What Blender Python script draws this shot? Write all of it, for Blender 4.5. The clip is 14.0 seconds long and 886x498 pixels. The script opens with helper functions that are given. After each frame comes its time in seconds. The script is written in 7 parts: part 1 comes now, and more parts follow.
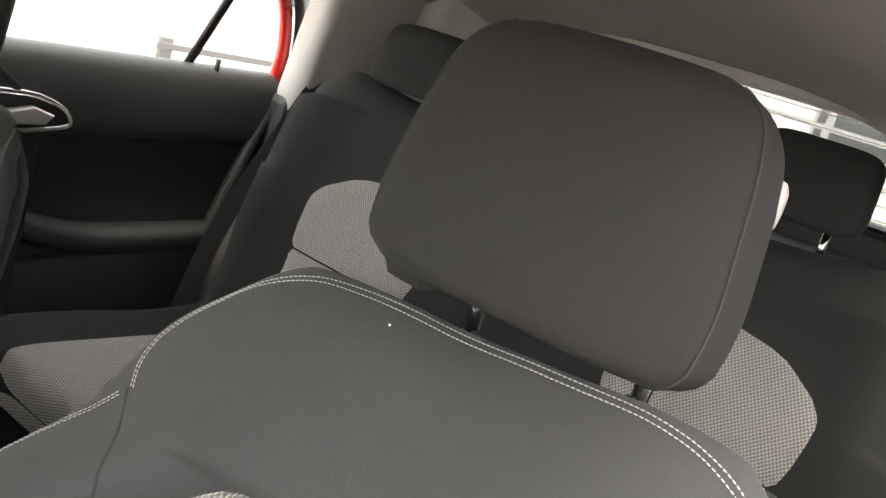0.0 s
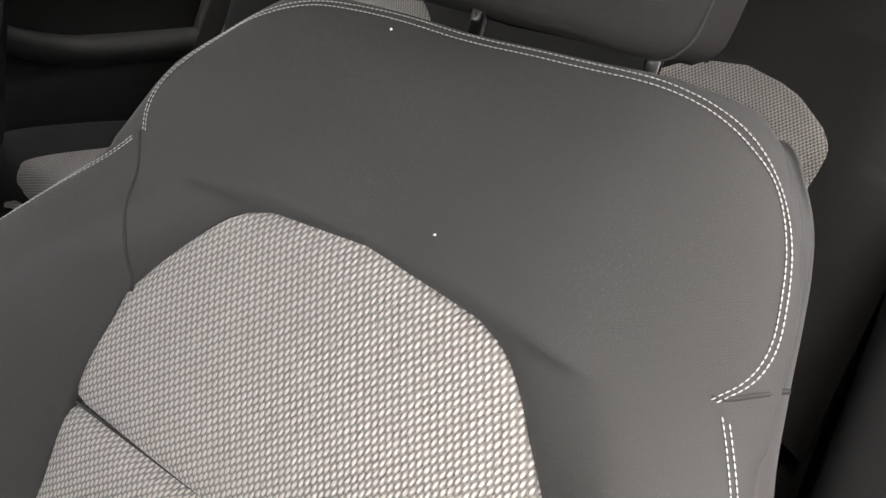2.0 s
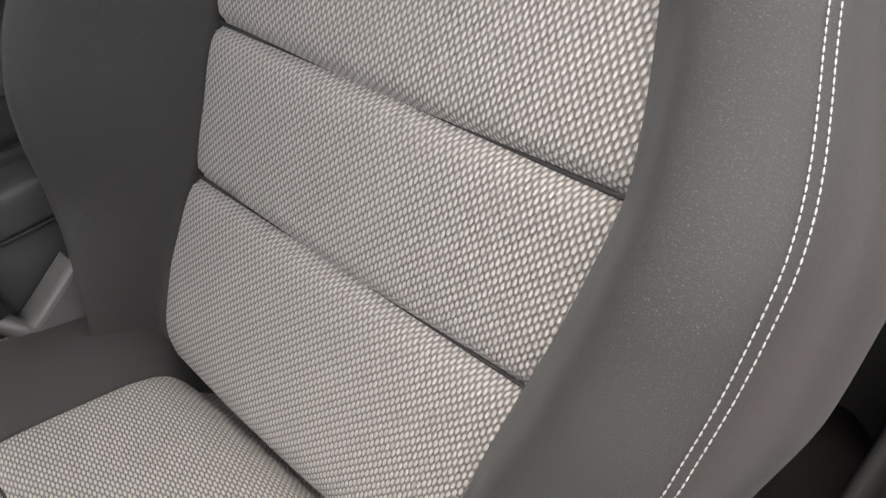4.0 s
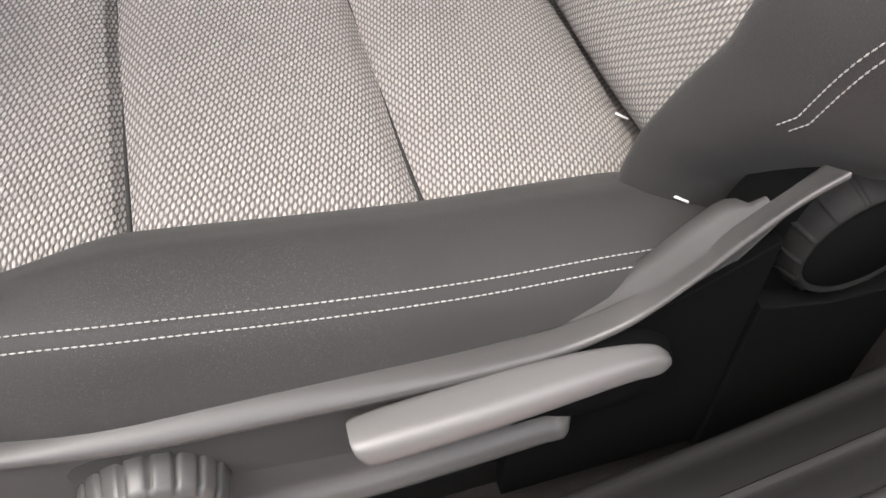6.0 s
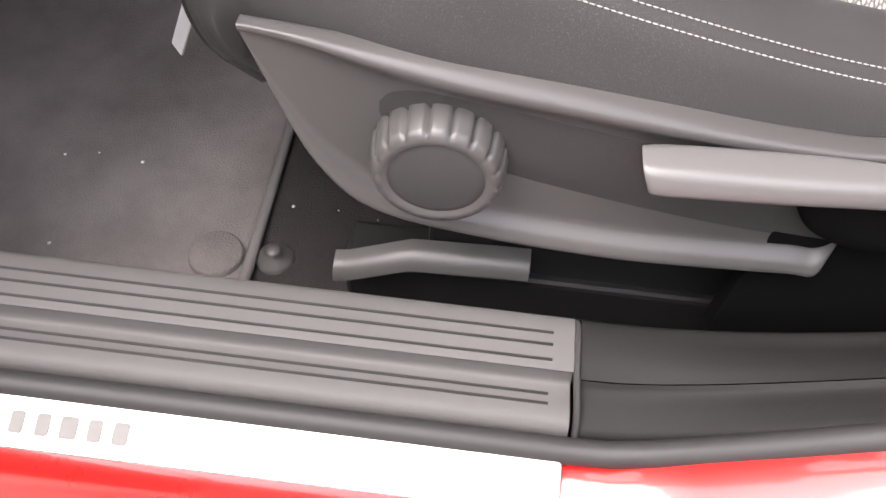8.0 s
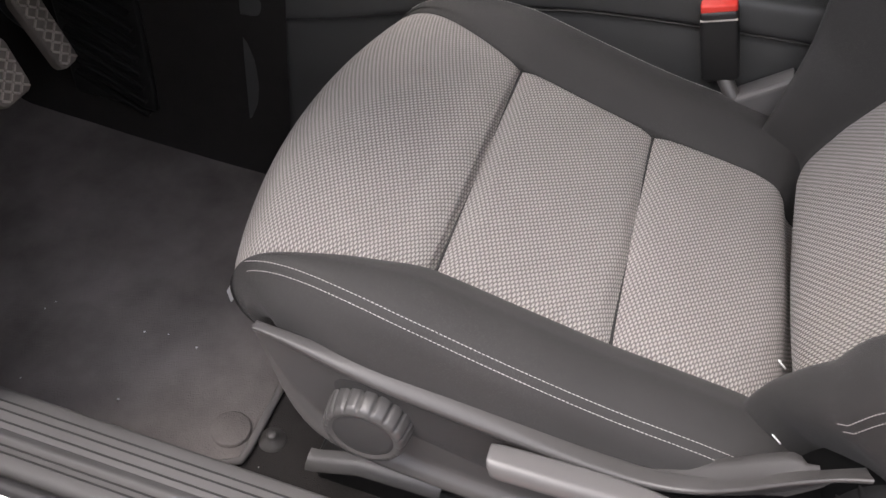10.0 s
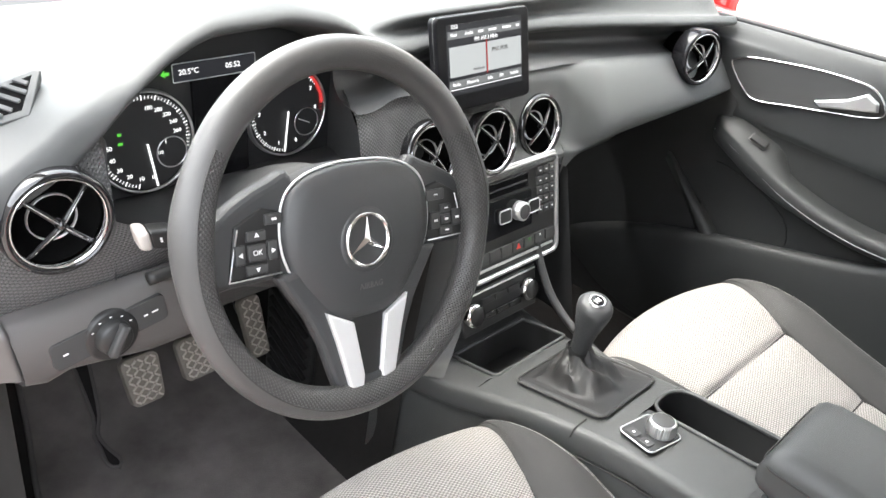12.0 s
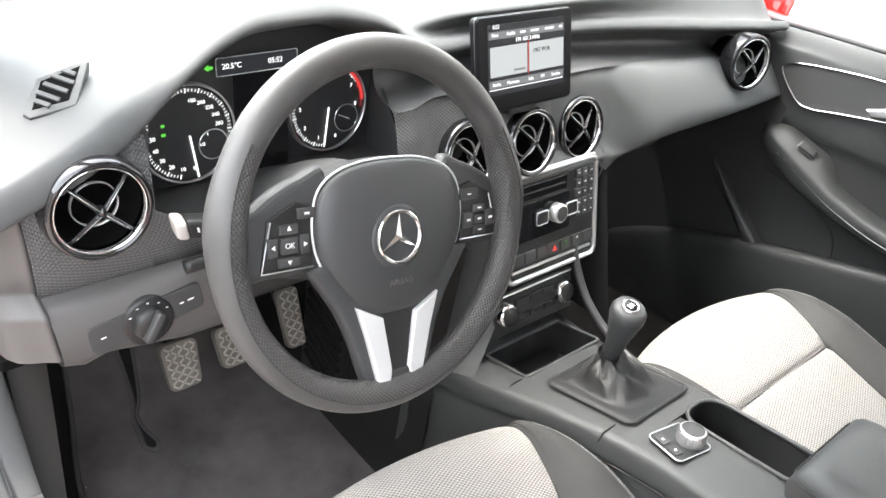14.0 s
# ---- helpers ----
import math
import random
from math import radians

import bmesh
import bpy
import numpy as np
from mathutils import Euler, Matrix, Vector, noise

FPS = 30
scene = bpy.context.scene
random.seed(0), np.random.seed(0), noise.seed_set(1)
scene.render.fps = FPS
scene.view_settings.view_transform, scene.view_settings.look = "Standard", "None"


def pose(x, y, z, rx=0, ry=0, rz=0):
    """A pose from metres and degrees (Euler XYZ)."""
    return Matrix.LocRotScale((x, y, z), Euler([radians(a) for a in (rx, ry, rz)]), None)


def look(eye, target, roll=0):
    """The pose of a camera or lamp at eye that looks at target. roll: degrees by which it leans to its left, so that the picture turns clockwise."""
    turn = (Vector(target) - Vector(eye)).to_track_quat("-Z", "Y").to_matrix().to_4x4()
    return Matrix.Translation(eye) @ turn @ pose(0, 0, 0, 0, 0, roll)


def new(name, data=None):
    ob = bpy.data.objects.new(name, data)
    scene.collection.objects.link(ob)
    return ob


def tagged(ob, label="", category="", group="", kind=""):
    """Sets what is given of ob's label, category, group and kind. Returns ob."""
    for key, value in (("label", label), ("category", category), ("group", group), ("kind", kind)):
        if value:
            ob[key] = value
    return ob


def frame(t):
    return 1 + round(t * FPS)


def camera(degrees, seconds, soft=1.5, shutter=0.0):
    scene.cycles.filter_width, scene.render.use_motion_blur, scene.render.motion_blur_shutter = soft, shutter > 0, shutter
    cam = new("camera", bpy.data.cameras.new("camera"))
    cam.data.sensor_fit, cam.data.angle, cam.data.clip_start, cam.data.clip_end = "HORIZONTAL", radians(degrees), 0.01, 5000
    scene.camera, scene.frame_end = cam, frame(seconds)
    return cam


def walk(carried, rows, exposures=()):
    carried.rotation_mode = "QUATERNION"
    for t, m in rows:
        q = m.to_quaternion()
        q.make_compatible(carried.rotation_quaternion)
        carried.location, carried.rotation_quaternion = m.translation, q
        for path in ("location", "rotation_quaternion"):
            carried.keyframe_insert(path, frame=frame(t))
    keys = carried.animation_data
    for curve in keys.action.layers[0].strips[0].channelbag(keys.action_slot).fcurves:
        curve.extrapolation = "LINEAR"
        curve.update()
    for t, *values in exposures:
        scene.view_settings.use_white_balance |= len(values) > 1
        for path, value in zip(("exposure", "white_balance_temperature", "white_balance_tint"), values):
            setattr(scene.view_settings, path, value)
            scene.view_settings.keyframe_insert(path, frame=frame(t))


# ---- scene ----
cam = camera(57.0, 14.0)
PATH = [
    (0, (-0.188, 0.175, 0.96), (0.787, -1.483, 0.413), 17.0),
    (0.5, (-0.188, 0.17, 0.956), (0.784, -1.489, 0.408), 16.0),
    (1, (-0.191, 0.168, 0.939), (0.773, -1.469, 0.313), 14.4),
    (1.5, (-0.202, 0.175, 0.916), (0.696, -1.444, 0.16), 13.4),
    (2, (-0.217, 0.189, 0.894), (0.605, -1.374, -0.044), 12.5),
    (2.2, (-0.215, 0.2, 0.877), (0.595, -1.352, -0.09), 11.8),
    (4.3, (-0.359, 0.213, 0.684), (0.834, -0.803, -0.56), -3.7),
    (4.5, (-0.362, 0.223, 0.672), (0.842, -0.72, -0.618), -4.5),
    (5, (-0.388, 0.236, 0.638), (0.834, -0.465, -0.782), -7.4),
    (5.5, (-0.407, 0.253, 0.622), (0.765, -0.248, -0.919), -4.6),
    (6, (-0.443, 0.245, 0.605), (0.765, -0.046, -0.962), -3.1),
    (6.5, (-0.479, 0.252, 0.583), (0.735, 0.113, -1.0), -1.3),
    (7, (-0.527, 0.306, 0.545), (0.691, 0.261, -1.041), 2.8),
    (7.2, (-0.533, 0.335, 0.532), (0.662, 0.315, -1.071), 4.1),
    (9.3, (-0.542, 0.328, 0.625), (0.605, 0.417, -1.011), 5.8),
    (9.5, (-0.555, 0.305, 0.672), (0.642, 0.424, -0.926), 6.3),
    (10, (-0.58, 0.243, 0.793), (0.762, 0.518, -0.663), 7.6),
    (10.5, (-0.591, 0.186, 0.898), (0.848, 0.629, -0.418), 9.5),
    (11, (-0.587, 0.102, 0.981), (0.901, 0.77, -0.177), 11.6),
    (11.5, (-0.52, 0.058, 1.043), (0.891, 0.959, -0.051), 11.0),
    (12, (-0.474, 0.02, 1.066), (0.828, 1.119, 0.018), 9.7),
    (12.5, (-0.466, 0.004, 1.073), (0.782, 1.163, 0.026), 9.1),
    (13, (-0.462, 0.0, 1.069), (0.768, 1.159, -0.001), 9.0),
    (13.5, (-0.462, 0.005, 1.071), (0.77, 1.159, -0.002), 9.7),
    (14, (-0.466, 0.008, 1.072), (0.753, 1.179, 0.003), 9.8),
]
EXPOSURES = [(0,3.6,7150,9),(1,3.75,7150,9),(2,3.05,7050,11),(4.3,2.6,6900,11),(5.5,2.65,6900,12),(6.5,3.15,6900,14),(7.2,3.6,7000,17),(9.3,2.5,6800,18),(10.2,2.5,6800,16),(11,2.7,6800,11),(11.5,3.5,6700,9),(12,3.95,6700,8),(14,4.05,6700,8)]
walk(cam, [(t, look(eye, target, roll)) for t, eye, target, roll in PATH], EXPOSURES)

# ---------------------------------------------------------------- light
world = bpy.data.worlds.new("world")
scene.world = world
world.use_nodes = True
wn = world.node_tree
sky = wn.nodes.new("ShaderNodeTexSky")
sky.sky_type = "NISHITA"
sky.sun_disc = False
sky.sun_elevation = radians(66)
sky.sun_rotation = radians(333)
soft_sky = wn.nodes.new("ShaderNodeHueSaturation")
soft_sky.inputs["Saturation"].default_value = 0.25
wn.links.new(sky.outputs["Color"], soft_sky.inputs["Color"])
wn.links.new(soft_sky.outputs["Color"], wn.nodes["Background"].inputs["Color"])
wn.nodes["Background"].inputs["Strength"].default_value = 0.15
sun = new("sun", bpy.data.lights.new("sun", "SUN"))
sun.data.energy = 0.5
sun.data.angle = radians(40)
sun.data.color = (1.0, 0.97, 0.93)
sun.matrix_world = look((-0.6, 1.2, 3.1), (0, 0, 0))


# ---------------------------------------------------------------- materials
def nodes_of(name):
    m = bpy.data.materials.new(name)
    m.use_nodes = True
    return m, m.node_tree, m.node_tree.nodes["Principled BSDF"]


def node(tree, kind, **values):
    n = tree.nodes.new(kind)
    for key, value in values.items():
        n.inputs[key.replace("_", " ")].default_value = value
    return n


def mixed(tree, a, b, fac):
    n = tree.nodes.new("ShaderNodeMix")
    n.data_type = "RGBA"
    for slot, value in ((6, a), (7, b)):
        if isinstance(value, tuple):
            n.inputs[slot].default_value = (*value, 1)
        else:
            tree.links.new(value, n.inputs[slot])
    tree.links.new(fac, n.inputs[0])
    return n.outputs[2]


def surface(name, color, rough=0.5, metal=0.0, grain=900.0, relief=0.0, wear=0.12, wear_scale=9.0, specular=0.5, coat=0.0):
    """A plain material with fine relief and uneven, slightly worn colour and gloss."""
    m, t, p = nodes_of(name)
    place = t.nodes.new("ShaderNodeTexCoord").outputs["Object"]
    blot = node(t, "ShaderNodeTexNoise", Scale=wear_scale, Detail=5.0, Roughness=0.6)
    t.links.new(place, blot.inputs["Vector"])
    low = tuple(c * (1 - wear) for c in color)
    high = tuple(min(1, c * (1 + wear)) for c in color)
    t.links.new(mixed(t, low, high, blot.outputs["Fac"]), p.inputs["Base Color"])
    gloss = node(t, "ShaderNodeMapRange", To_Min=max(0.02, rough - 0.07), To_Max=min(1, rough + 0.07))
    t.links.new(blot.outputs["Fac"], gloss.inputs["Value"])
    t.links.new(gloss.outputs["Result"], p.inputs["Roughness"])
    p.inputs["Metallic"].default_value = metal
    p.inputs["Specular IOR Level"].default_value = specular
    p.inputs["Coat Weight"].default_value = coat
    p.inputs["Coat Roughness"].default_value = 0.05
    if relief:
        fine = node(t, "ShaderNodeTexNoise", Scale=grain, Detail=2.0)
        t.links.new(place, fine.inputs["Vector"])
        bump = node(t, "ShaderNodeBump", Strength=relief, Distance=0.001)
        t.links.new(fine.outputs["Fac"], bump.inputs["Height"])
        t.links.new(bump.outputs["Normal"], p.inputs["Normal"])
    return m


def weave(name, light, dark, width, height, lean):
    """Coarse woven seat cloth: short light threads in staggered rows over a dark ground. Needs UVs in metres."""
    m, t, p = nodes_of(name)
    uv = t.nodes.new("ShaderNodeTexCoord").outputs["UV"]
    turn = node(t, "ShaderNodeMapping", Rotation=(0, 0, radians(lean)))
    t.links.new(uv, turn.inputs["Vector"])
    axis = t.nodes.new("ShaderNodeSeparateXYZ")
    t.links.new(turn.outputs["Vector"], axis.inputs[0])

    def math_node(kind, a, b=None):
        n = t.nodes.new("ShaderNodeMath")
        n.operation = kind
        for slot, value in ((0, a), (1, b)):
            if value is None:
                continue
            if isinstance(value, float):
                n.inputs[slot].default_value = value
            else:
                t.links.new(value, n.inputs[slot])
        return n.outputs[0]

    along = math_node("MULTIPLY", axis.outputs[0], 2 * math.pi / width)
    across = math_node("MULTIPLY", axis.outputs[1], math.pi / height)
    first = math_node("COSINE", math_node("ADD", along, across))
    second = math_node("COSINE", math_node("SUBTRACT", along, across))
    third = math_node("COSINE", math_node("MULTIPLY", across, 2.0))
    swell = math_node("ADD", math_node("ADD", first, second), math_node("MULTIPLY", third, 1.0))
    cells = node(t, "ShaderNodeMapRange", From_Min=-1.5, From_Max=1.1)
    t.links.new(swell, cells.inputs["Value"])
    blot = node(t, "ShaderNodeTexNoise", Scale=14.0, Detail=4.0)
    t.links.new(uv, blot.inputs["Vector"])
    worn = mixed(t, tuple(0.86 * c for c in light), light, blot.outputs["Fac"])
    base = mixed(t, dark, worn, cells.outputs["Result"])
    fibre = node(t, "ShaderNodeTexNoise", Scale=1500.0, Detail=1.0)
    t.links.new(uv, fibre.inputs["Vector"])
    rate = node(t, "ShaderNodeMapRange", To_Min=0.0, To_Max=0.35)
    t.links.new(fibre.outputs["Fac"], rate.inputs["Value"])
    t.links.new(mixed(t, base, dark, rate.outputs["Result"]), p.inputs["Base Color"])
    p.inputs["Roughness"].default_value = 0.85
    p.inputs["Specular IOR Level"].default_value = 0.2
    p.inputs["Sheen Weight"].default_value = 0.15
    bump = node(t, "ShaderNodeBump", Strength=1.0, Distance=0.0016)
    t.links.new(cells.outputs["Result"], bump.inputs["Height"])
    t.links.new(bump.outputs["Normal"], p.inputs["Normal"])
    return m


def dotted(name, color, rough, pitch=0.006, depth=0.0012):
    """Moulded plastic with staggered small dimples, their shade put into the colour. Needs UVs in metres."""
    m, t, p = nodes_of(name)
    uv = t.nodes.new("ShaderNodeTexCoord").outputs["UV"]
    split = t.nodes.new("ShaderNodeSeparateXYZ")
    t.links.new(uv, split.inputs[0])
    waves = []
    for axis, step in (("X", pitch * 0.55), ("Y", pitch * 0.46)):
        scaled = t.nodes.new("ShaderNodeMath")
        scaled.operation = "MULTIPLY"
        scaled.inputs[1].default_value = math.pi / step
        t.links.new(split.outputs[axis], scaled.inputs[0])
        wave = t.nodes.new("ShaderNodeMath")
        wave.operation = "SINE"
        t.links.new(scaled.outputs[0], wave.inputs[0])
        waves.append(wave)
    product = t.nodes.new("ShaderNodeMath")
    product.operation = "MULTIPLY"
    t.links.new(waves[0].outputs[0], product.inputs[0])
    t.links.new(waves[1].outputs[0], product.inputs[1])
    dome = t.nodes.new("ShaderNodeMapRange")
    dome.interpolation_type = "SMOOTHSTEP"
    dome.inputs["From Min"].default_value = -0.15
    dome.inputs["From Max"].default_value = 0.75
    t.links.new(product.outputs[0], dome.inputs["Value"])
    # hollows take 0.55 of the colour as painted shade
    t.links.new(mixed(t, tuple(0.55 * c for c in color), color, dome.outputs["Result"]), p.inputs["Base Color"])
    p.inputs["Roughness"].default_value = rough
    bump = node(t, "ShaderNodeBump", Strength=0.8, Distance=depth)
    t.links.new(dome.outputs["Result"], bump.inputs["Height"])
    t.links.new(bump.outputs["Normal"], p.inputs["Normal"])
    return m


def glowing(name, color, strength):
    m, t, p = nodes_of(name)
    p.inputs["Base Color"].default_value = (0.02, 0.02, 0.02, 1)
    p.inputs["Emission Color"].default_value = (*color, 1)
    p.inputs["Emission Strength"].default_value = strength
    p.inputs["Roughness"].default_value = 0.3
    p.inputs["Specular IOR Level"].default_value = 0.04
    return m


def clear_glass(name, tint=(0.93, 0.97, 0.95)):
    m, t, p = nodes_of(name)
    p.inputs["Base Color"].default_value = (*tint, 1)
    p.inputs["Roughness"].default_value = 0.0
    p.inputs["Transmission Weight"].default_value = 1.0
    p.inputs["IOR"].default_value = 1.02
    return m


CLOTH = weave("woven_grey_cloth", (0.60, 0.558, 0.52), (0.140, 0.130, 0.122), 0.0066, 0.0025, 76)
BACKCLOTH = weave("woven_grey_back_cloth", (0.60, 0.558, 0.52), (0.140, 0.130, 0.122), 0.0071, 0.0028, 10)
BOLSTER = surface("dark_seat_cover", (0.0375, 0.0363, 0.0352), 0.66, relief=0.35, grain=1600, wear=0.12, specular=0.3)
HEADCLOTH = surface("dark_headrest_cloth", (0.026, 0.0240, 0.0228), 0.85, relief=0.5, grain=1300, wear=0.08, specular=0.25)
BOLSTER.node_tree.nodes["Principled BSDF"].inputs["Sheen Weight"].default_value = 0.06
BOLSTER.node_tree.nodes["Principled BSDF"].inputs["Sheen Roughness"].default_value = 0.45
# a little dust caught in the nap of the seat cover
bt = BOLSTER.node_tree
dust = node(bt, "ShaderNodeTexNoise", Scale=1400.0, Detail=3.0, Roughness=0.7)
patch = node(bt, "ShaderNodeTexNoise", Scale=7.0, Detail=3.0)
specks_map = node(bt, "ShaderNodeMapRange", From_Min=0.56, From_Max=0.78, To_Max=0.55)
patch_map = node(bt, "ShaderNodeMapRange", From_Min=0.35, From_Max=0.70)
both = bt.nodes.new("ShaderNodeMath")
both.operation = "MULTIPLY"
where = bt.nodes.new("ShaderNodeTexCoord").outputs["Object"]
for tex, ramp, slot in ((dust, specks_map, 0), (patch, patch_map, 1)):
    bt.links.new(where, tex.inputs["Vector"])
    bt.links.new(tex.outputs["Fac"], ramp.inputs["Value"])
    bt.links.new(ramp.outputs["Result"], both.inputs[slot])
bp = bt.nodes["Principled BSDF"]
old_color = bp.inputs["Base Color"].links[0].from_socket if bp.inputs["Base Color"].links else (0.0375, 0.0363, 0.0352)
bt.links.new(mixed(bt, old_color, (0.24, 0.235, 0.225), both.outputs[0]), bp.inputs["Base Color"])
THREAD = surface("pale_thread", (0.40, 0.388, 0.372), 0.7)
SEAM = surface("dark_seam", (0.03, 0.029, 0.028), 0.9)
GREYTRIM = surface("grey_trim_plastic", (0.072, 0.069, 0.067), 0.36, relief=0.12, grain=1400, wear=0.06)
DARKTRIM = surface("dark_trim_plastic", (0.040, 0.040, 0.040), 0.5, relief=0.2, grain=1200, wear=0.08)
BLACK = surface("black_plastic", (0.014, 0.014, 0.014), 0.45, relief=0.1, wear=0.1)
GLOSS = surface("gloss_black", (0.008, 0.008, 0.009), 0.12, wear=0.05, specular=0.3)
PAD = surface("soft_dash_pad", (0.062, 0.0638, 0.0638), 0.52, relief=0.3, grain=1500, wear=0.05, specular=0.4)
PASSPAD = surface("soft_passenger_pad", (0.074, 0.0765, 0.0755), 0.46, relief=0.3, grain=1500, wear=0.05)
PADLOW = surface("soft_dash_lower", (0.049, 0.050, 0.049), 0.46, relief=0.3, grain=1500, wear=0.06)
DIMPLED = dotted("dimpled_dash_trim", (0.150, 0.149, 0.147), 0.38, 0.0052, 0.0018)
GRIP = dotted("perforated_rim_skin", (0.062, 0.060, 0.059), 0.40, 0.0044, 0.0009)
RIM = surface("rim_skin", (0.054, 0.0525, 0.0515), 0.40, relief=0.25, grain=1500, wear=0.06)
HUB = surface("hub_skin", (0.038, 0.039, 0.040), 0.46, relief=0.25, grain=1700, wear=0.06)
CHROME = surface("chrome", (0.80, 0.80, 0.80), 0.10, metal=1.0, wear=0.03)
SATIN = surface("satin_silver", (0.66, 0.66, 0.66), 0.30, metal=0.9, wear=0.03)
SILVER = surface("brushed_silver_paint", (0.78, 0.78, 0.78), 0.42, metal=0.55, wear=0.03)
# near-black for hollows: the shade inside them is put into the colour
VOID = surface("hollow_shade", (0.004, 0.004, 0.004), 0.9, wear=0.1, specular=0.05)
VANE = surface("vane_plastic", (0.012, 0.012, 0.0125), 0.25, wear=0.1)
STEEL = surface("brushed_steel", (0.55, 0.53, 0.51), 0.34, metal=0.85, wear=0.08, wear_scale=40)
CARPET = surface("black_carpet", (0.030, 0.028, 0.027), 0.95, relief=1.0, grain=700, wear=0.25, wear_scale=25, specular=0.1)
TUNNELCARPET = surface("dark_grey_carpet", (0.026, 0.0245, 0.0235), 0.95, relief=1.0, grain=700, wear=0.25, wear_scale=25, specular=0.1)
MATCLOTH = surface("grey_floor_mat", (0.170, 0.155, 0.148), 0.95, relief=1.0, grain=600, wear=0.70, wear_scale=9, specular=0.1)
EDGING = surface("mat_binding", (0.13, 0.122, 0.118), 0.9, relief=0.8, grain=900)
RUBBER = surface("worn_pedal_rubber", (0.20, 0.178, 0.155), 0.85, relief=0.6, grain=500, wear=0.3, wear_scale=60)
RIBWORN = surface("worn_rib_rubber", (0.46, 0.41, 0.36), 0.85, relief=0.5, grain=500, wear=0.35, wear_scale=90)
# rear seat cover, darker than BOLSTER: the shade in the rear is in the colour
SHADEDBENCH = surface("shaded_bench_cloth", (0.020, 0.0193, 0.0188), 0.85, relief=0.4, grain=1300, wear=0.08, specular=0.25)
LEVERTRIM = surface("pale_grey_plastic", (0.125, 0.121, 0.118), 0.32, relief=0.1, grain=1400, wear=0.06)
SILLTRIM = surface("grey_sill_plastic", (0.098, 0.0945, 0.092), 0.55, relief=0.2, grain=1200, wear=0.1, specular=0.25)
# driver-side trim, darker than DARKTRIM: that side's shade is in the colour
SHADETRIM = surface("shaded_side_trim", (0.010, 0.010, 0.010), 0.9, relief=0.2, grain=1200, specular=0.08)
SCREENFRAME = surface("black_screen_frame", (0.006, 0.006, 0.007), 0.35, specular=0.08)
DASHGREY = surface("dash_grey_plastic", (0.090, 0.084, 0.082), 0.42, relief=0.15, grain=1400, wear=0.06)
GLOSSRING = surface("gloss_ring", (0.010, 0.010, 0.011), 0.07, wear=0.05, specular=0.9)
# foot trim and wheel plastic, darkened in colour for the shade low down
FOOTTRIM = surface("shaded_foot_trim", (0.015, 0.0147, 0.0144), 0.6, relief=0.2, grain=1200, specular=0.15)
# black plastic set darker than it is: the shade on it is in the colour
SHADEBLACK = surface("shaded_black", (0.005, 0.005, 0.005), 0.9, specular=0.06)
ETCHED = surface("etched_steel", (0.15, 0.145, 0.14), 0.6, metal=0.3)
KNOBGREY = surface("knob_grey_plastic", (0.070, 0.068, 0.066), 0.34, relief=0.1, grain=1400, wear=0.06)
SEAL = surface("rubber_seal", (0.030, 0.029, 0.029), 0.6, wear=0.15)
RED = surface("red_car_paint", (0.52, 0.012, 0.010), 0.28, wear=0.03, coat=0.8)
REDPLASTIC = surface("red_plastic", (0.75, 0.05, 0.035), 0.4)
HEADLINER = surface("pale_headliner", (0.42, 0.395, 0.365), 0.9, relief=0.4, grain=900, wear=0.05, specular=0.1)
PALETRIM = surface("pale_pillar_trim", (0.46, 0.43, 0.40), 0.55, relief=0.15, wear=0.05)
LEATHER = surface("black_boot_leather", (0.011, 0.0105, 0.0105), 0.55, relief=0.35, grain=420, wear=0.15)
DOORSKIN = surface("door_skin", (0.030, 0.0312, 0.0310), 0.55, relief=0.3, grain=1500, wear=0.06)
DOORDARK = surface("door_insert", (0.019, 0.0195, 0.0193), 0.85, relief=0.4, grain=1100, wear=0.08)
LABEL = surface("white_print", (0.75, 0.75, 0.75), 0.5)
DIALFACE = surface("dial_face", (0.026, 0.026, 0.027), 0.55)
GLASS = clear_glass("window_glass")
TINTED = clear_glass("tinted_glass", (0.38, 0.385, 0.365))
SCREEN = glowing("screen_dark", (0.015, 0.016, 0.020), 0.1)
SCREENLIGHT = glowing("screen_pale", (0.52, 0.55, 0.57), 0.0792)
SCREENBAR = glowing("screen_bar", (0.20, 0.21, 0.22), 0.08)
SCREENTEXT = glowing("screen_text", (0.80, 0.82, 0.85), 0.12)
GREENGLOW = glowing("green_lamp", (0.10, 0.55, 0.06), 0.09)
REDGLOW = glowing("red_zone", (0.75, 0.05, 0.05), 0.07)
LIGHTWALLPAINT = surface("unseen_wall_paint", (0.24, 0.235, 0.225), 0.85, relief=0.3, grain=60, wear=0.1, wear_scale=1.2)
WALLPAINT = surface("white_wall_paint", (0.60, 0.59, 0.57), 0.85, relief=0.3, grain=60, wear=0.05, wear_scale=1.2)
GREYPAINT = surface("grey_paint", (0.30, 0.30, 0.30), 0.6, wear=0.1, wear_scale=3)
CONCRETE = surface("pale_concrete", (0.32, 0.278, 0.252), 0.9, relief=0.6, grain=40, wear=0.2, wear_scale=0.7)
DARKGLASS = surface("dark_window", (0.05, 0.055, 0.06), 0.1)


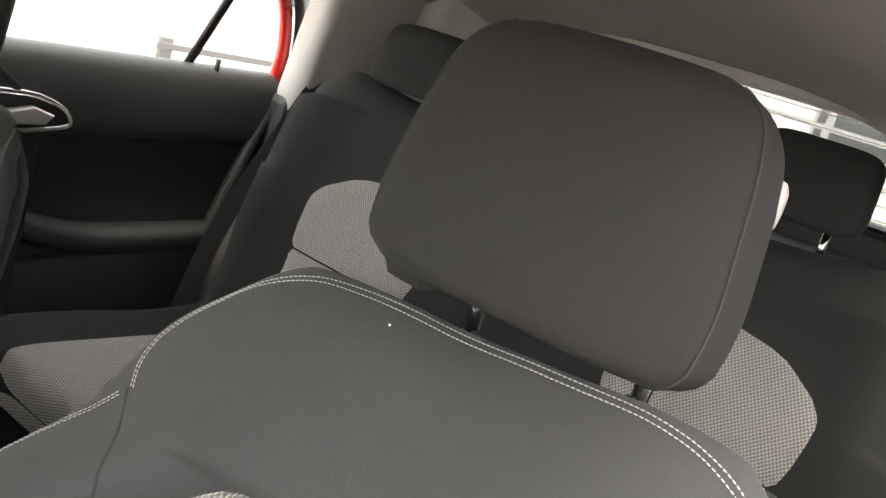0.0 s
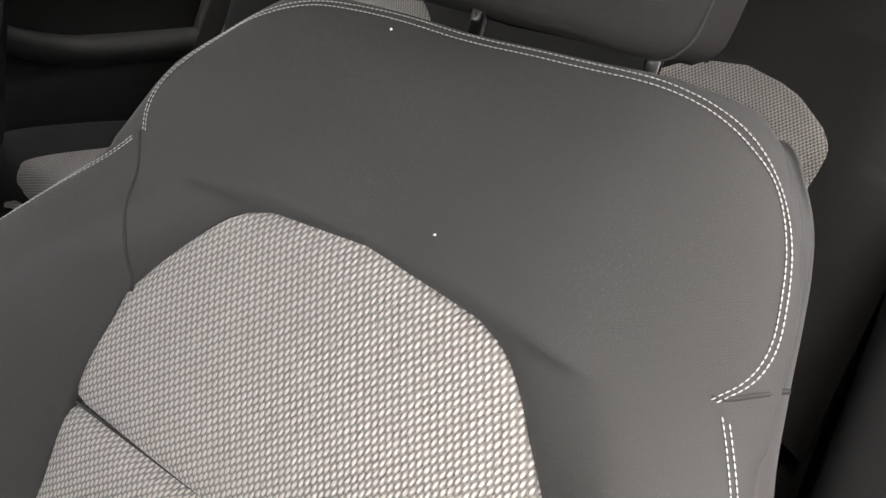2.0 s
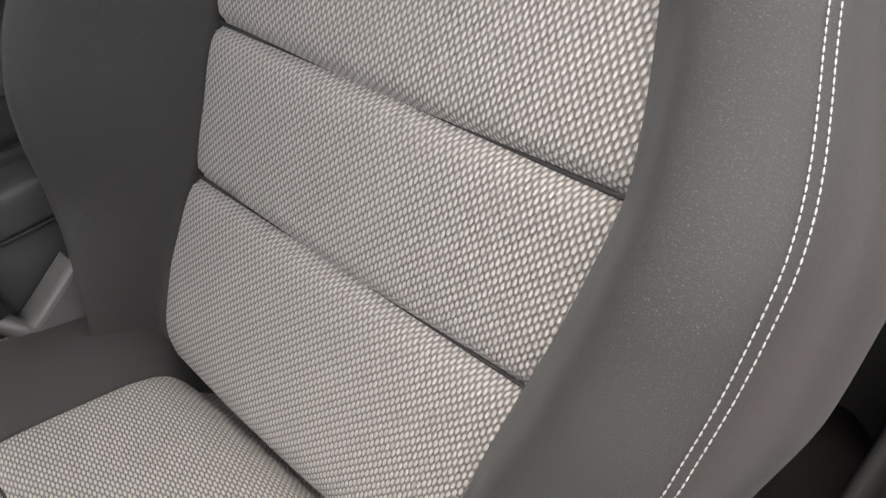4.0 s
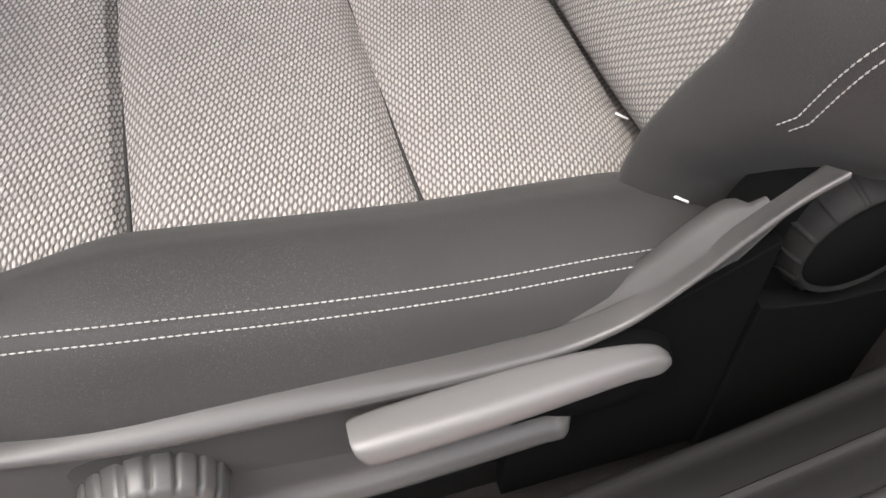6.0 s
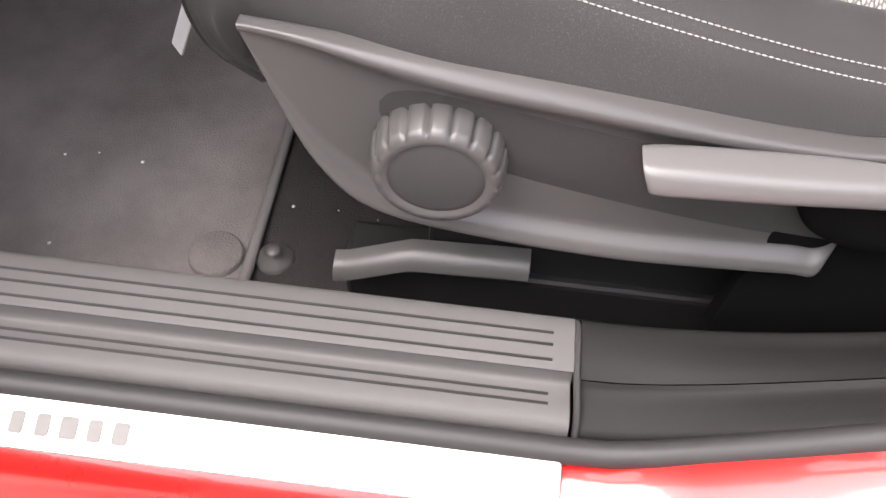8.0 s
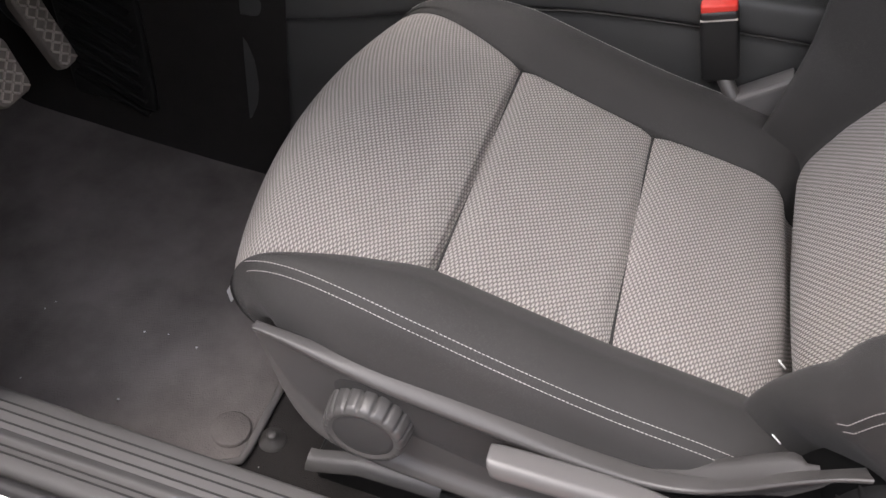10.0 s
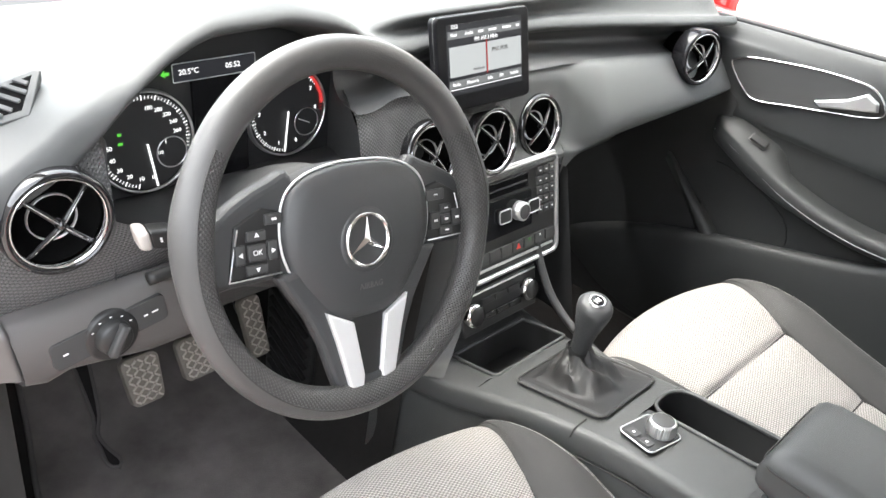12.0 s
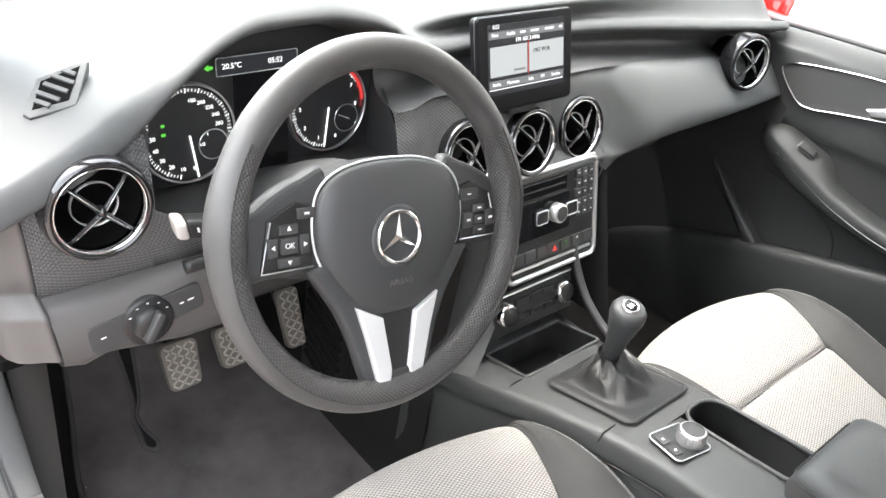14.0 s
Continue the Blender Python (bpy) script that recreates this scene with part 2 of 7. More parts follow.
# ---------------------------------------------------------------- mesh tools
def spl(xs, ys):
    """A smooth curve through (xs, ys), xs rising."""
    xs, ys = np.array(xs, float), np.array(ys, float)
    d = np.diff(ys) / np.diff(xs)
    m = np.empty(len(xs))
    m[0], m[-1] = d[0], d[-1]
    m[1:-1] = np.where(d[:-1] * d[1:] > 0, 2 * d[:-1] * d[1:] / np.where(d[:-1] + d[1:] == 0, 1, d[:-1] + d[1:]), 0)

    def f(x):
        x = np.clip(np.asarray(x, float), xs[0], xs[-1])
        i = np.clip(np.searchsorted(xs, x) - 1, 0, len(xs) - 2)
        h = xs[i + 1] - xs[i]
        t = (x - xs[i]) / h
        return ((2 * t**3 - 3 * t**2 + 1) * ys[i] + (t**3 - 2 * t**2 + t) * h * m[i]
                + (-2 * t**3 + 3 * t**2) * ys[i + 1] + (t**3 - t**2) * h * m[i + 1])
    return f


def smooth_path(pts, n=12, closed=False):
    """Catmull-Rom through pts, n steps a stretch."""
    p = [np.array(q, float) for q in pts]
    out = []
    count = len(p) if closed else len(p) - 1
    for i in range(count):
        if closed:
            a, b, c, d = p[i - 1], p[i], p[(i + 1) % len(p)], p[(i + 2) % len(p)]
        else:
            b, c = p[i], p[i + 1]
            a = p[i - 1] if i else 2 * b - c
            d = p[i + 2] if i + 2 < len(p) else 2 * c - b
        for k in range(n):
            t = k / n
            out.append(0.5 * (2 * b + (c - a) * t + (2 * a - 5 * b + 4 * c - d) * t**2 + (3 * b - a - 3 * c + d) * t**3))
    if not closed:
        out.append(p[-1])
    return np.array(out)


def raw(verts, faces, smooth=True, uvs=None):
    me = bpy.data.meshes.new("mesh")
    me.from_pydata([tuple(map(float, v)) for v in verts], [], [tuple(f) for f in faces])
    if smooth:
        me.polygons.foreach_set("use_smooth", [True] * len(me.polygons))
    if uvs is not None:
        layer = me.uv_layers.new(name="uv")
        flat = np.array([uvs[l.vertex_index] for l in me.loops], float).ravel()
        layer.data.foreach_set("uv", flat)
    me.update()
    return me


def grid(P, close_u=False, close_v=False, flip=False, caps=False, cloth=False):
    """A mesh from a lattice of places P[i][j], with UVs in metres along it; cloth: the second UV is the sideways place itself."""
    P = np.array(P, float)
    nu, nv = P.shape[:2]
    du = np.zeros((nu, nv))
    dv = np.zeros((nu, nv))
    du[1:] = np.cumsum(np.linalg.norm(np.diff(P, axis=0), axis=2), axis=0)
    dv[:, 1:] = np.cumsum(np.linalg.norm(np.diff(P, axis=1), axis=2), axis=1)
    uvs = np.stack([np.broadcast_to(du.mean(axis=1, keepdims=True), du.shape), np.broadcast_to(dv.mean(axis=0, keepdims=True), dv.shape)], axis=2).reshape(-1, 2)
    if cloth == "arc":
        k = nv // 2
        uvs = np.stack([np.broadcast_to(du[:, k : k + 1], du.shape), dv - dv[:, k : k + 1]], axis=2).reshape(-1, 2)
    elif cloth:
        uvs = np.stack([np.broadcast_to(du[:, nv // 2 : nv // 2 + 1], du.shape), P[:, :, 0]], axis=2).reshape(-1, 2)
    faces = []
    for i in range(nu if close_u else nu - 1):
        for j in range(nv if close_v else nv - 1):
            a, b, c, d = i * nv + j, ((i + 1) % nu) * nv + j, ((i + 1) % nu) * nv + (j + 1) % nv, i * nv + (j + 1) % nv
            faces.append((a, d, c, b) if flip else (a, b, c, d))
    if caps:
        for i, turn in ((0, 1), (nu - 1, -1)):
            ring = [i * nv + j for j in range(nv)][::turn]
            faces.append(ring[::-1] if flip else ring)
    return raw(P.reshape(-1, 3), faces, True, uvs)


def joined(meshes, weld=0.0):
    bm = bmesh.new()
    for me in meshes:
        bm.from_mesh(me)
    if weld:
        bmesh.ops.remove_doubles(bm, verts=bm.verts, dist=weld)
    me = bpy.data.meshes.new("mesh")
    bm.to_mesh(me)
    bm.free()
    return me


def moved(me, m):
    me.transform(m)
    return me


def axes(origin, x, y, z):
    """The pose whose local axes are x, y, z."""
    m = Matrix.Identity(4)
    for i, a in enumerate((x, y, z)):
        for k in range(3):
            m[k][i] = a[k]
    m.translation = origin
    return m


def box(size, m=None, bevel=0.004, steps=2):
    bm = bmesh.new()
    bmesh.ops.create_cube(bm, size=1)
    bmesh.ops.scale(bm, vec=size, verts=bm.verts)
    if bevel:
        bmesh.ops.bevel(bm, geom=bm.edges[:], offset=min(bevel, min(size) * 0.45), segments=steps, affect="EDGES", profile=0.5)
    for f in bm.faces:
        f.smooth = steps > 2
    if m is not None:
        bm.transform(m)
    me = bpy.data.meshes.new("mesh")
    bm.to_mesh(me)
    bm.free()
    return me


def block(x0, x1, y0, y1, z0, z1, bevel=0.004, steps=2):
    return box((x1 - x0, y1 - y0, z1 - z0), Matrix.Translation(((x0 + x1) / 2, (y0 + y1) / 2, (z0 + z1) / 2)), bevel, steps)


def prism(outline, low, high, m=None, bevel=0.003, steps=2):
    """A flat outline (x, y) raised from z=low to z=high, with rounded rims."""
    bm = bmesh.new()
    vs = [bm.verts.new((p[0], p[1], low)) for p in outline]
    f = bm.faces.new(vs)
    bmesh.ops.recalc_face_normals(bm, faces=[f])
    made = bmesh.ops.extrude_face_region(bm, geom=[f])
    bmesh.ops.translate(bm, vec=(0, 0, high - low), verts=[e for e in made["geom"] if isinstance(e, bmesh.types.BMVert)])
    bmesh.ops.recalc_face_normals(bm, faces=bm.faces[:])
    if bevel:
        rims = [e for e in bm.edges if abs(e.verts[0].co.z - e.verts[1].co.z) < 1e-6]
        bmesh.ops.bevel(bm, geom=rims, offset=bevel, segments=steps, affect="EDGES", profile=0.5)
    if m is not None:
        bm.transform(m)
    bmesh.ops.recalc_face_normals(bm, faces=bm.faces[:])
    me = bpy.data.meshes.new("mesh")
    bm.to_mesh(me)
    bm.free()
    return me


def rounded(w, h, r, n=5, cx=0.0, cy=0.0):
    """The outline of a rounded rectangle."""
    out = []
    for k, (sx, sy) in enumerate(((1, 1), (-1, 1), (-1, -1), (1, -1))):
        for i in range(n + 1):
            a = radians(90 * k + 90 * i / n)
            out.append((cx + sx * (w / 2 - r) + r * math.cos(a), cy + sy * (h / 2 - r) + r * math.sin(a)))
    return out


def lathe(profile, m=None, n=48, wave=None):
    """Profile (radius, height) spun round local z. wave(angle): added radius share for the ribbed rows."""
    P = []
    for i in range(n):
        a = 2 * math.pi * i / n
        row = []
        for r, h, *rib in profile:
            rr = r + (wave(a) * rib[0] if wave and rib else 0)
            row.append((rr * math.cos(a), rr * math.sin(a), h))
        P.append(row)
    me = grid(P, close_u=True)
    if m is not None:
        me.transform(m)
    return me


def tube(path, radius, n=8, closed=False, flat=1.0):
    """A round bar along a path; flat squashes it along its second axis."""
    p = np.array(path, float)
    d = np.gradient(p, axis=0)
    if closed:
        d = np.roll(p, -1, 0) - np.roll(p, 1, 0)
    d /= np.linalg.norm(d, axis=1, keepdims=True) + 1e-12
    up = np.array((0.0, 0, 1)) if abs(d[0][2]) < 0.9 else np.array((1.0, 0, 0))
    rows = []
    for i in range(len(p)):
        side = np.cross(d[i], up)
        side /= np.linalg.norm(side) + 1e-12
        up = np.cross(side, d[i])
        r = radius[i] if np.ndim(radius) else radius
        rows.append([p[i] + r * (math.cos(a) * side + flat * math.sin(a) * up) for a in np.linspace(0, 2 * math.pi, n, endpoint=False)])
    return grid(rows, close_u=closed, close_v=True, caps=not closed)


def stitches(path, length=0.0027, gap=0.0008, radius=0.00042):
    """A row of short threads along a path."""
    p = np.array(path, float)
    s = np.concatenate([[0], np.cumsum(np.linalg.norm(np.diff(p, axis=0), axis=1))])
    verts, faces = [], []
    at = 0.0
    while at + length < s[-1]:
        a, b = (np.array([np.interp(q, s, p[:, k]) for k in range(3)]) for q in (at, at + length))
        d = (b - a) / np.linalg.norm(b - a)
        u = np.cross(d, (0.31, 0.52, 0.79))
        u /= np.linalg.norm(u)
        v = np.cross(d, u)
        k = len(verts)
        for q, r in ((a, 0.5), ((a + b) / 2, 1.15), (b, 0.5)):
            verts += [q + radius * r * (math.cos(w) * u + math.sin(w) * v) for w in np.linspace(0, 2 * math.pi, 5, endpoint=False)]
        for ring in (0, 5):
            faces += [(k + ring + i, k + ring + (i + 1) % 5, k + ring + 5 + (i + 1) % 5, k + ring + 5 + i) for i in range(5)]
        at += length + gap
    return raw(verts, faces)


# ---------------------------------------------------------------- things and parts
def thing(name, base, label, category, group="", kind=""):
    ob = new(name)
    ob.location = base
    ob.empty_display_size = 0.02
    return tagged(ob, label, category, group, kind)


def part(name, me, material, parent, label=""):
    """One mesh, in world places, under a thing or a part."""
    ob = new(name, me)
    me.name = name
    me.materials.clear()
    me.materials.append(material)
    ob.parent = parent
    if parent.parent is None:
        ob.matrix_parent_inverse = Matrix.Translation(-Vector(parent.location))
    if label:
        ob["label"] = label
    return ob


def single(name, me, material, label, category, group="", kind=""):
    ob = new(name, me)
    me.name = name
    me.materials.clear()
    me.materials.append(material)
    return tagged(ob, label, category, group, kind)


def print_text(name, body, size, m, material, parent, label="", centre=True):
    """Raised lettering in the built-in font, as a mesh."""
    cu = bpy.data.curves.new(name, "FONT")
    cu.body, cu.size, cu.extrude = body, size, 0.0003
    if centre:
        cu.align_x, cu.align_y = "CENTER", "CENTER"
    holder = bpy.data.objects.new(name, cu)
    me = bpy.data.meshes.new_from_object(holder)
    bpy.data.objects.remove(holder)
    me.transform(m)
    return part(name, me, material, parent, label)


# ---------------------------------------------------------------- outside
ground_mesh = raw([(-60, -60, -0.36), (60, -60, -0.36), (60, 60, -0.36), (-60, 60, -0.36)], [(0, 1, 2, 3)], False)
single("ground", ground_mesh, CONCRETE, "pale sunlit concrete yard under the car", "ground", kind="structure")


def building(name, label, x0, x1, y0, y1, height, windows):
    t = thing(name, ((x0 + x1) / 2, (y0 + y1) / 2, -0.36), label, "building")
    part("wall", block(x0, x1, y0, y1, -0.36, height, 0.0), WALLPAINT, t)
    part("roof", block(x0 - 0.15, x1 + 0.15, y0 - 0.15, y1 + 0.15, height, height + 0.2, 0.0), CONCRETE, t)
    for axis, at, c, z, w, h in windows:
        if axis == "x":
            win = part("window", block(at - 0.03, at + 0.05, c - w / 2, c + w / 2, z - h / 2, z + h / 2, 0.0), GREYPAINT, t)
            part("pane", block(at - 0.045, at, c - w / 2 + 0.06, c + w / 2 - 0.06, z - h / 2 + 0.06, z + h / 2 - 0.06, 0.0), DARKGLASS, win)
        else:
            win = part("window", block(c - w / 2, c + w / 2, at - 0.05, at + 0.03, z - h / 2, z + h / 2, 0.0), GREYPAINT, t)
            part("pane", block(c - w / 2 + 0.06, c + w / 2 - 0.06, at, at + 0.045, z - h / 2 + 0.06, z + h / 2 - 0.06, 0.0), DARKGLASS, win)
    return t


building("white_building", "white rendered two-storey building with grey framed windows beside the yard", 7.0, 14.0, -16.0, 6.0, 5.6,
         [("x", 7.0, -4.4, 0.9, 1.1, 1.2), ("x", 7.0, -7.4, 1.0, 1.8, 1.0), ("x", 7.0, -10.0, 2.6, 1.4, 1.2), ("x", 7.0, -2.0, 1.2, 1.2, 1.2)])
building("low_white_building", "long low white building behind the car", -8.0, 8.0, -18.0, -14.0, 3.2,
         [("y", -14.0, -2.0, 1.2, 1.6, 1.2), ("y", -14.0, 1.5, 1.2, 1.6, 1.2)])
fence = thing("fence", (0, -7.5, -0.36), "grey metal railing fence behind the car", "fence")
for z in (0.55, 0.9, 1.25, 1.6):
    part("rail", block(-5, 6, -7.52, -7.48, z, z + 0.05, 0.0), GREYPAINT, fence)
for i in range(12):
    part("post", block(-5 + i, -4.94 + i, -7.53, -7.47, -0.36, 1.7, 0.0), GREYPAINT, fence)

# ---------------------------------------------------------------- car body
barrier = thing("slatted_barrier", (5.0, -4.5, -0.36), "pale grey slatted barrier standing in the sunlit yard", "barrier")
for y in (-3.75, -5.35):
    part("post", block(4.97, 5.03, y - 0.05, y + 0.05, -0.36, 0.24, 0.008), DASHGREY, barrier)
for z in (-0.10, 0.04, 0.18):
    part("slat", block(4.955, 4.97, -5.45, -3.65, z - 0.025, z + 0.025, 0.005), DASHGREY, barrier)

body = thing("car_body", (0.36, 0, -0.36), "red hatchback body shell with pale headliner and black carpet", "car body")


FLOOR = spl([-2, -0.55, -0.42, 1.04, 1.12, 1.30, 1.6], [0.16, 0.16, 0.0, 0.0, 0.018, 0.13, 0.36])


def floor_z(x, y):
    return FLOOR(y)


xs = np.linspace(-0.30, 1.02, 30)
ys = np.concatenate([np.linspace(-1.7, -0.5, 12), np.linspace(-0.42, 0.98, 20), np.linspace(1.0, 1.45, 24)])
part("floor_carpet", grid([[(x, y, floor_z(x, y)) for y in ys] for x in xs]), CARPET, body, "black carpet with small specks of lint")
part("floor_pan", block(-0.36, 1.10, -1.75, 1.5, -0.14, -0.012, 0.01), BLACK, body)
part("firewall", block(-0.36, 1.08, 1.42, 1.5, -0.1, 0.72, 0.01), SHADEBLACK, body)
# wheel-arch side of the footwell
part("kick_panel", grid([[(x, y, z) for z in np.linspace(0.0, 0.50, 12)] for x, y in smooth_path([(-0.292, 0.70), (-0.285, 0.82), (-0.27, 1.0), (-0.24, 1.2), (-0.22, 1.42)], 6)]), SHADETRIM, body)
part("kick_panel", grid([[(x, y, z) for z in np.linspace(0.0, 0.62, 12)] for x, y in smooth_path([(1.03, 0.62), (1.02, 0.82), (0.99, 1.0), (0.95, 1.42)], 6)], flip=True), DOORDARK, body)

part("tunnel_carpet", grid([[(0.222 + 0.05 * max(0.0, y - 0.9) - 0.035 * math.exp(-z / 0.03) + 0.06 * max(0, z - 0.2), y, z) for z in np.linspace(0.0, 0.48, 20)] for y in np.linspace(0.64, 1.42, 20)], flip=True), TUNNELCARPET, body, "dark grey carpet on the centre tunnel")

# roof lining: a shallow vault that falls towards the rear window
roof_rows = []
for y in np.linspace(-1.62, 0.62, 28):
    crown = np.interp(y, [-1.62, -1.2, -0.6, 0.1, 0.62], [1.005, 1.06, 1.115, 1.165, 1.10])
    half = np.interp(y, [-1.62, -0.9, 0.0, 0.62], [0.52, 0.58, 0.60, 0.58])
    roof_rows.append([(0.365 + half * u, y, crown - np.interp(y, [-0.9, -0.2], [0.10, 0.065]) * abs(u) ** 3.2) for u in np.linspace(-1, 1, 25)])
part("roof_lining", grid(roof_rows), HEADLINER, body, "pale grey-beige fabric headliner")
part("roof_skin", grid([[(p[0], p[1], p[2] + 0.04) for p in row] for row in roof_rows], flip=True), RED, body)


def pillar(name, low, high, w_low, w_high, depth, material, label=""):
    """A slanted post from low to high (centres), its width along y and its depth along x."""
    rows = []
    for t in np.linspace(0, 1, 10):
        c = np.array(low) * (1 - t) + np.array(high) * t
        w, ring = (w_low * (1 - t) + w_high * t) / 2, []
        for px, py in rounded(depth, 2 * w, min(depth, 2 * w) * 0.35, 4):
            ring.append((c[0] + px, c[1] + py, c[2]))
        rows.append(ring)
    return part(name, grid(rows, close_v=True, caps=True), material, body, label)


# front pillars beside the windscreen, door posts and rear quarters
pillar("windscreen_pillar", (-0.335, 0.98, 0.66), (-0.20, 0.60, 1.09), 0.08, 0.07, 0.06, PALETRIM)
pillar("windscreen_pillar", (1.065, 0.98, 0.66), (0.93, 0.60, 1.09), 0.08, 0.07, 0.06, DARKTRIM)
# driver-side post takes the shaded copy of the trim, the far one DARKTRIM
pillar("door_post_trim", (-0.345, -0.36, 0.05), (-0.235, -0.46, 1.06), 0.22, 0.11, 0.06, SHADETRIM, "dark moulded door post trim")
pillar("door_post_trim", (1.075, -0.33, 0.05), (0.965, -0.44, 1.06), 0.16, 0.11, 0.06, DARKTRIM, "dark moulded door post trim")
pillar("rear_pillar_trim", (1.04, -1.20, 0.62), (0.90, -1.16, 1.06), 0.24, 0.30, 0.08, PALETRIM, "pale moulded rear pillar trim")
pillar("rear_pillar_trim", (0.98, -1.50, 0.62), (0.86, -1.50, 1.03), 0.40, 0.40, 0.08, PALETRIM)
pillar("rear_pillar_trim", (-0.31, -1.20, 0.62), (-0.18, -1.16, 1.06), 0.24, 0.30, 0.08, PALETRIM)
pillar("rear_pillar_trim", (-0.26, -1.50, 0.62), (-0.14, -1.50, 1.03), 0.40, 0.40, 0.08, PALETRIM)
part("rear_side_panel", block(-0.42, -0.30, -1.75, -0.40, -0.1, 0.70, 0.02), DARKTRIM, body)
part("rear_side_panel", block(1.00, 1.12, -1.75, -1.06, -0.1, 0.70, 0.02), DARKTRIM, body)
part("tailgate_trim", block(-0.30, 1.02, -1.75, -1.66, -0.1, 0.80, 0.02), DARKTRIM, body)
part("parcel_shelf", block(-0.24, 0.96, -1.66, -1.16, 0.70, 0.72, 0.004), DARKTRIM, body)
part("rear_header_trim", block(-0.16, 0.90, -1.66, -1.56, 0.985, 1.02, 0.01), PALETRIM, body)
part("rear_window", moved(block(-0.2, 0.94, -0.003, 0.003, 0, 0.25, 0.0), Matrix.Translation((0, -1.66, 0.775))), TINTED, body).visible_shadow = False
for i in range(7):
    part("heater_wire", tube([(-0.18, -1.652, 0.81 + 0.028 * i), (0.92, -1.652, 0.81 + 0.028 * i)], 0.0010, 5), LABEL, body)
part("windscreen", grid([[(x, 1.02 - 0.42 * t + 0.05 * (1 - ((x - 0.365) / 0.7) ** 2), 0.75 + 0.33 * t) for t in np.linspace(0, 1, 4)] for x in np.linspace(-0.30, 1.03, 12)]), GLASS, body).visible_shadow = False
part("scuttle", block(-0.42, 1.15, 1.08, 1.5, 0.60, 0.715, 0.03), BLACK, body)
part("bonnet", grid([[(x, y, 0.72 - 0.10 * (y - 1.45) ** 1.4 - 0.08 * abs((x - 0.365) / 0.8) ** 3) for y in np.linspace(1.45, 2.4, 12)] for x in np.linspace(-0.42, 1.15, 16)]), RED, body)

# sill: ribbed entry strip, inner step, seal, bright plate and painted edge
sill = thing("door_sill", (-0.33, 0.2, 0.02), "grey ribbed plastic entry sill with bright plate and red painted edge", "door sill")


def sill_strip(pts, y0, y1):
    """A section (x, z) drawn along y."""
    P = smooth_path([(p[0], 0, p[1]) for p in pts], 4)
    return [[(q[0], y, q[2]) for q in P] for y in np.linspace(y0, y1, 24)]


part("entry_strip", grid(sill_strip([(-0.262, -0.01), (-0.268, 0.07), (-0.273, 0.104), (-0.280, 0.112), (-0.300, 0.112), (-0.312, 0.110)], 0.262, 0.86)), SILLTRIM, sill, "grey grained plastic entry strip with grooves")
part("outer_step", grid(sill_strip([(-0.3115, 0.1085), (-0.3135, 0.0990), (-0.319, 0.0975), (-0.333, 0.0985), (-0.341, 0.0955), (-0.345, 0.085), (-0.346, 0.06)], 0.262, 0.86)), SILLTRIM, sill)
for x, z in ((-0.2885, 0.1127), (-0.2965, 0.1124), (-0.3060, 0.1114), (-0.3215, 0.0978), (-0.3280, 0.0984)):
    part("groove", tube([(x, 0.275, z), (x, 0.55, z), (x, 0.852, z)], 0.0010, 6), SEAM, sill)
front_rows = []
for y in np.linspace(0.862, 1.08, 16):
    q = (y - 0.862) / 0.218
    front_rows.append([(p[0], y, p[2] + 0.22 * q ** 1.6 * min(1.0, max(0.0, p[2]) / 0.1)) for p in smooth_path([(-0.262, 0, -0.01), (-0.268, 0, 0.07), (-0.273, 0, 0.104), (-0.281, 0, 0.111), (-0.300, 0, 0.110), (-0.311, 0, 0.107), (-0.314, 0, 0.100), (-0.319, 0, 0.101), (-0.334, 0, 0.097), (-0.343, 0, 0.089), (-0.346, 0, 0.06)], 4)])
part("front_foot_trim", grid(front_rows), DARKTRIM, sill, "smooth dark trim at the foot of the windscreen post")
part("joint", tube(smooth_path([(-0.27, 0.26, 0.095), (-0.283, 0.26, 0.112), (-0.312, 0.26, 0.109), (-0.333, 0.258, 0.10), (-0.346, 0.257, 0.085)], 4), 0.0022, 6), SEAM, sill)
def sill_lift(y):
    q = max(0.0, (0.24 - y) / 0.55)
    return 0.30 * q**1.7, -0.03 * q**1.5


def outer_lift(y):
    q = max(0.0, 0.25 - y)
    return 0.75 * q * q / (q + 0.05)


# the rear half sweeps up and out into the door post
rear_rows, rear_rows2 = [], []
for y in np.linspace(0.258, -0.36, 26):
    lift, push = sill_lift(y)
    top = [(-0.262, -0.01), (-0.268, 0.07), (-0.273, 0.104), (-0.281, 0.112), (-0.300, 0.110), (-0.313, 0.104)]
    low = [(-0.313, 0.1025), (-0.318, 0.098), (-0.332, 0.094), (-0.343, 0.088), (-0.347, 0.07), (-0.348, 0.04)]
    for rows_, pts in ((rear_rows, top), (rear_rows2, low)):
        row = []
        for p in smooth_path([(a, 0, b) for a, b in pts], 4):
            f = min(1.0, max(0.0, (-0.285 - p[0]) / 0.065))
            row.append((p[0] + push, y, p[2] + (lift * (1 - f) + outer_lift(y) * f) * min(1, max(0, p[2]) / 0.1)))
        rows_.append(row)
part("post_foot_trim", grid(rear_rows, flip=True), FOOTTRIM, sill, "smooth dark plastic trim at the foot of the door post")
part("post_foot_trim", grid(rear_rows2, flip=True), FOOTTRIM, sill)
seal_path = [(-0.354 + sill_lift(y)[1], y, 0.094 + outer_lift(y)) for y in np.linspace(1.0, -0.36, 60)]
part("door_seal", tube(seal_path, 0.008, 10), SEAL, sill, "black rubber door seal")
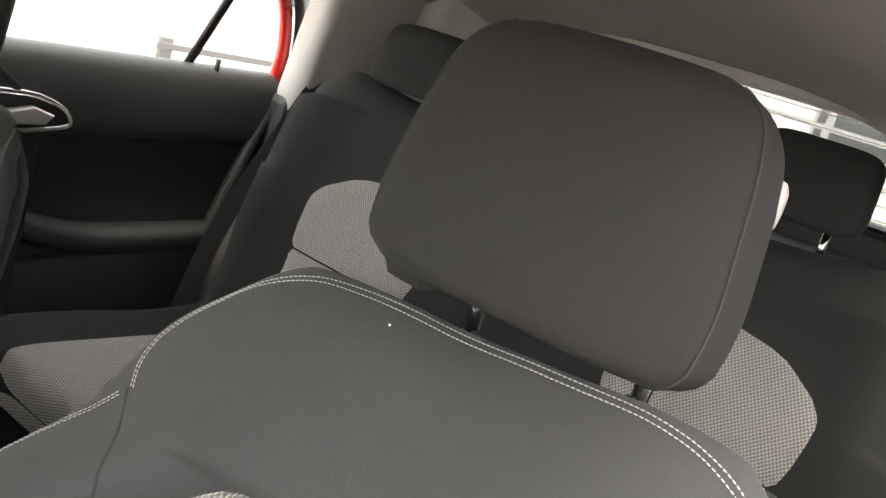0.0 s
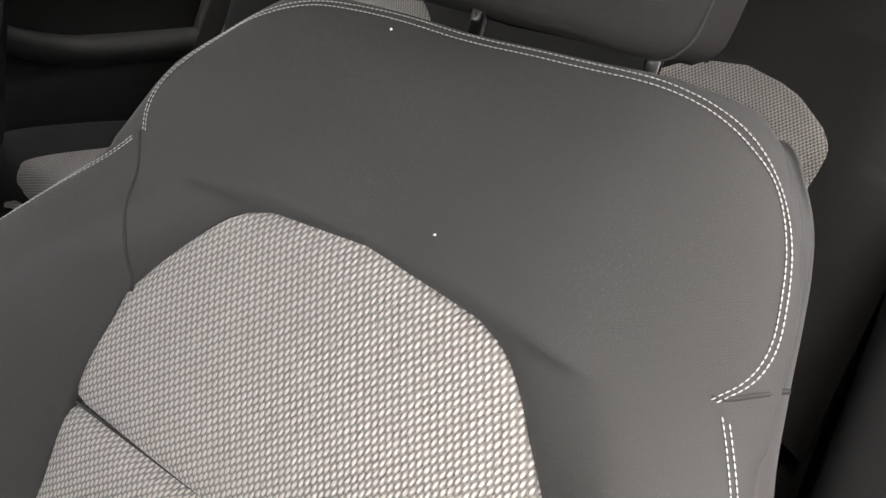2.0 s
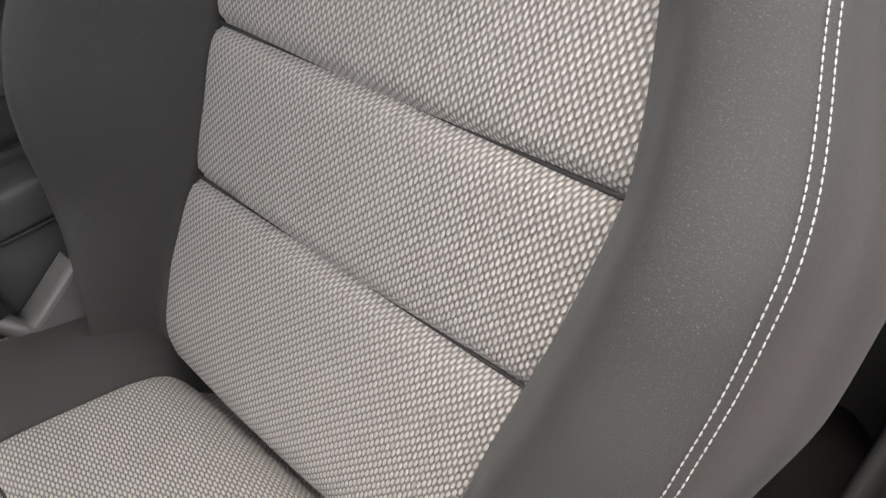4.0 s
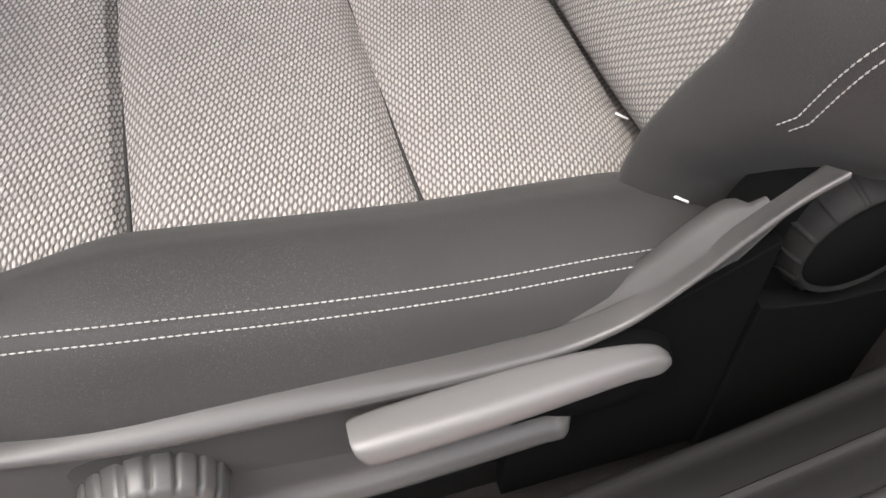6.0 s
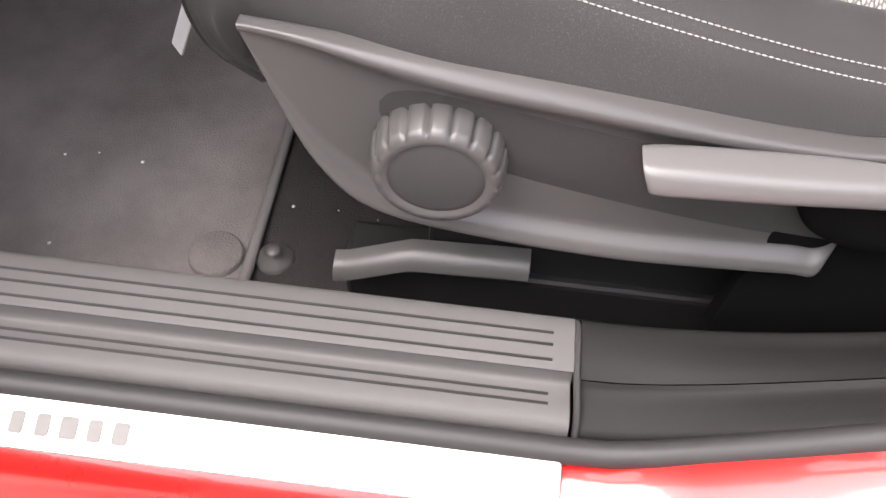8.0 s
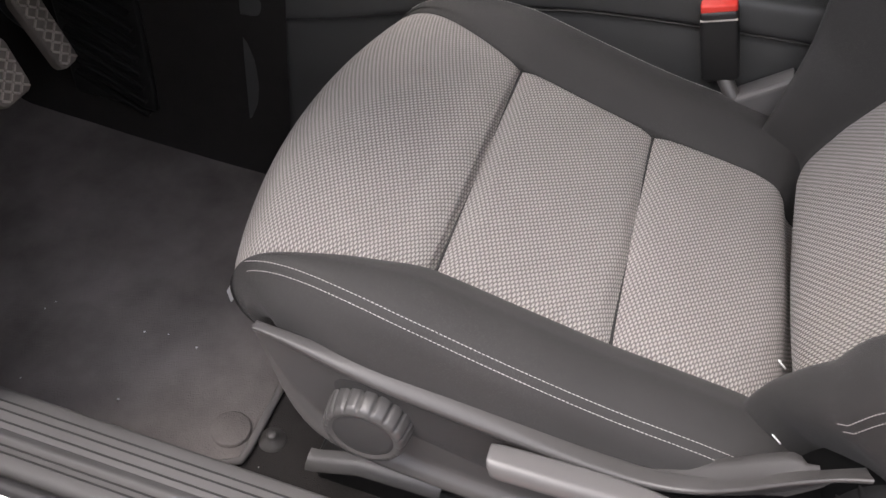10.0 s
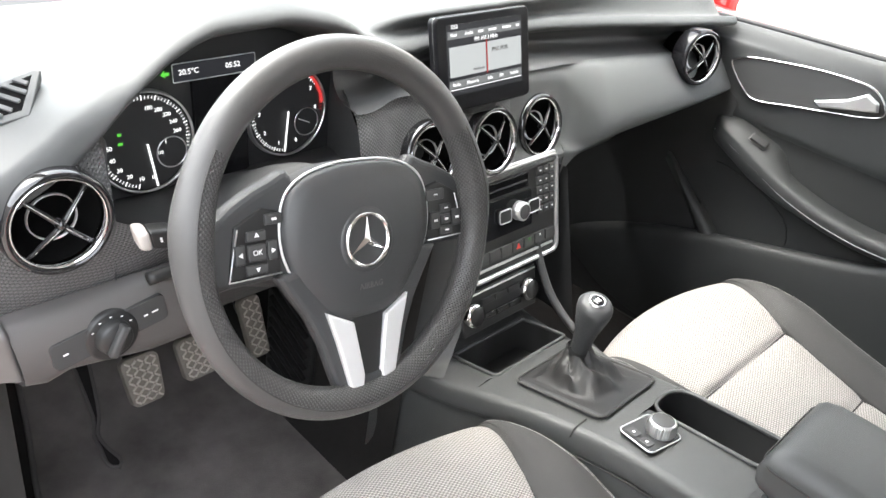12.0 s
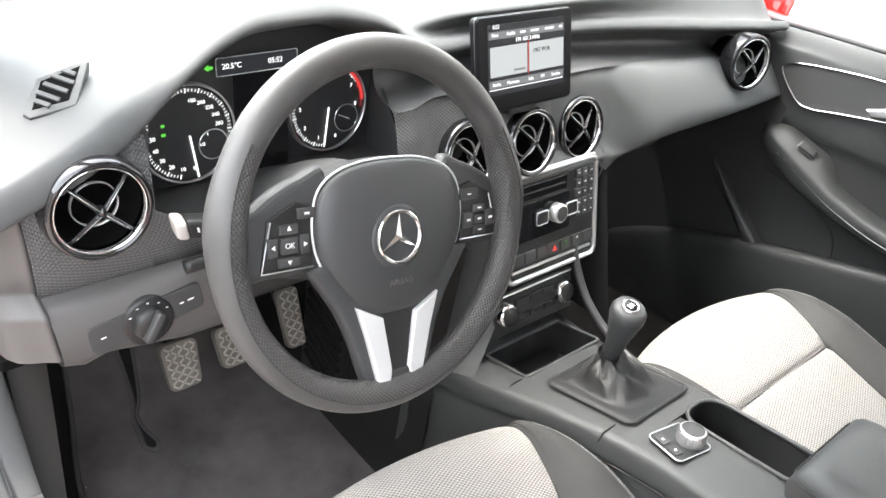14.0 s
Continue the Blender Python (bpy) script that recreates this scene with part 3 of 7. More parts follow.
part("bright_plate", prism(rounded(0.80, 0.030, 0.003), 0, 0.004, axes((-0.374, 0.665, 0.087), (0, 1, 0), (-0.95, 0, -0.30), (-0.30, 0, 0.95)), 0.001), STEEL, sill, "brushed steel sill plate")
for k, (y, w) in enumerate(((0.595, 0.012), (0.575, 0.008), (0.560, 0.008), (0.545, 0.010), (0.530, 0.008), (0.515, 0.009))):
    part("plate_mark", prism(rounded(w, 0.013, 0.002), 0.004, 0.0046, axes((-0.374, y, 0.087), (0, 1, 0), (-0.95, 0, -0.30), (-0.30, 0, 0.95)), 0), ETCHED, sill)
for k in range(4):
    part("plate_line", prism(rounded(0.30, 0.0016, 0.0005), 0.004, 0.0046, axes((-0.3655 - 0.0055 * k, 0.765, 0.0895 - 0.0017 * k), (0, 1, 0), (-0.95, 0, -0.30), (-0.30, 0, 0.95)), 0), ETCHED, sill)
painted = []
for y in np.linspace(-0.62, 1.05, 40):
    lift, push = sill_lift(y)
    lift = outer_lift(y) + 0.012 * min(1.0, max(0.0, (0.26 - y) / 0.05))
    painted.append([(p[0] + push, y, p[2] + lift) for p in smooth_path([(-0.350, 0, 0.084), (-0.372, 0, 0.083), (-0.394, 0, 0.074), (-0.404, 0, 0.045), (-0.410, 0, -0.05), (-0.400, 0, -0.16), (-0.36, 0, -0.20)], 5)])
part("painted_edge", grid(painted, flip=True), RED, sill, "glossy red painted sill edge")


# ---------------------------------------------------------------- seats
def frame_of(path):
    """Places along a side-on profile (y, z) and the outward normals."""
    p = smooth_path([(0, a, b) for a, b in path], 10)[:, 1:]
    d = np.gradient(p, axis=0)
    d /= np.linalg.norm(d, axis=1, keepdims=True)
    return p, np.stack([-d[:, 1], d[:, 0]], axis=1) * -1


CUSHION = [(-0.01, 0.175), (0.016, 0.195), (0.034, 0.226), (0.060, 0.240), (0.10, 0.247), (0.18, 0.258), (0.26, 0.275), (0.335, 0.294), (0.395, 0.307), (0.44, 0.309), (0.472, 0.299), (0.492, 0.275), (0.498, 0.245), (0.488, 0.212), (0.462, 0.188)]
BACK = [(-0.006, 0.19), (0.012, 0.216), (0.018, 0.243), (0.003, 0.288), (-0.036, 0.375), (-0.058, 0.44), (-0.080, 0.505), (-0.111, 0.575), (-0.145, 0.64), (-0.176, 0.70), (-0.209, 0.750), (-0.234, 0.774), (-0.256, 0.783), (-0.279, 0.766), (-0.300, 0.735), (-0.316, 0.68), (-0.30, 0.55), (-0.26, 0.42), (-0.20, 0.28)]


def eased(a):
    a = max(0.0, min(1.0, a))
    return a * a * (3 - 2 * a)


def lateral(a, stitch, side, rise, low):
    """The cover's half section: sideways place and height over the middle line, from the panel's edge to the foot of the side."""
    c = a + 0.55 * (stitch - a)
    g = min(1.0, a / 0.06)
    return [(a - 0.0005, -0.014 * g), (a, -0.003 * g), (a + 0.004, 0.001 * g + 0.05 * rise), (a + 0.25 * (stitch - a), 0.55 * rise), (c, rise), (stitch, rise * 0.85 - 0.002), (side - 0.006, rise * 0.2 - 0.014), (side, max(-0.035, 0.4 * low)), (side + 0.001, low * 0.7), (side - 0.006, low)]


def seat(name, label, cx, mirror=False, upright=0.0):
    t = thing(name, (cx, 0.2, 0.0), label, "car seat")
    s = -1 if mirror else 1

    def put(x, y, z):
        return (cx + s * x * (0.93 if mirror else 1.0), y - (0.02 if mirror else 0.0), z)

    # cushion
    p, n = frame_of(CUSHION)
    n = -n if n[30][1] < 0 else n
    yy = p[:, 0]
    length = np.concatenate([[0], np.cumsum(np.linalg.norm(np.diff(p, axis=0), axis=1))])
    q = length / length[-1]
    front = length[np.argmax(yy >= 0.335)] / length[-1]
    rear = length[np.argmax(yy >= 0.178)] / length[-1]
    a = spl([0, 0.12, rear, front, 0.66, 0.76, 0.84, 1], [0.147, 0.148, 0.151, 0.158, 0.175, 0.196, 0.203, 0.193])(q)
    st = spl([0, 0.2, front, 0.66, 0.78, 0.84, 1], [0.228, 0.233, 0.236, 0.232, 0.217, 0.208, 0.198])(q)
    sd = spl([0, 0.2, front, 0.7, 0.78, 0.85, 1], [0.252, 0.256, 0.257, 0.250, 0.240, 0.226, 0.205])(q)
    rise = spl([0, 0.25, front, 0.68, 0.80, 0.88, 1], [0.020, 0.028, 0.026, 0.018, 0.004, 0.0, 0.0])(q)
    low = spl([0, 0.6, 0.8, 1], [-0.095, -0.105, -0.06, -0.03])(q)
    bulge = spl([0, front, 0.68, 0.78, 1], [0.0, 0.0, 0.015, 0.030, 0.033])(q)

    def nose(x, k):
        return bulge[k] * (1 - (x / 0.21) ** 2)

    # three cloth panels, parted by sunken seams
    for i0, i1, nm in ((0, rear, "cushion_panel"), (rear, front, "cushion_panel"), (front, 1, "cushion_panel")):
        rows = []
        for k in np.where((q >= i0 - 1e-6) & (q <= i1 + 0.012))[0]:
            inset = 0.0
            for cut in (rear, front):
                inset += 0.009 * math.exp(-(((q[k] - cut) / 0.012) ** 2)) + 0.004 * math.exp(-(((q[k] - cut) / 0.04) ** 2))
            row = []
            for u in np.linspace(-1, 1, 41):
                h = 0.004 * (1 - u * u) - 0.006 * max(0, abs(u) - 0.93) / 0.07 - inset * (1 - 0.6 * abs(u) ** 6)
                x = u * (a[k] + 0.006)
                row.append(put(x, p[k][0] + n[k][0] * h + nose(x, k), p[k][1] + n[k][1] * h))
            rows.append(row)
        part(nm, grid(rows, flip=mirror, cloth=True), CLOTH, t, "woven grey-beige cloth panel")
    for cut in (rear, front):
        k = np.argmin(abs(q - cut))
        part("seam", tube([put(u * a[k], p[k][0] - n[k][0] * (0.0105 - 0.004 * abs(u) ** 6), p[k][1] - n[k][1] * (0.0105 - 0.004 * abs(u) ** 6)) for u in np.linspace(-1, 1, 30)], 0.0016, 6), SEAM, t)
    for side in (-1, 1):
        rows, line1, line2 = [], [], []
        for k in range(len(q)):
            knots = lateral(a[k], st[k], sd[k], rise[k], low[k])
            sec = smooth_path([(x, 0, h) for x, h in knots], 5)
            rows.append([put(side * c[0], p[k][0] + n[k][0] * c[2] + nose(c[0], k), p[k][1] + n[k][1] * c[2]) for c in sec])
            if q[k] < 0.815:
                for line, w in ((line1, -0.003), (line2, 0.003)):
                    x = st[k] + w
                    h = np.interp(x, sec[15:36, 0], sec[15:36, 2]) + 0.0007
                    line.append(put(side * x, p[k][0] + n[k][0] * h + nose(x, k), p[k][1] + n[k][1] * h))
        part("cushion_bolster", grid(rows, flip=(side > 0) != mirror), BOLSTER, t, "dark grey smooth side bolster")
        for line in (line1, line2):
            part("stitching", stitches(line), THREAD, t, "pale double stitching")
    part("cushion_base", grid([[put(x, y, 0.165) for x in (-0.20, -0.1, 0, 0.1, 0.20)] for y in np.linspace(-0.02, 0.43, 6)]), BLACK, t)

    # backrest, leaning about its hinge
    def put(x, y, z):
        c, s_ = math.cos(upright), math.sin(upright)
        if x > 0 and z < 0.80 and not mirror:
            fall = min(1.0, max(0.0, (z - 0.50) / 0.16))
            x, z = x * (1 - 0.075 * fall), z - 0.014 * fall * min(1.0, x / 0.2) ** 2
        if not mirror and 0.66 < z < 0.79:
            z += (0.007 * eased((-0.05 - x) / 0.07) - 0.008 * eased((x + 0.07) / 0.10)) * eased((z - 0.69) / 0.06)
        if mirror and z > 0.30:
            deep = float(np.interp(z, [0.30, 0.44, 0.575, 0.70, 0.79], [0.0, -0.058, -0.111, -0.176, -0.245])) - 0.05 - y
            y += 0.5 * max(0.0, deep) * min(1.0, (z - 0.30) / 0.1)
        if mirror:
            y, z = y + 0.05 * min(1.0, max(0.0, (z - 0.78) / 0.04)), 0.25 + (z - 0.25) * 0.94
        return (cx + s * x, y * c + (z - 0.25) * s_, 0.25 + (z - 0.25) * c - y * s_)

    p, n = frame_of(BACK)
    if n[30][0] < 0:
        n = -n
    zz = p[:, 1]
    top_i = int(np.argmax(zz))
    z = np.where(np.arange(len(zz)) <= top_i, zz, 2 * zz[top_i] - zz)
    a = spl([0.19, 0.23, 0.29, 0.375, 0.44, 0.497, 0.574, 0.596, 0.619, 0.637, 0.648, 0.656, 0.661, 0.664],
            [0.134, 0.140, 0.147, 0.158, 0.169, 0.176, 0.166, 0.151, 0.134, 0.118, 0.105, 0.090, 0.065, 0.0])(z)
    a = np.where(z > 0.6635, 0.0, a)
    st = spl([0.19, 0.26, 0.33, 0.375, 0.43, 0.50, 0.60, 0.655, 0.69, 0.72, 0.752, 0.776, 0.789, 0.80, 0.85, 1.4], [0.220, 0.234, 0.2505, 0.2655, 0.283, 0.289, 0.254, 0.231, 0.222, 0.214, 0.193, 0.170, 0.148, 0.135, 0.160, 0.190])(z)
    sd = spl([0.19, 0.26, 0.33, 0.375, 0.43, 0.50, 0.60, 0.655, 0.69, 0.72, 0.752, 0.776, 0.789, 0.80, 0.85, 1.4], [0.241, 0.254, 0.2705, 0.2845, 0.300, 0.303, 0.267, 0.243, 0.233, 0.225, 0.212, 0.192, 0.172, 0.158, 0.185, 0.215])(z)
    rise = spl([0.19, 0.25, 0.33, 0.38, 0.43, 0.48, 0.55, 0.62, 0.66, 0.70, 0.76, 1.4], [0.040, 0.056, 0.078, 0.100, 0.108, 0.104, 0.070, 0.031, 0.013, 0.006, 0.0, 0.0])(z)
    swell = np.exp(-(((z - 0.48) / 0.10) ** 2)) * (0 if mirror else 1)
    rises = {-1: rise * (1 - 0.20 * swell), 1: rise}
    spread = {-1: np.interp(z, [0.19, 0.33, 0.42, 0.50, 0.58, 0.62], [0.0, 0.002, 0.010, 0.014, 0.008, 0.0]), 1: np.interp(z, [0.19, 0.25, 0.30, 0.36, 0.43, 0.50, 0.56, 0.60], [0.030, 0.038, 0.036, 0.024, 0.002, -0.010, -0.008, 0.0])}
    if not mirror:
        tuck = np.interp(z, [0.19, 0.275, 0.318, 0.336], [0.82, 0.85, 0.94, 1.0])
        st, sd = st * tuck, sd * tuck
    halves_a = {side: a + (0 if mirror else 1) * spread[side] for side in (-1, 1)}
    low = spl([0.19, 0.6, 0.74, 0.79, 0.86, 1.4], [-0.15, -0.12, -0.05, -0.03, -0.03, -0.03])(z)
    lows = {1: low, -1: low if mirror else np.maximum(low, np.interp(z, [0.19, 0.30, 0.37, 0.44, 0.60], [-0.025, -0.030, -0.042, -0.070, -0.115]))}

    def back_knot(x, k, lift):
        a_k = halves_a[1 if x > 0 else -1][k]
        sec = smooth_path([(c, 0, h) for c, h in lateral(a_k, st[k], sd[k], rises[1 if x > 0 else -1][k], lows[1 if x > 0 else -1][k])], 5)
        h = np.interp(abs(x), sec[:, 0][5:31], sec[:, 2][5:31]) + lift if abs(x) > a_k else lift
        return np.array(put(x, p[k][0] + n[k][0] * h, p[k][1] + n[k][1] * h))

    def back_at(x, height, lift=0.0):
        """A place on the front cover, x sideways, at a height on the middle line."""
        k = float(np.interp(height, zz[: top_i + 1], np.arange(top_i + 1)))
        i = min(int(k), len(zz) - 2)
        return tuple(back_knot(x, i, lift) * (1 - k + i) + back_knot(x, i + 1, lift) * (k - i))

    def station(height):
        return int(np.argmin(abs(zz[: top_i + 1] - height)))

    cuts = [station(0.377), station(0.490)]
    last = int(np.argmax(z > 0.6625))
    bounds = [0, *cuts, last]
    for b in range(3):
        rows = []
        for k in range(bounds[b], bounds[b + 1] + (4 if b == 2 else 1)):
            inset = sum(0.010 * math.exp(-(((z[k] - zz[c]) / 0.005) ** 2)) + 0.003 * math.exp(-(((z[k] - zz[c]) / 0.02) ** 2)) for c in cuts)
            row = []
            for u in np.linspace(-1, 1, 41):
                h = 0.006 * (1 - u * u) - 0.006 * max(0, abs(u) - 0.93) / 0.07 - inset
                if b == 2:
                    h -= 0.006 * max(0, (z[k] - 0.649)) / 0.015
                wide = halves_a[1 if u > 0 else -1][k]
                wide = max(wide, 0.06) if b == 2 else wide
                row.append(put(u * (wide + 0.006), p[k][0] + n[k][0] * h, p[k][1] + n[k][1] * h))
            rows.append(row)
        part("backrest_panel", grid(rows, flip=mirror, cloth=True), BACKCLOTH, t, "woven grey-beige cloth panel")
    for c in cuts:
        part("seam", tube([put(u * halves_a[1 if u > 0 else -1][c], p[c][0] - n[c][0] * 0.0085, p[c][1] - n[c][1] * 0.0085) for u in np.linspace(-1, 1, 30)], 0.0015, 6), SEAM, t)
    halves = []
    for side in (-1, 1):
        rows = []
        for k in range(len(zz)):
            sec = smooth_path([(x, 0, h) for x, h in lateral(halves_a[side][k], st[k], sd[k], rises[side][k], lows[side][k])], 5)
            rows.append([put(side * max(c[0], 0), p[k][0] + n[k][0] * c[2], p[k][1] + n[k][1] * c[2]) for c in sec])
        halves.append(grid(rows, flip=(side > 0) != mirror))
    part("backrest_cover", joined(halves, 0.0006), BOLSTER, t, "dark grey smooth backrest cover")
    if not mirror:
        rows = []
        for k in range(station(0.60)):
            back = min(lows[-1][k] - 0.002, -0.17 + 0.03 * max(0.0, (0.33 - zz[k]) / 0.14))
            rows.append([put(-x, p[k][0] + n[k][0] * h, p[k][1] + n[k][1] * h) for x, h in ((sd[k] - 0.007, lows[-1][k] + 0.004), (sd[k] - 0.012, lows[-1][k] - 0.004), (sd[k] - 0.020, 0.5 * (lows[-1][k] + back)), (sd[k] - 0.045, back))])
        part("back_side_trim", grid(rows), SHADEBLACK, t, "black side of the backrest shell")
    k0, k1 = station(0.33), station(0.674)
    for side in (-1, 1):
        for off in (-0.0016, 0.0016):
            part("stitching", stitches([back_at(side * (st[k] + off - 0.014 * max(0.0, 1 - (0.674 - zz[k]) / 0.05) ** 2), zz[k], 0.0008) for k in range(k0, k1)]), THREAD, t, "pale double stitching")
        if side < 0:
            part("seam", tube([back_at(side * x, h, -0.0002) for x, h in smooth_path([(0.205, 0.676), (0.213, 0.679), (0.224, 0.686), (0.234, 0.692)], 5)], 0.0014, 6), SEAM, t)
            continue
        line = smooth_path([(0.212, 0.675), (0.190, 0.652), (0.172, 0.624), (0.161, 0.599), (0.156, 0.580)], 6)
        part("seam", tube([back_at(side * x, h, -0.0002) for x, h in line], 0.0013, 6), SEAM, t)
    half_ring = [(0.0, 0.787), (0.06, 0.787), (0.11, 0.786), (0.143, 0.7835), (0.170, 0.776), (0.191, 0.762), (0.207, 0.741), (0.217, 0.718), (0.221, 0.702), (0.218, 0.688), (0.208, 0.675)]
    for off in (1.0, 0.987):
        ring = smooth_path([(-x * off, h - 0.0045 * max(0.0, (h - 0.72) / 0.067) - 0.0022 * (off < 1) * (x < 0.18)) for x, h in half_ring[:0:-1]] + [(x * off, h - 0.0045 * max(0.0, (h - 0.72) / 0.067) - 0.0022 * (off < 1) * (x < 0.18)) for x, h in half_ring], 8)
        part("stitching", stitches([back_at(x, h, 0.0008) for x, h in ring]), THREAD, t, "pale double stitching")
    # hard shell behind
    part("back_shell", grid([[put(u * (0.20 - 0.055 * max(0.0, (zz_ - 0.55) / 0.19)), y - 0.012, zz_) for u in np.linspace(-1, 1, 9)] for y, zz_ in [(-0.325, 0.74), (-0.33, 0.66), (-0.31, 0.55), (-0.27, 0.42), (-0.21, 0.28), (-0.12, 0.22)]], flip=mirror), DARKTRIM, t)

    # headrest: a broad front face, wider at its foot, edged by a seam, with side gussets, posts and release button
    lean = radians(11)
    hc = np.array((0.002, -0.311, 0.874))
    up, fwd = np.array((0, -math.sin(lean), math.cos(lean))), np.array((0, math.cos(lean), math.sin(lean)))
    half_w = spl([-0.090, -0.0875, -0.081, -0.068, -0.04, 0.0, 0.04, 0.065, 0.082, 0.092, 0.097, 0.0985], [0.088, 0.101, 0.111, 0.1175, 0.119, 0.1145, 0.1085, 0.1015, 0.090, 0.073, 0.049, 0.0])
    deep = spl([-0.090, -0.087, -0.080, -0.058, 0.0, 0.05, 0.08, 0.093, 0.0985], [0.62, 0.82, 0.94, 1.0, 1.0, 0.94, 0.72, 0.42, 0.10])

    def head_at(v, along):
        """A place on the headrest at height v; along runs round it: 0 to 1 over the front, then side, back and side."""
        w, d = float(half_w(v)), float(deep(v))
        if along <= 1:
            x = w * (2 * along - 1)
            f = d * (0.030 + 0.020 * (1 - (2 * along - 1) ** 2) + 0.008 * (1 - abs(2 * along - 1) ** 6))
        else:
            b = math.pi * (along - 1) / 2
            x = math.copysign(w * abs(math.cos(b)) ** 0.40 + 0.016 * d * abs(math.sin(2 * b)) ** 1.2, math.cos(b))
            f = d * (0.030 - 0.079 * math.sin(b) ** 0.80)
        return put(*(hc + np.array((x, 0, 0)) + fwd * (f + 0.004 * d) + up * v))

    stations = np.concatenate([[-0.090, -0.089, -0.0875, -0.085, -0.081, -0.076], np.linspace(-0.07, 0.06, 14), [0.067, 0.074, 0.080, 0.085, 0.089, 0.092, 0.0945, 0.0965, 0.098, 0.0985]])
    rows = [[head_at(v, q) for q in np.concatenate([np.linspace(0, 1, 26), np.linspace(1.03, 2.97, 46)])] for v in stations]
    head = part("headrest", grid(rows, close_v=True, caps=True, flip=not mirror), HEADCLOTH, t, "large dark cloth headrest, raised")
    for side in (0.0, 1.0):
        line = [head_at(v, side) for v in np.linspace(-0.089, 0.090, 60)]
        part("piping", tube(line, 0.0010, 6), SEAM, head)
    if not mirror:
        part("release_button", moved(lathe([(0, 0.006), (0.007, 0.0065), (0.010, 0.004), (0.0120, -0.006)], None, 24), axes(put(-0.109, -0.334, 0.905), (0, 0, 0.95), (0, -0.85, 0), (-1, 0, 0)) @ Matrix.Diagonal((1.7, 1, 1, 1))), PALETRIM, head, "pale oval release button")
    for side in (-1, 1):
        x = side * 0.0595 - 0.034
        part("headrest_post", tube([put(x, -0.292, 0.86), put(x, -0.278, 0.80), put(x, -0.272, 0.745)], 0.0054, 14), CHROME, t, "chrome post")
        part("post_collar", lathe([(0, 0.012), (0.0075, 0.012), (0.0095, 0.010), (0.0105, 0.0), (0.0105, -0.012)], axes(put(x, -0.274, 0.764), (1, 0, 0), (0, 1, 0), (0, 0, 1)), 24), BLACK, t)
    return t


driver = seat("driver_seat", "dark grey car seat with woven cloth panels", 0.014)
passenger = seat("passenger_seat", "dark grey front passenger seat with woven grey cloth centre panels", 0.675, True, radians(4))

# runners and the bracket under the driver's cushion
for seat_ob, cx in ((driver, 0.0), (passenger, 0.675)):
    for x in (-0.19, 0.19):
        part("seat_runner", block(cx + x - 0.02, cx + x + 0.02, -0.10, 0.42, 0.0, 0.045, 0.004), BLACK, seat_ob)
        part("runner_riser", block(cx + x - 0.012, cx + x + 0.012, -0.05, 0.36, 0.04, 0.17, 0.004), BLACK, seat_ob)
part("runner_cover", grid([[(x, y, z + dz) for dz, x in ((0.004, -0.208), (0.003, -0.216), (-0.001, -0.224), (-0.010, -0.226))] for y, z in ((0.425, 0.052), (0.415, 0.054), (0.37, 0.076), (0.30, 0.080), (0.288, 0.080))]), GREYTRIM, driver, "grey runner cover")


# ---------------------------------------------------------------- driver's seat: side shield and its controls


def side_at(y, z, out):
    return (-0.238 - out, y, z)


# rim: (y, inner height, crest height, lower edge y, lower edge height)
RIMLINE = ((0.452, 0.282, 0.281, 0.452, 0.278), (0.425, 0.280, 0.277, 0.438, 0.236), (0.39, 0.276, 0.272, 0.420, 0.194), (0.35, 0.272, 0.268, 0.390, 0.164), (0.30, 0.266, 0.262, 0.330, 0.150), (0.25, 0.259, 0.256, 0.250, 0.143), (0.20, 0.252, 0.2515, 0.195, 0.145), (0.165, 0.249, 0.250, 0.146, 0.1485), (0.135, 0.249, 0.251, 0.128, 0.152), (0.1045, 0.257, 0.261, 0.117, 0.200), (0.078, 0.274, 0.282, 0.090, 0.225), (0.055, 0.294, 0.306, 0.062, 0.250), (0.032, 0.313, 0.327, 0.043, 0.272), (0.012, 0.329, 0.3385, 0.026, 0.298))
fine = list(zip(*[smooth_path([(r[0], r[k]) for r in RIMLINE], 5) for k in (1, 2)], smooth_path([(r[3], r[4]) for r in RIMLINE], 5)))
rows = []
for i, ((y0, zi), (_, zo), (y1, z1)) in enumerate(fine):
    f = min(1.0, i / 18.0)
    f = f * f * (3 - 2 * f)
    foot = eased((y1 - 0.120) / 0.010)
    zo = zi * (1 - f) + zo * f
    row = [side_at(y0, zi - 0.006, -0.004), side_at(y0, zi - 0.001, -0.003), side_at(y0, zi + 0.0006, -0.0015), side_at(y0, (zi + zo) / 2 + 0.001, 0.005 + 0.002 * f), side_at(y0, zo, 0.006 + 0.006 * f), side_at(y0 - 0.0003, zo - 0.0025, 0.006 + 0.0072 * f)]
    for t, out in ((0.03, 0.0125), (0.07, 0.0090), (0.13, 0.0055), (0.30, 0.0035), (0.55, 0.0030), (0.80, 0.0035), (0.855, 0.0050), (0.895, 0.0100), (0.92, 0.0125), (0.975, 0.0150), (0.992, 0.0120), (1.0, 0.003), (1.0, -0.012)):
        zt = zo - 0.003
        shape = out * (foot if t > 0.6 and out > 0 else 1.0)
        row.append(side_at(y0 * (1 - t) + y1 * t, zt * (1 - t) + z1 * t, 0.004 * (1 - f) + shape * f))
    rows.append(smooth_path(row, 2))
shield = part("side_shield", grid(rows, flip=True), GREYTRIM, driver, "grey moulded plastic side shield with raised rim")
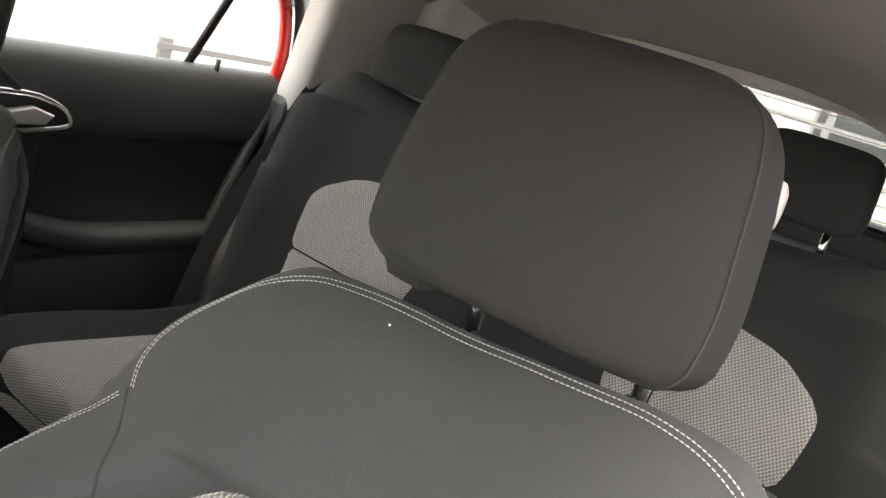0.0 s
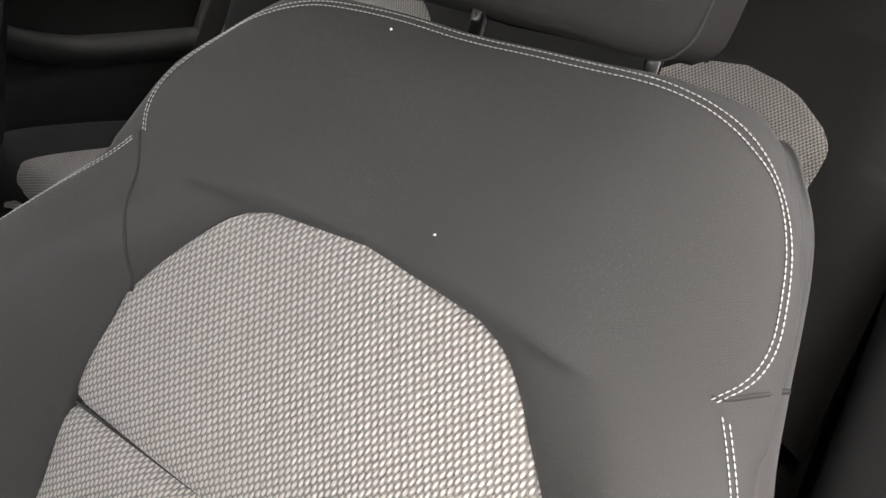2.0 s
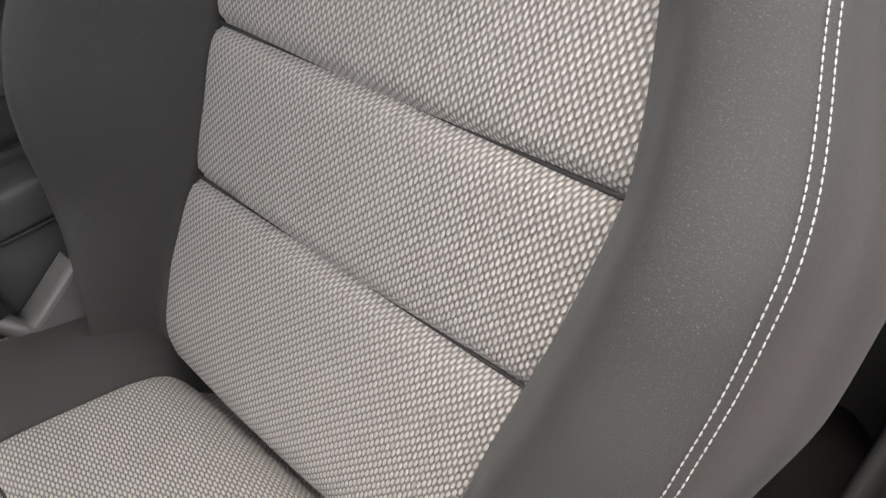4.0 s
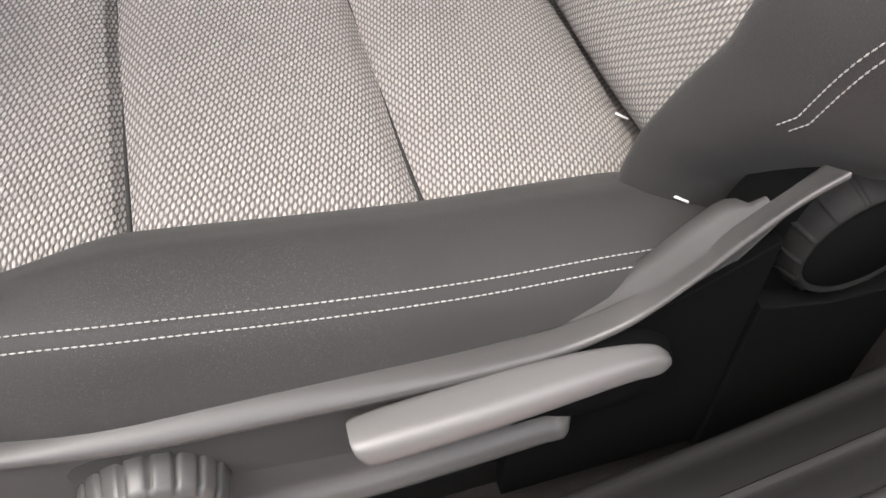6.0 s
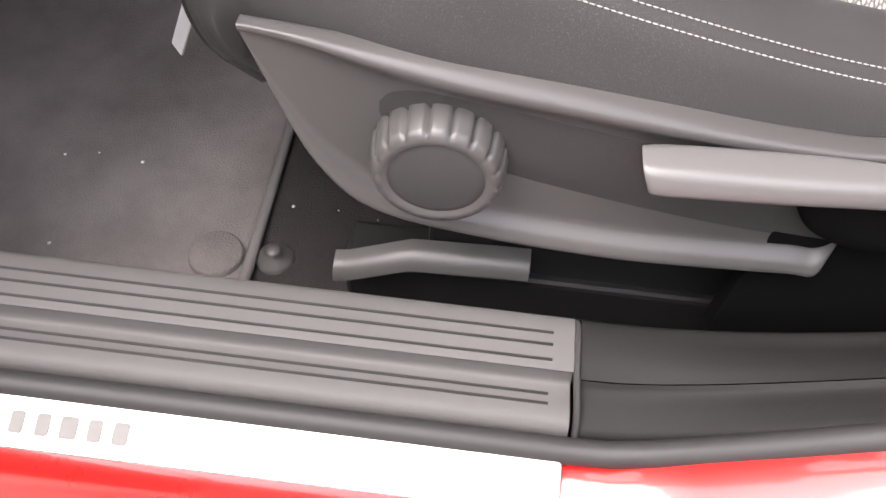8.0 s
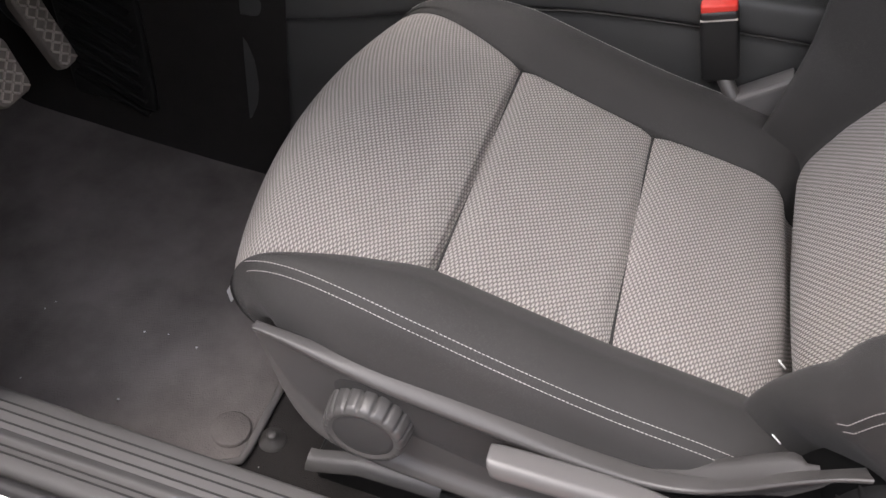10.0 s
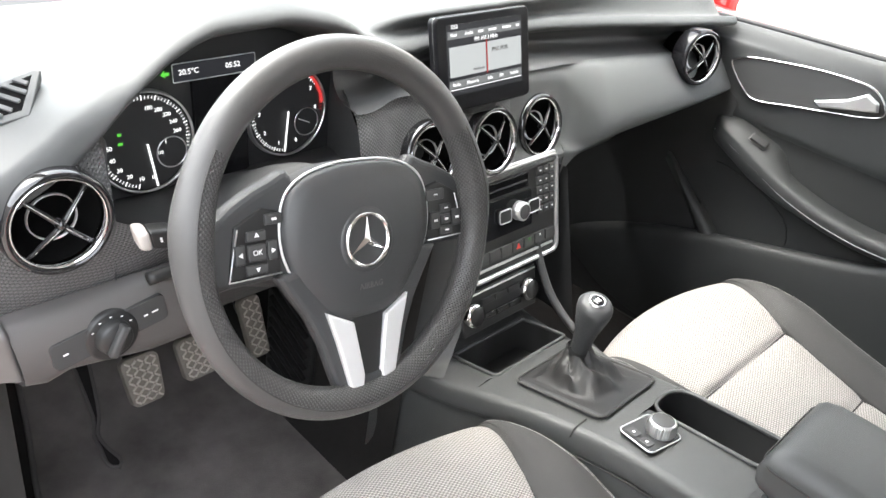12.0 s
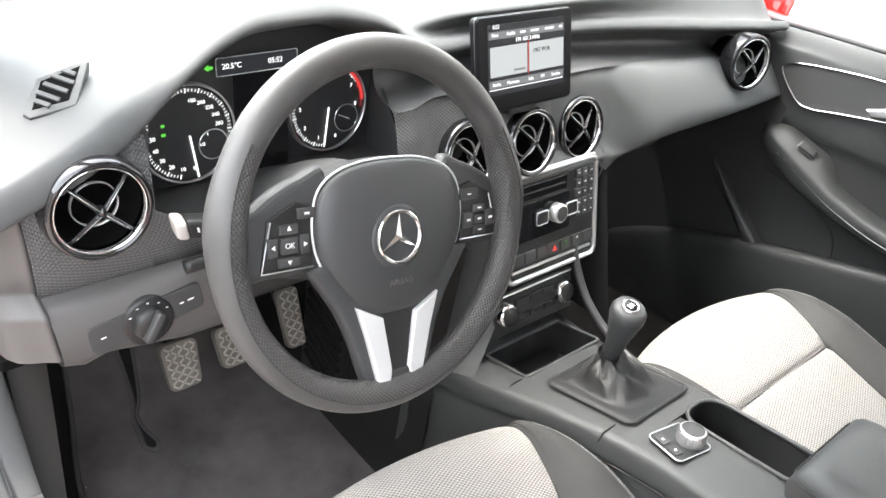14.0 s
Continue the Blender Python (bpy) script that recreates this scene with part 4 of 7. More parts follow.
# flat inner plate of the hinge arm, inside the rim
plate_rows = []
for y, z, w in ((0.150, 0.2475, 0.000), (0.135, 0.248, 0.001), (0.120, 0.252, 0.004), (0.107, 0.2555, 0.008), (0.095, 0.263, 0.011), (0.080, 0.274, 0.0125), (0.065, 0.287, 0.0135), (0.052, 0.297, 0.014), (0.047, 0.300, 0.0135), (0.043, 0.303, 0.010), (0.040, 0.305, 0.004), (0.034, 0.311, 0.001)):
    plate_rows.append([side_at(y, z + dz, out) for out, dz in ((0.002, 0.001), (-0.002, -0.0005), (-0.004 - 0.5 * w, -0.0005), (-0.006 - w, -0.001), (-0.0065 - w, -0.006))])
part("hinge_arm_plate", grid(plate_rows, flip=True), GREYTRIM, driver, "flat grey plate of the hinge arm")
wheel_wave = lambda a: max(0.0, math.cos(18 * a)) ** 6 * -0.004
knob = part("height_knob", lathe([(0, 0.022), (0.024, 0.023), (0.028, 0.026), (0.0325, 0.026), (0.0355, 0.021, 1), (0.0370, 0.008, 1), (0.038, -0.012, 1)], axes(side_at(0.353, 0.210, 0.0), (0, 1, 0), (0, 0, 1), (-1, 0, 0)), 144, wheel_wave), KNOBGREY, driver, "ribbed round grey adjusting knob")
part("knob_face", lathe([(0, 0.0255), (0.022, 0.0255), (0.026, 0.0245), (0.0275, 0.023)], axes(side_at(0.353, 0.210, 0.0), (0, 1, 0), (0, 0, 1), (-1, 0, 0)), 48), DARKTRIM, knob)
rows = []
for y, zc, rz, rx in ((0.2500, 0.2355, 0.003, 0.003), (0.2495, 0.2358, 0.0070, 0.008), (0.2470, 0.2358, 0.0084, 0.011), (0.225, 0.2378, 0.0085, 0.012), (0.18, 0.2405, 0.0082, 0.012), (0.14, 0.2425, 0.0078, 0.0105), (0.110, 0.2415, 0.0074, 0.008), (0.092, 0.2370, 0.0070, 0.006), (0.084, 0.2340, 0.003, 0.003)):
    ring = []
    for k in range(28):
        b = 2 * math.pi * k / 28
        c, s_ = math.cos(b), math.sin(b)
        dz = rz * math.copysign(abs(s_) ** 0.6, s_)
        ring.append((-0.262 + rx * math.copysign(abs(c) ** 0.6, c) + 0.20 * dz, y + 0.45 * dz * max(0.0, (y - 0.2) / 0.05), zc + dz))
    rows.append(ring)
lever_rows = [[tuple(v) for v in smooth_path([r[k] for r in rows], 4)] for k in range(28)]
part("height_lever", grid([list(r) for r in zip(*lever_rows)], close_v=True, caps=True, flip=True), LEVERTRIM, driver, "long pale grey seat height lever")
part("lever_pivot", lathe([(0, 0.022), (0.018, 0.0217), (0.034, 0.019), (0.040, 0.014), (0.043, -0.01)], axes(side_at(0.117, 0.211, 0.0), (0, 1.15, 0.12), (0, 0, 0.80), (-1, 0, 0)), 40), SHADEBLACK, driver)
recliner = part("recliner_wheel", lathe([(0, 0.004), (0.0355, 0.005), (0.0375, 0.0080), (0.0392, 0.0075, 1), (0.0408, 0.0045, 1), (0.0462, -0.010, 1), (0.0470, -0.030, 1)], axes(side_at(-0.031, 0.265, 0.0), (0, 1, 0), (0, 0, 1), (-1, 0, 0)), 240, lambda a: 0.0016 * max(0.0, math.cos(16 * a)) ** 24), FOOTTRIM, driver, "ribbed black backrest adjusting wheel")
part("wheel_face", lathe([(0, 0.0075), (0.034, 0.0070), (0.0365, 0.0050)], axes(side_at(-0.031, 0.265, 0.0), (0, 1, 0), (0, 0, 1), (-1, 0, 0)), 48), SHADEBLACK, recliner)
# cover plates whose near-black includes the shade below the hinge
part("recliner_cover", lathe([(0, 0.012), (0.05, 0.010), (0.064, 0.0), (0.066, -0.02)], axes(side_at(-0.031, 0.255, -0.016), (0, 1, 0), (0, 0, 1), (-1, 0, 0)), 40), SHADEBLACK, driver)
part("hinge_cover", prism([(-0.11, 0.05), (0.022, 0.05), (0.022, 0.245), (-0.02, 0.262), (-0.11, 0.25)], 0.0, 0.010, axes((-0.216, 0, 0), (0, 1, 0), (0, 0, 1), (-1, 0, 0)), 0.001), SHADEBLACK, driver)
part("hinge_cover", prism([(-0.09, 0.05), (0.0195, 0.05), (0.0195, 0.228), (0.005, 0.222), (-0.03, 0.212), (-0.09, 0.208)], 0.0, 0.018, axes((-0.2265, 0, 0), (0, 1, 0), (0, 0, 1), (-1, 0, 0)), 0.001), SHADEBLACK, driver)
part("hinge_plate", prism([(0.020, 0.06), (0.165, 0.06), (0.160, 0.222), (0.12, 0.232), (0.09, 0.246), (0.06, 0.262), (0.022, 0.284)], 0.0, 0.014, axes((-0.228, 0, 0), (0, 1, 0), (0, 0, 1), (-1, 0, 0)), 0.001), SHADEBLACK, driver)
tag_top, tag_low = Vector((-0.136, 0.521, 0.203)), Vector((-0.143, 0.536, 0.166))
tag_up = (tag_top - tag_low).normalized()
tag_side = tag_up.cross(Vector((-0.5, 0.35, 0.8))).normalized()
part("care_tag", prism(rounded(0.013, 0.034, 0.001), 0, 0.0012, axes((tag_top + tag_low) / 2, tag_side, tag_up, tag_side.cross(tag_up)), 0), SILVER, driver, "crinkled silvery care tag on a thin strap")
part("tag_strap", tube(smooth_path([tag_top, (-0.134, 0.512, 0.210), (-0.132, 0.495, 0.212), (-0.130, 0.470, 0.205)], 5), 0.0018, 6), BLACK, driver)
for at in ((-0.180, 0.047, 0.262), (-0.074, 0.030, 0.226)):
    part("lint", tube(smooth_path([at, (at[0] - 0.006, at[1] + 0.004, at[2] + 0.006), (at[0] - 0.010, at[1] - 0.003, at[2] + 0.003)], 4), 0.0009, 5), LABEL, driver, "white lint thread")
for at in ((0.061, -0.214, 0.773), (-0.031, -0.152, 0.695)):
    part("lint", lathe([(0, 0.001), (0.001, 0.0), (0, -0.001)], Matrix.Translation(at), 6), LABEL, driver)

# ---------------------------------------------------------------- floor: driver's mat and its fixings
def mat_z(y):
    return float(floor_z(0, y)) + 0.005


mat_l = spl([0.50, 0.53, 0.75, 0.92, 1.0, 1.10, 1.22], [-0.222, -0.236, -0.238, -0.215, -0.195, -0.165, -0.135])
mat_r = spl([0.50, 0.53, 0.62, 0.70, 0.80, 0.92, 1.0, 1.10, 1.22], [0.205, 0.230, 0.242, 0.236, 0.217, 0.212, 0.222, 0.218, 0.200])
slit_x = spl([0.944, 0.97, 1.02, 1.07, 1.17, 1.22], [-0.085, -0.086, -0.085, -0.064, -0.042, -0.035])
slit_w = spl([0.50, 0.944, 0.951, 0.962, 0.978, 1.00, 1.03, 1.10, 1.22], [0.0, 0.0, 0.008, 0.0105, 0.008, 0.0045, 0.0035, 0.008, 0.018])


def mat_piece(y0, y1, left, right, nx, ny):
    rows = []
    for y in np.linspace(y0, y1, ny):
        l, r = left(y), right(y)
        rows.append([(l + (r - l) * u, y, mat_z(y) + 0.0022 * noise.noise(Vector((9 * (l + (r - l) * u), 9 * y, 0.3)))) for u in np.linspace(0, 1, nx)])
    return grid(rows, flip=True)


floor_mat = thing("floor_mat", (0, 0.75, 0.004), "worn grey carpet floor mat with stitched edge under the pedals", "floor mat")
mat_mesh = joined([mat_piece(0.50, 1.19, mat_l, lambda y: float(slit_x(y) - slit_w(y)), 14, 86),
                   mat_piece(0.50, 1.19, lambda y: float(slit_x(y) + slit_w(y)), mat_r, 26, 86)], 0.0003)
cloth = part("mat_cloth", mat_mesh, MATCLOTH, floor_mat)
solid = cloth.modifiers.new("thick", "SOLIDIFY")
solid.thickness, solid.offset = 0.004, -1
ys_m = np.linspace(0.50, 1.19, 60)
around = [(mat_r(y), y) for y in ys_m[::-1]] + [(x, 0.498) for x in np.linspace(0.19, -0.21, 20)] + [(mat_l(y), y) for y in ys_m]
part("edge_binding", tube([(x, y, mat_z(y) + 0.001) for x, y in around], 0.0045, 8), EDGING, floor_mat, "pale stitched edge binding")
ys_s = np.concatenate([np.linspace(1.19, 0.99, 16), np.linspace(0.985, 0.944, 14)])
loop = [(slit_x(y) - slit_w(y), y) for y in ys_s] + [(slit_x(y) + slit_w(y), y) for y in ys_s[-2::-1]]
part("slit_binding", tube([(x, y, mat_z(y) + 0.001) for x, y in loop], 0.0032, 8), EDGING, floor_mat, "pale binding round the slit")
part("mat_button", lathe([(0, 0.0018), (0.0195, 0.0018), (0.021, 0.0008), (0.0215, -0.004)], Matrix.Translation((-0.193, 0.525, 0.0095)), 40), MATCLOTH, floor_mat, "round plastic mat fastener")
fixing = part("floor_fixing", lathe([(0, 0.012), (0.005, 0.012), (0.006, 0.010), (0.006, 0.004), (0.013, 0.003), (0.015, -0.002)], Matrix.Translation((-0.186, 0.481, 0.002)), 28), GREYTRIM, body, "round plastic carpet fixing")
random.seed(4)
specks = []
for _ in range(46):
    x, y = random.uniform(-0.25, -0.10), random.uniform(0.15, 0.95)
    if y > 0.5 and random.random() < 0.55:
        continue
    r = random.uniform(0.0006, 0.0018)
    specks.append(lathe([(0, r), (r, 0), (0, -r)], Matrix.Translation((x, y, (0.012 if y > 0.50 else 0.002) + r * 0.5)), 5))
tagged(single("floor_lint", joined(specks), LABEL, "tiny white lint specks on the footwell carpet", "lint"), kind="stuff")

# ---------------------------------------------------------------- pedals
def pedal(name, label, x, y, z, w, h, tilt, turn=0.0):
    a = radians(tilt)
    t = thing(name, (x, y, z), label, "pedal")
    up = Vector((math.sin(radians(turn)) * 0.5, math.sin(a), math.cos(a))).normalized()
    nrm = Vector((0, -math.cos(a), math.sin(a)))
    side = up.cross(nrm).normalized()
    nrm = side.cross(up)
    m = axes((x, y, z), side, up, nrm)
    pad = part("pad", prism([(p[0] * (1 - 0.12 * (p[1] < 0)), p[1]) for p in rounded(w, h, 0.012, 5)], -0.010, 0.006, m, 0.003, 3), RUBBER, t, "worn ribbed rubber pad")
    random.seed(int(1000 * x) + 7)
    n = int(h / 0.0085)
    cols = max(3, int(w / 0.011))
    for i in range(n):
        v = -h / 2 + 0.008 + i * (h - 0.016) / max(1, n - 1)
        for j in range(cols):
            u = (j - (cols - 1) / 2) * w * 0.84 / cols * (1 - 0.12 * (v < 0))
            part("rib", box((w * 0.70 / cols * 1.15, 0.0030, 0.0032), m @ Matrix.Translation((u, v, 0.0068)) @ pose(0, 0, 0, 0, 0, 38 if (i + j) % 2 else -38), 0.0008, 1), RIBWORN, pad)
    part("arm", tube(smooth_path([m @ Vector((0, 0.0, -0.010)), m @ Vector((0, h * 0.5, -0.03)), Vector((x + 0.01, y + 0.06, z + 0.16)), Vector((x + 0.01, y + 0.12, z + 0.34))], 6), 0.011, 10), BLACK, t)
    return t


pedal("clutch_pedal", "worn grey rubber clutch pedal above the mat", -0.045, 0.925, 0.188, 0.060, 0.078, 24)
pedal("brake_pedal", "worn grey rubber brake pedal above the mat", 0.042, 0.92, 0.195, 0.062, 0.070, 24)
pedal("accelerator_pedal", "long narrow rubber accelerator pedal", 0.178, 0.965, 0.165, 0.042, 0.110, 26)
ribbed = part("footwell_side_pad", box((0.010, 0.13, 0.22), pose(0.214, 0.905, 0.155, 0, 0, 0), 0.003, 2), BLACK, body, "black ribbed pad beside the accelerator")
for i in range(9):
    part("rib", box((0.010, 0.115, 0.0085), pose(0.2075, 0.905, 0.062 + 0.023 * i, 24, 0, 0), 0.002, 2), FOOTTRIM, ribbed)

# ---------------------------------------------------------------- dashboard
dash = thing("dashboard", (0.36, 0.85, 0.45), "dark grey soft-touch dashboard, pale in the windscreen light", "dashboard")
lip_z = spl([-0.35, -0.30, -0.24, -0.19, -0.15, -0.10, -0.05, 0.02, 0.08, 0.12, 0.155, 0.20, 0.26, 0.50, 0.85, 1.04],
            [0.672, 0.687, 0.708, 0.731, 0.757, 0.786, 0.801, 0.803, 0.793, 0.778, 0.755, 0.737, 0.730, 0.728, 0.712, 0.700])
lip_y = spl([-0.35, -0.24, -0.15, -0.05, 0.10, 0.16, 0.22, 0.30, 0.46, 0.60, 0.85, 1.04], [0.636, 0.655, 0.685, 0.700, 0.700, 0.706, 0.724, 0.740, 0.740, 0.728, 0.695, 0.675])
rows = []
for x in np.linspace(-0.348, 1.037, 110):
    z, y = float(lip_z(x)), float(lip_y(x))
    steep = float(np.interp(x, [-0.22, -0.15], [1.0, 0.0]))
    zt = max(0.758 - 0.006 * steep, min(z + 0.012, 0.806)) if x < 0.15 else 0.758 + 0.007 * min(1.0, (x - 0.15) / 0.1)
    end = min(1.0, min(x + 0.348, 1.037 - x) / 0.05)
    drop = 0.02 * (1 - end) ** 2
    sec = [(1.06, 0.722), (0.98, 0.735), (0.90, 0.752 - drop), (0.82, (0.765 + zt) / 2 - drop), (0.76, zt - drop), (y + 0.029, (max(z + 0.013, zt - 0.012 - 1.3 * max(0, zt - z - 0.025)) - drop) * (1 - steep) + (z + 0.031) * steep), (y + 0.009, z + 0.008 + 0.014 * steep), (y, z), (y + 0.004, z - 0.008), (y + 0.02, z - 0.012), (y + 0.07, z - 0.010)]
    rows.append([(x, q[1], q[2]) for q in smooth_path([(0, a, b) for a, b in sec], 5)])
part("top_pad", grid(rows), PAD, dash, "grained soft top pad")
# defroster outlet at the driver's end of the top pad
ON = Vector((-0.15, -0.40, 0.90)).normalized()
OX = (Vector((1, 0, 0)) - ON * ON.x).normalized()
OP = axes((-0.250, 0.721, 0.7475), OX, ON.cross(OX), ON)
outlet_line = [(0.035, 0.026), (-0.002, 0.019), (-0.020, -0.010), (0.012, -0.009)]
outlet = part("side_outlet", prism([(0.044, 0.029), (0.038, 0.032), (-0.004, 0.024), (-0.028, -0.012), (-0.024, -0.018), (0.016, -0.016)], -0.012, 0.002, OP, 0.0015, 3), PAD, dash, "slatted side window outlet")
# flat near-black piece painted as the shaded opening behind the slats
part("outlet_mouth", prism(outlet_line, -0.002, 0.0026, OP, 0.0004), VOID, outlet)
for i in range(5):
    v = (-1.9, -1.05, 0.0, 1.05, 1.95)[i]
    part("slat", box(((0.014, 0.021, 0.022, 0.021, 0.013)[i], 0.0048, 0.003), OP @ pose(0.0066 + 0.0086 * v, 0.0072 + 0.0070 * v, 0.0030, 0, 0, -46), 0.001), PAD, outlet)


def holed(me, rounds):
    """Cuts round openings, seen from the front, out of a fine lattice."""
    bm = bmesh.new()
    bm.from_mesh(me)
    gone = [f for f in bm.faces if any(math.hypot(f.calc_center_median().x - x, f.calc_center_median().z - z) < r for x, z, r in rounds)]
    bmesh.ops.delete(bm, geom=gone, context="FACES")
    bm.to_mesh(me)
    bm.free()
    return me


# dimpled trim at the driver's end, with the lower panel
end_y = lambda x, z: 0.662 + 0.05 * max(0, x + 0.20) - 0.03 * max(0, -0.30 - x) + 0.35 * (z - 0.64) ** 2 * 8
def end_x(z):
    return float(np.interp(z, [0.490, 0.576, 0.665, 0.70], [-0.287, -0.298, -0.305, -0.308]))


rows = []
for u in np.linspace(0, 1, 44):
    top = float(lip_z(-0.305 + 0.119 * u)) - 0.006
    inner = lambda z: float(np.interp(z, [0.567, 0.60, 0.622, 0.645], [-0.100, -0.112, -0.150, -0.186]))
    rows.append([(end_x(z) * (1 - u) + inner(z) * u, end_y(end_x(z) * (1 - u) + inner(z) * u, z), z) for z in np.linspace(0.567, top, 40)])
part("dimpled_trim", holed(grid(rows, cloth="arc"), [(-0.243, 0.669, 0.043)]), DIMPLED, dash, "dimpled grey plastic trim")
rows = []
for u in np.linspace(0, 1, 26):
    b = np.interp(u, [0, 0.12, 0.25, 0.75, 1], [0.492, 0.486, 0.492, 0.478, 0.478])
    sec = smooth_path([(0, 0.672, 0.574), (0, 0.656, 0.566), (0, 0.646, 0.545), (0, 0.645, 0.52), (0, 0.655, b + 0.008), (0, 0.69, b - 0.006), (0, 0.80, b + 0.01)], 4)
    rows.append([(end_x(q[2]) * (1 - u) - 0.115 * u, q[1], q[2]) for q in sec])
part("lower_panel", grid(rows), DASHGREY, dash, "smooth grey lower panel")
rows = []
for z in np.linspace(0.512, 0.700, 24):
    x, y = end_x(z), (end_y(-0.305, z) if z > 0.572 else 0.648)
    rows.append([(q[0], q[1], z) for q in smooth_path([(x + 0.001, y + 0.004, 0), (x - 0.003, y + 0.001, 0), (x - 0.012, y + 0.006, 0), (x - 0.042, y + 0.030, 0), (x - 0.050, y + 0.12, 0), (x - 0.052, y + 0.35, 0)], 4)])
part("end_cap", grid(rows), DASHGREY, dash, "pale grey end cap facing the door")
part("end_cap_floor", block(-0.335, -0.29, 0.70, 1.0, 0.509, 0.513, 0.001), DASHGREY, dash)
part("under_panel", block(-0.33, 0.26, 0.72, 1.1, 0.46, 0.475, 0.003), SHADEBLACK, dash)
part("column_surround", grid([[(x, q[1], q[2]) for q in smooth_path([(0, 0.735, 0.60), (0, 0.70, 0.585), (0, 0.675, 0.56), (0, 0.68, 0.50), (0, 0.72, 0.455), (0, 0.82, 0.45)], 4)] for x in np.linspace(-0.13, 0.24, 20)]), DARKTRIM, dash)

# light switch and handbrake button on the lower panel
lights = thing("light_switch", (-0.205, 0.645, 0.535), "black rotary headlamp switch panel on the lower dash", "switch")
SW = axes((-0.207, 0.6445, 0.532), (1, 0, 0), (0, 0.12, 0.99), (0, -0.99, 0.12))
part("panel", prism(rounded(0.118, 0.030, 0.006), -0.004, 0.002, SW @ pose(0, 0.004, 0, 0, 0, 8), 0.001), DARKTRIM, lights)
part("bezel", lathe([(0, 0.004), (0.024, 0.004), (0.0265, 0.0025), (0.0275, -0.004)], SW, 40), BLACK, lights)
dial = part("dial", lathe([(0, 0.014), (0.014, 0.014), (0.017, 0.011), (0.0185, 0.003)], SW, 36), BLACK, lights)
part("grip", box((0.010, 0.034, 0.014), SW @ pose(0, 0, 0.014, 0, 0, -32), 0.003, 3), DARKTRIM, dial)
for k in range(5):
    a = radians(30 + 30 * k)
    part("mark", box((0.0022, 0.0010, 0.0006), SW @ Matrix.Translation((0.0218 * math.cos(a), 0.0218 * math.sin(a), 0.0043)), 0), LABEL, lights)
for u, w in ((-0.046, 0.005), (0.036, 0.004), (0.046, 0.007)):
    part("mark", box((w, 0.0016, 0.0006), SW @ pose(0, 0.004, 0, 0, 0, 8) @ Matrix.Translation((u, 0, 0.0024)), 0), LABEL, lights)


# instrument binnacle
def cluster_back(x, z):
    return 0.772 + 0.12 * (z - 0.665)


binnacle = thing("instrument_cluster", (0, 0.77, 0.60), "black instrument cluster with two round white-ringed dials", "instrument cluster")
part("backing", grid([[(x, cluster_back(x, z) + 0.004, z) for z in np.linspace(0.585, min(0.775, float(lip_z(x)) - 0.018), 8)] for x in np.linspace(-0.178, 0.165, 16)]), DIALFACE, binnacle)
hood_rows = []
arch = [(x, float(lip_y(x)) + 0.010, float(lip_z(x)) - 0.011) for x in np.linspace(-0.185, 0.160, 40)]
for x, y, z in arch:
    f = 0.90
    deep = (x * f, 0.775, 0.60 + (z - 0.60) * 0.90)
    hood_rows.append([tuple(np.array((x, y, z)) * (1 - t) + np.array(deep) * t) for t in np.linspace(0, 1, 8)])
part("hood_lining", grid(hood_rows, flip=True), DARKTRIM, binnacle)
for sx in (-1, 1):
    x0 = -0.185 if sx < 0 else 0.175
    z1 = float(lip_z(x0))
    xa, xb = (-0.187, -0.172) if sx < 0 else (0.115, 0.150)
    front = (lambda z: 0.668) if sx < 0 else (lambda z: float(np.interp(z, [0.55, 0.575, 0.63, 0.664, 0.70], [0.627, 0.644, 0.662, 0.672, 0.700])))
    part("side_cheek", grid([[(xa * (1 - t) + xb * t, front(z) * (1 - t) + 0.775 * t, z) for t in np.linspace(0, 1, 8)] for z in np.linspace(0.56, z1 - 0.008 if sx < 0 else 0.702, 12)], flip=sx < 0), DARKTRIM if sx < 0 else PADLOW, binnacle)
part("lower_shelf", grid([[(x, 0.672 + 0.105 * t, 0.588 + 0.012 * t + 0.012 * math.sin(math.pi * t)) for t in np.linspace(0, 1, 8)] for x in np.linspace(-0.185, 0.18, 12)], flip=True), DARKTRIM, binnacle)
DIALS = {}
for nm, cx, cz, r in (("speedometer", -0.100, 0.662, 0.056), ("rev_counter", 0.082, 0.664, 0.056)):
    m = axes((cx, cluster_back(0, cz) - 0.004, cz), (1, 0, 0), (0, 0.12, 0.99), (0, -0.99, 0.12))
    d = part(nm, lathe([(0, 0.0), (r - 0.004, 0.0)], m, 64), DIALFACE, binnacle, "round dial with white figures")
    DIALS[nm] = (d, m, r)
    part("dial_ring", lathe([(r - 0.0022, 0.001), (r - 0.0014, 0.003), (r - 0.0002, 0.003), (r + 0.0004, 0.0), (r + 0.001, -0.006)], m, 64), SATIN, d, "thin bright dial ring")
    for k in range(60):
        a = radians(225 - 270 * k / 59 + (38 if nm == "rev_counter" else 30))
        long = k % 4 == 0
        rr = r - 0.007
        part("tick", box((0.0055 if long else 0.0035, 0.0012 if long else 0.0007, 0.0005), m @ pose(rr * math.cos(a), rr * math.sin(a), 0.001, 0, 0, math.degrees(a)), 0), REDGLOW if nm == "rev_counter" and k > 50 else SCREENTEXT, d)


def figure(d, m, body_text, r, ang, size, material=None):
    a = radians(ang)
    print_text("figure", body_text, size, m @ Matrix.Translation((r * math.cos(a), r * math.sin(a), 0.001)), material or SCREENTEXT, d)


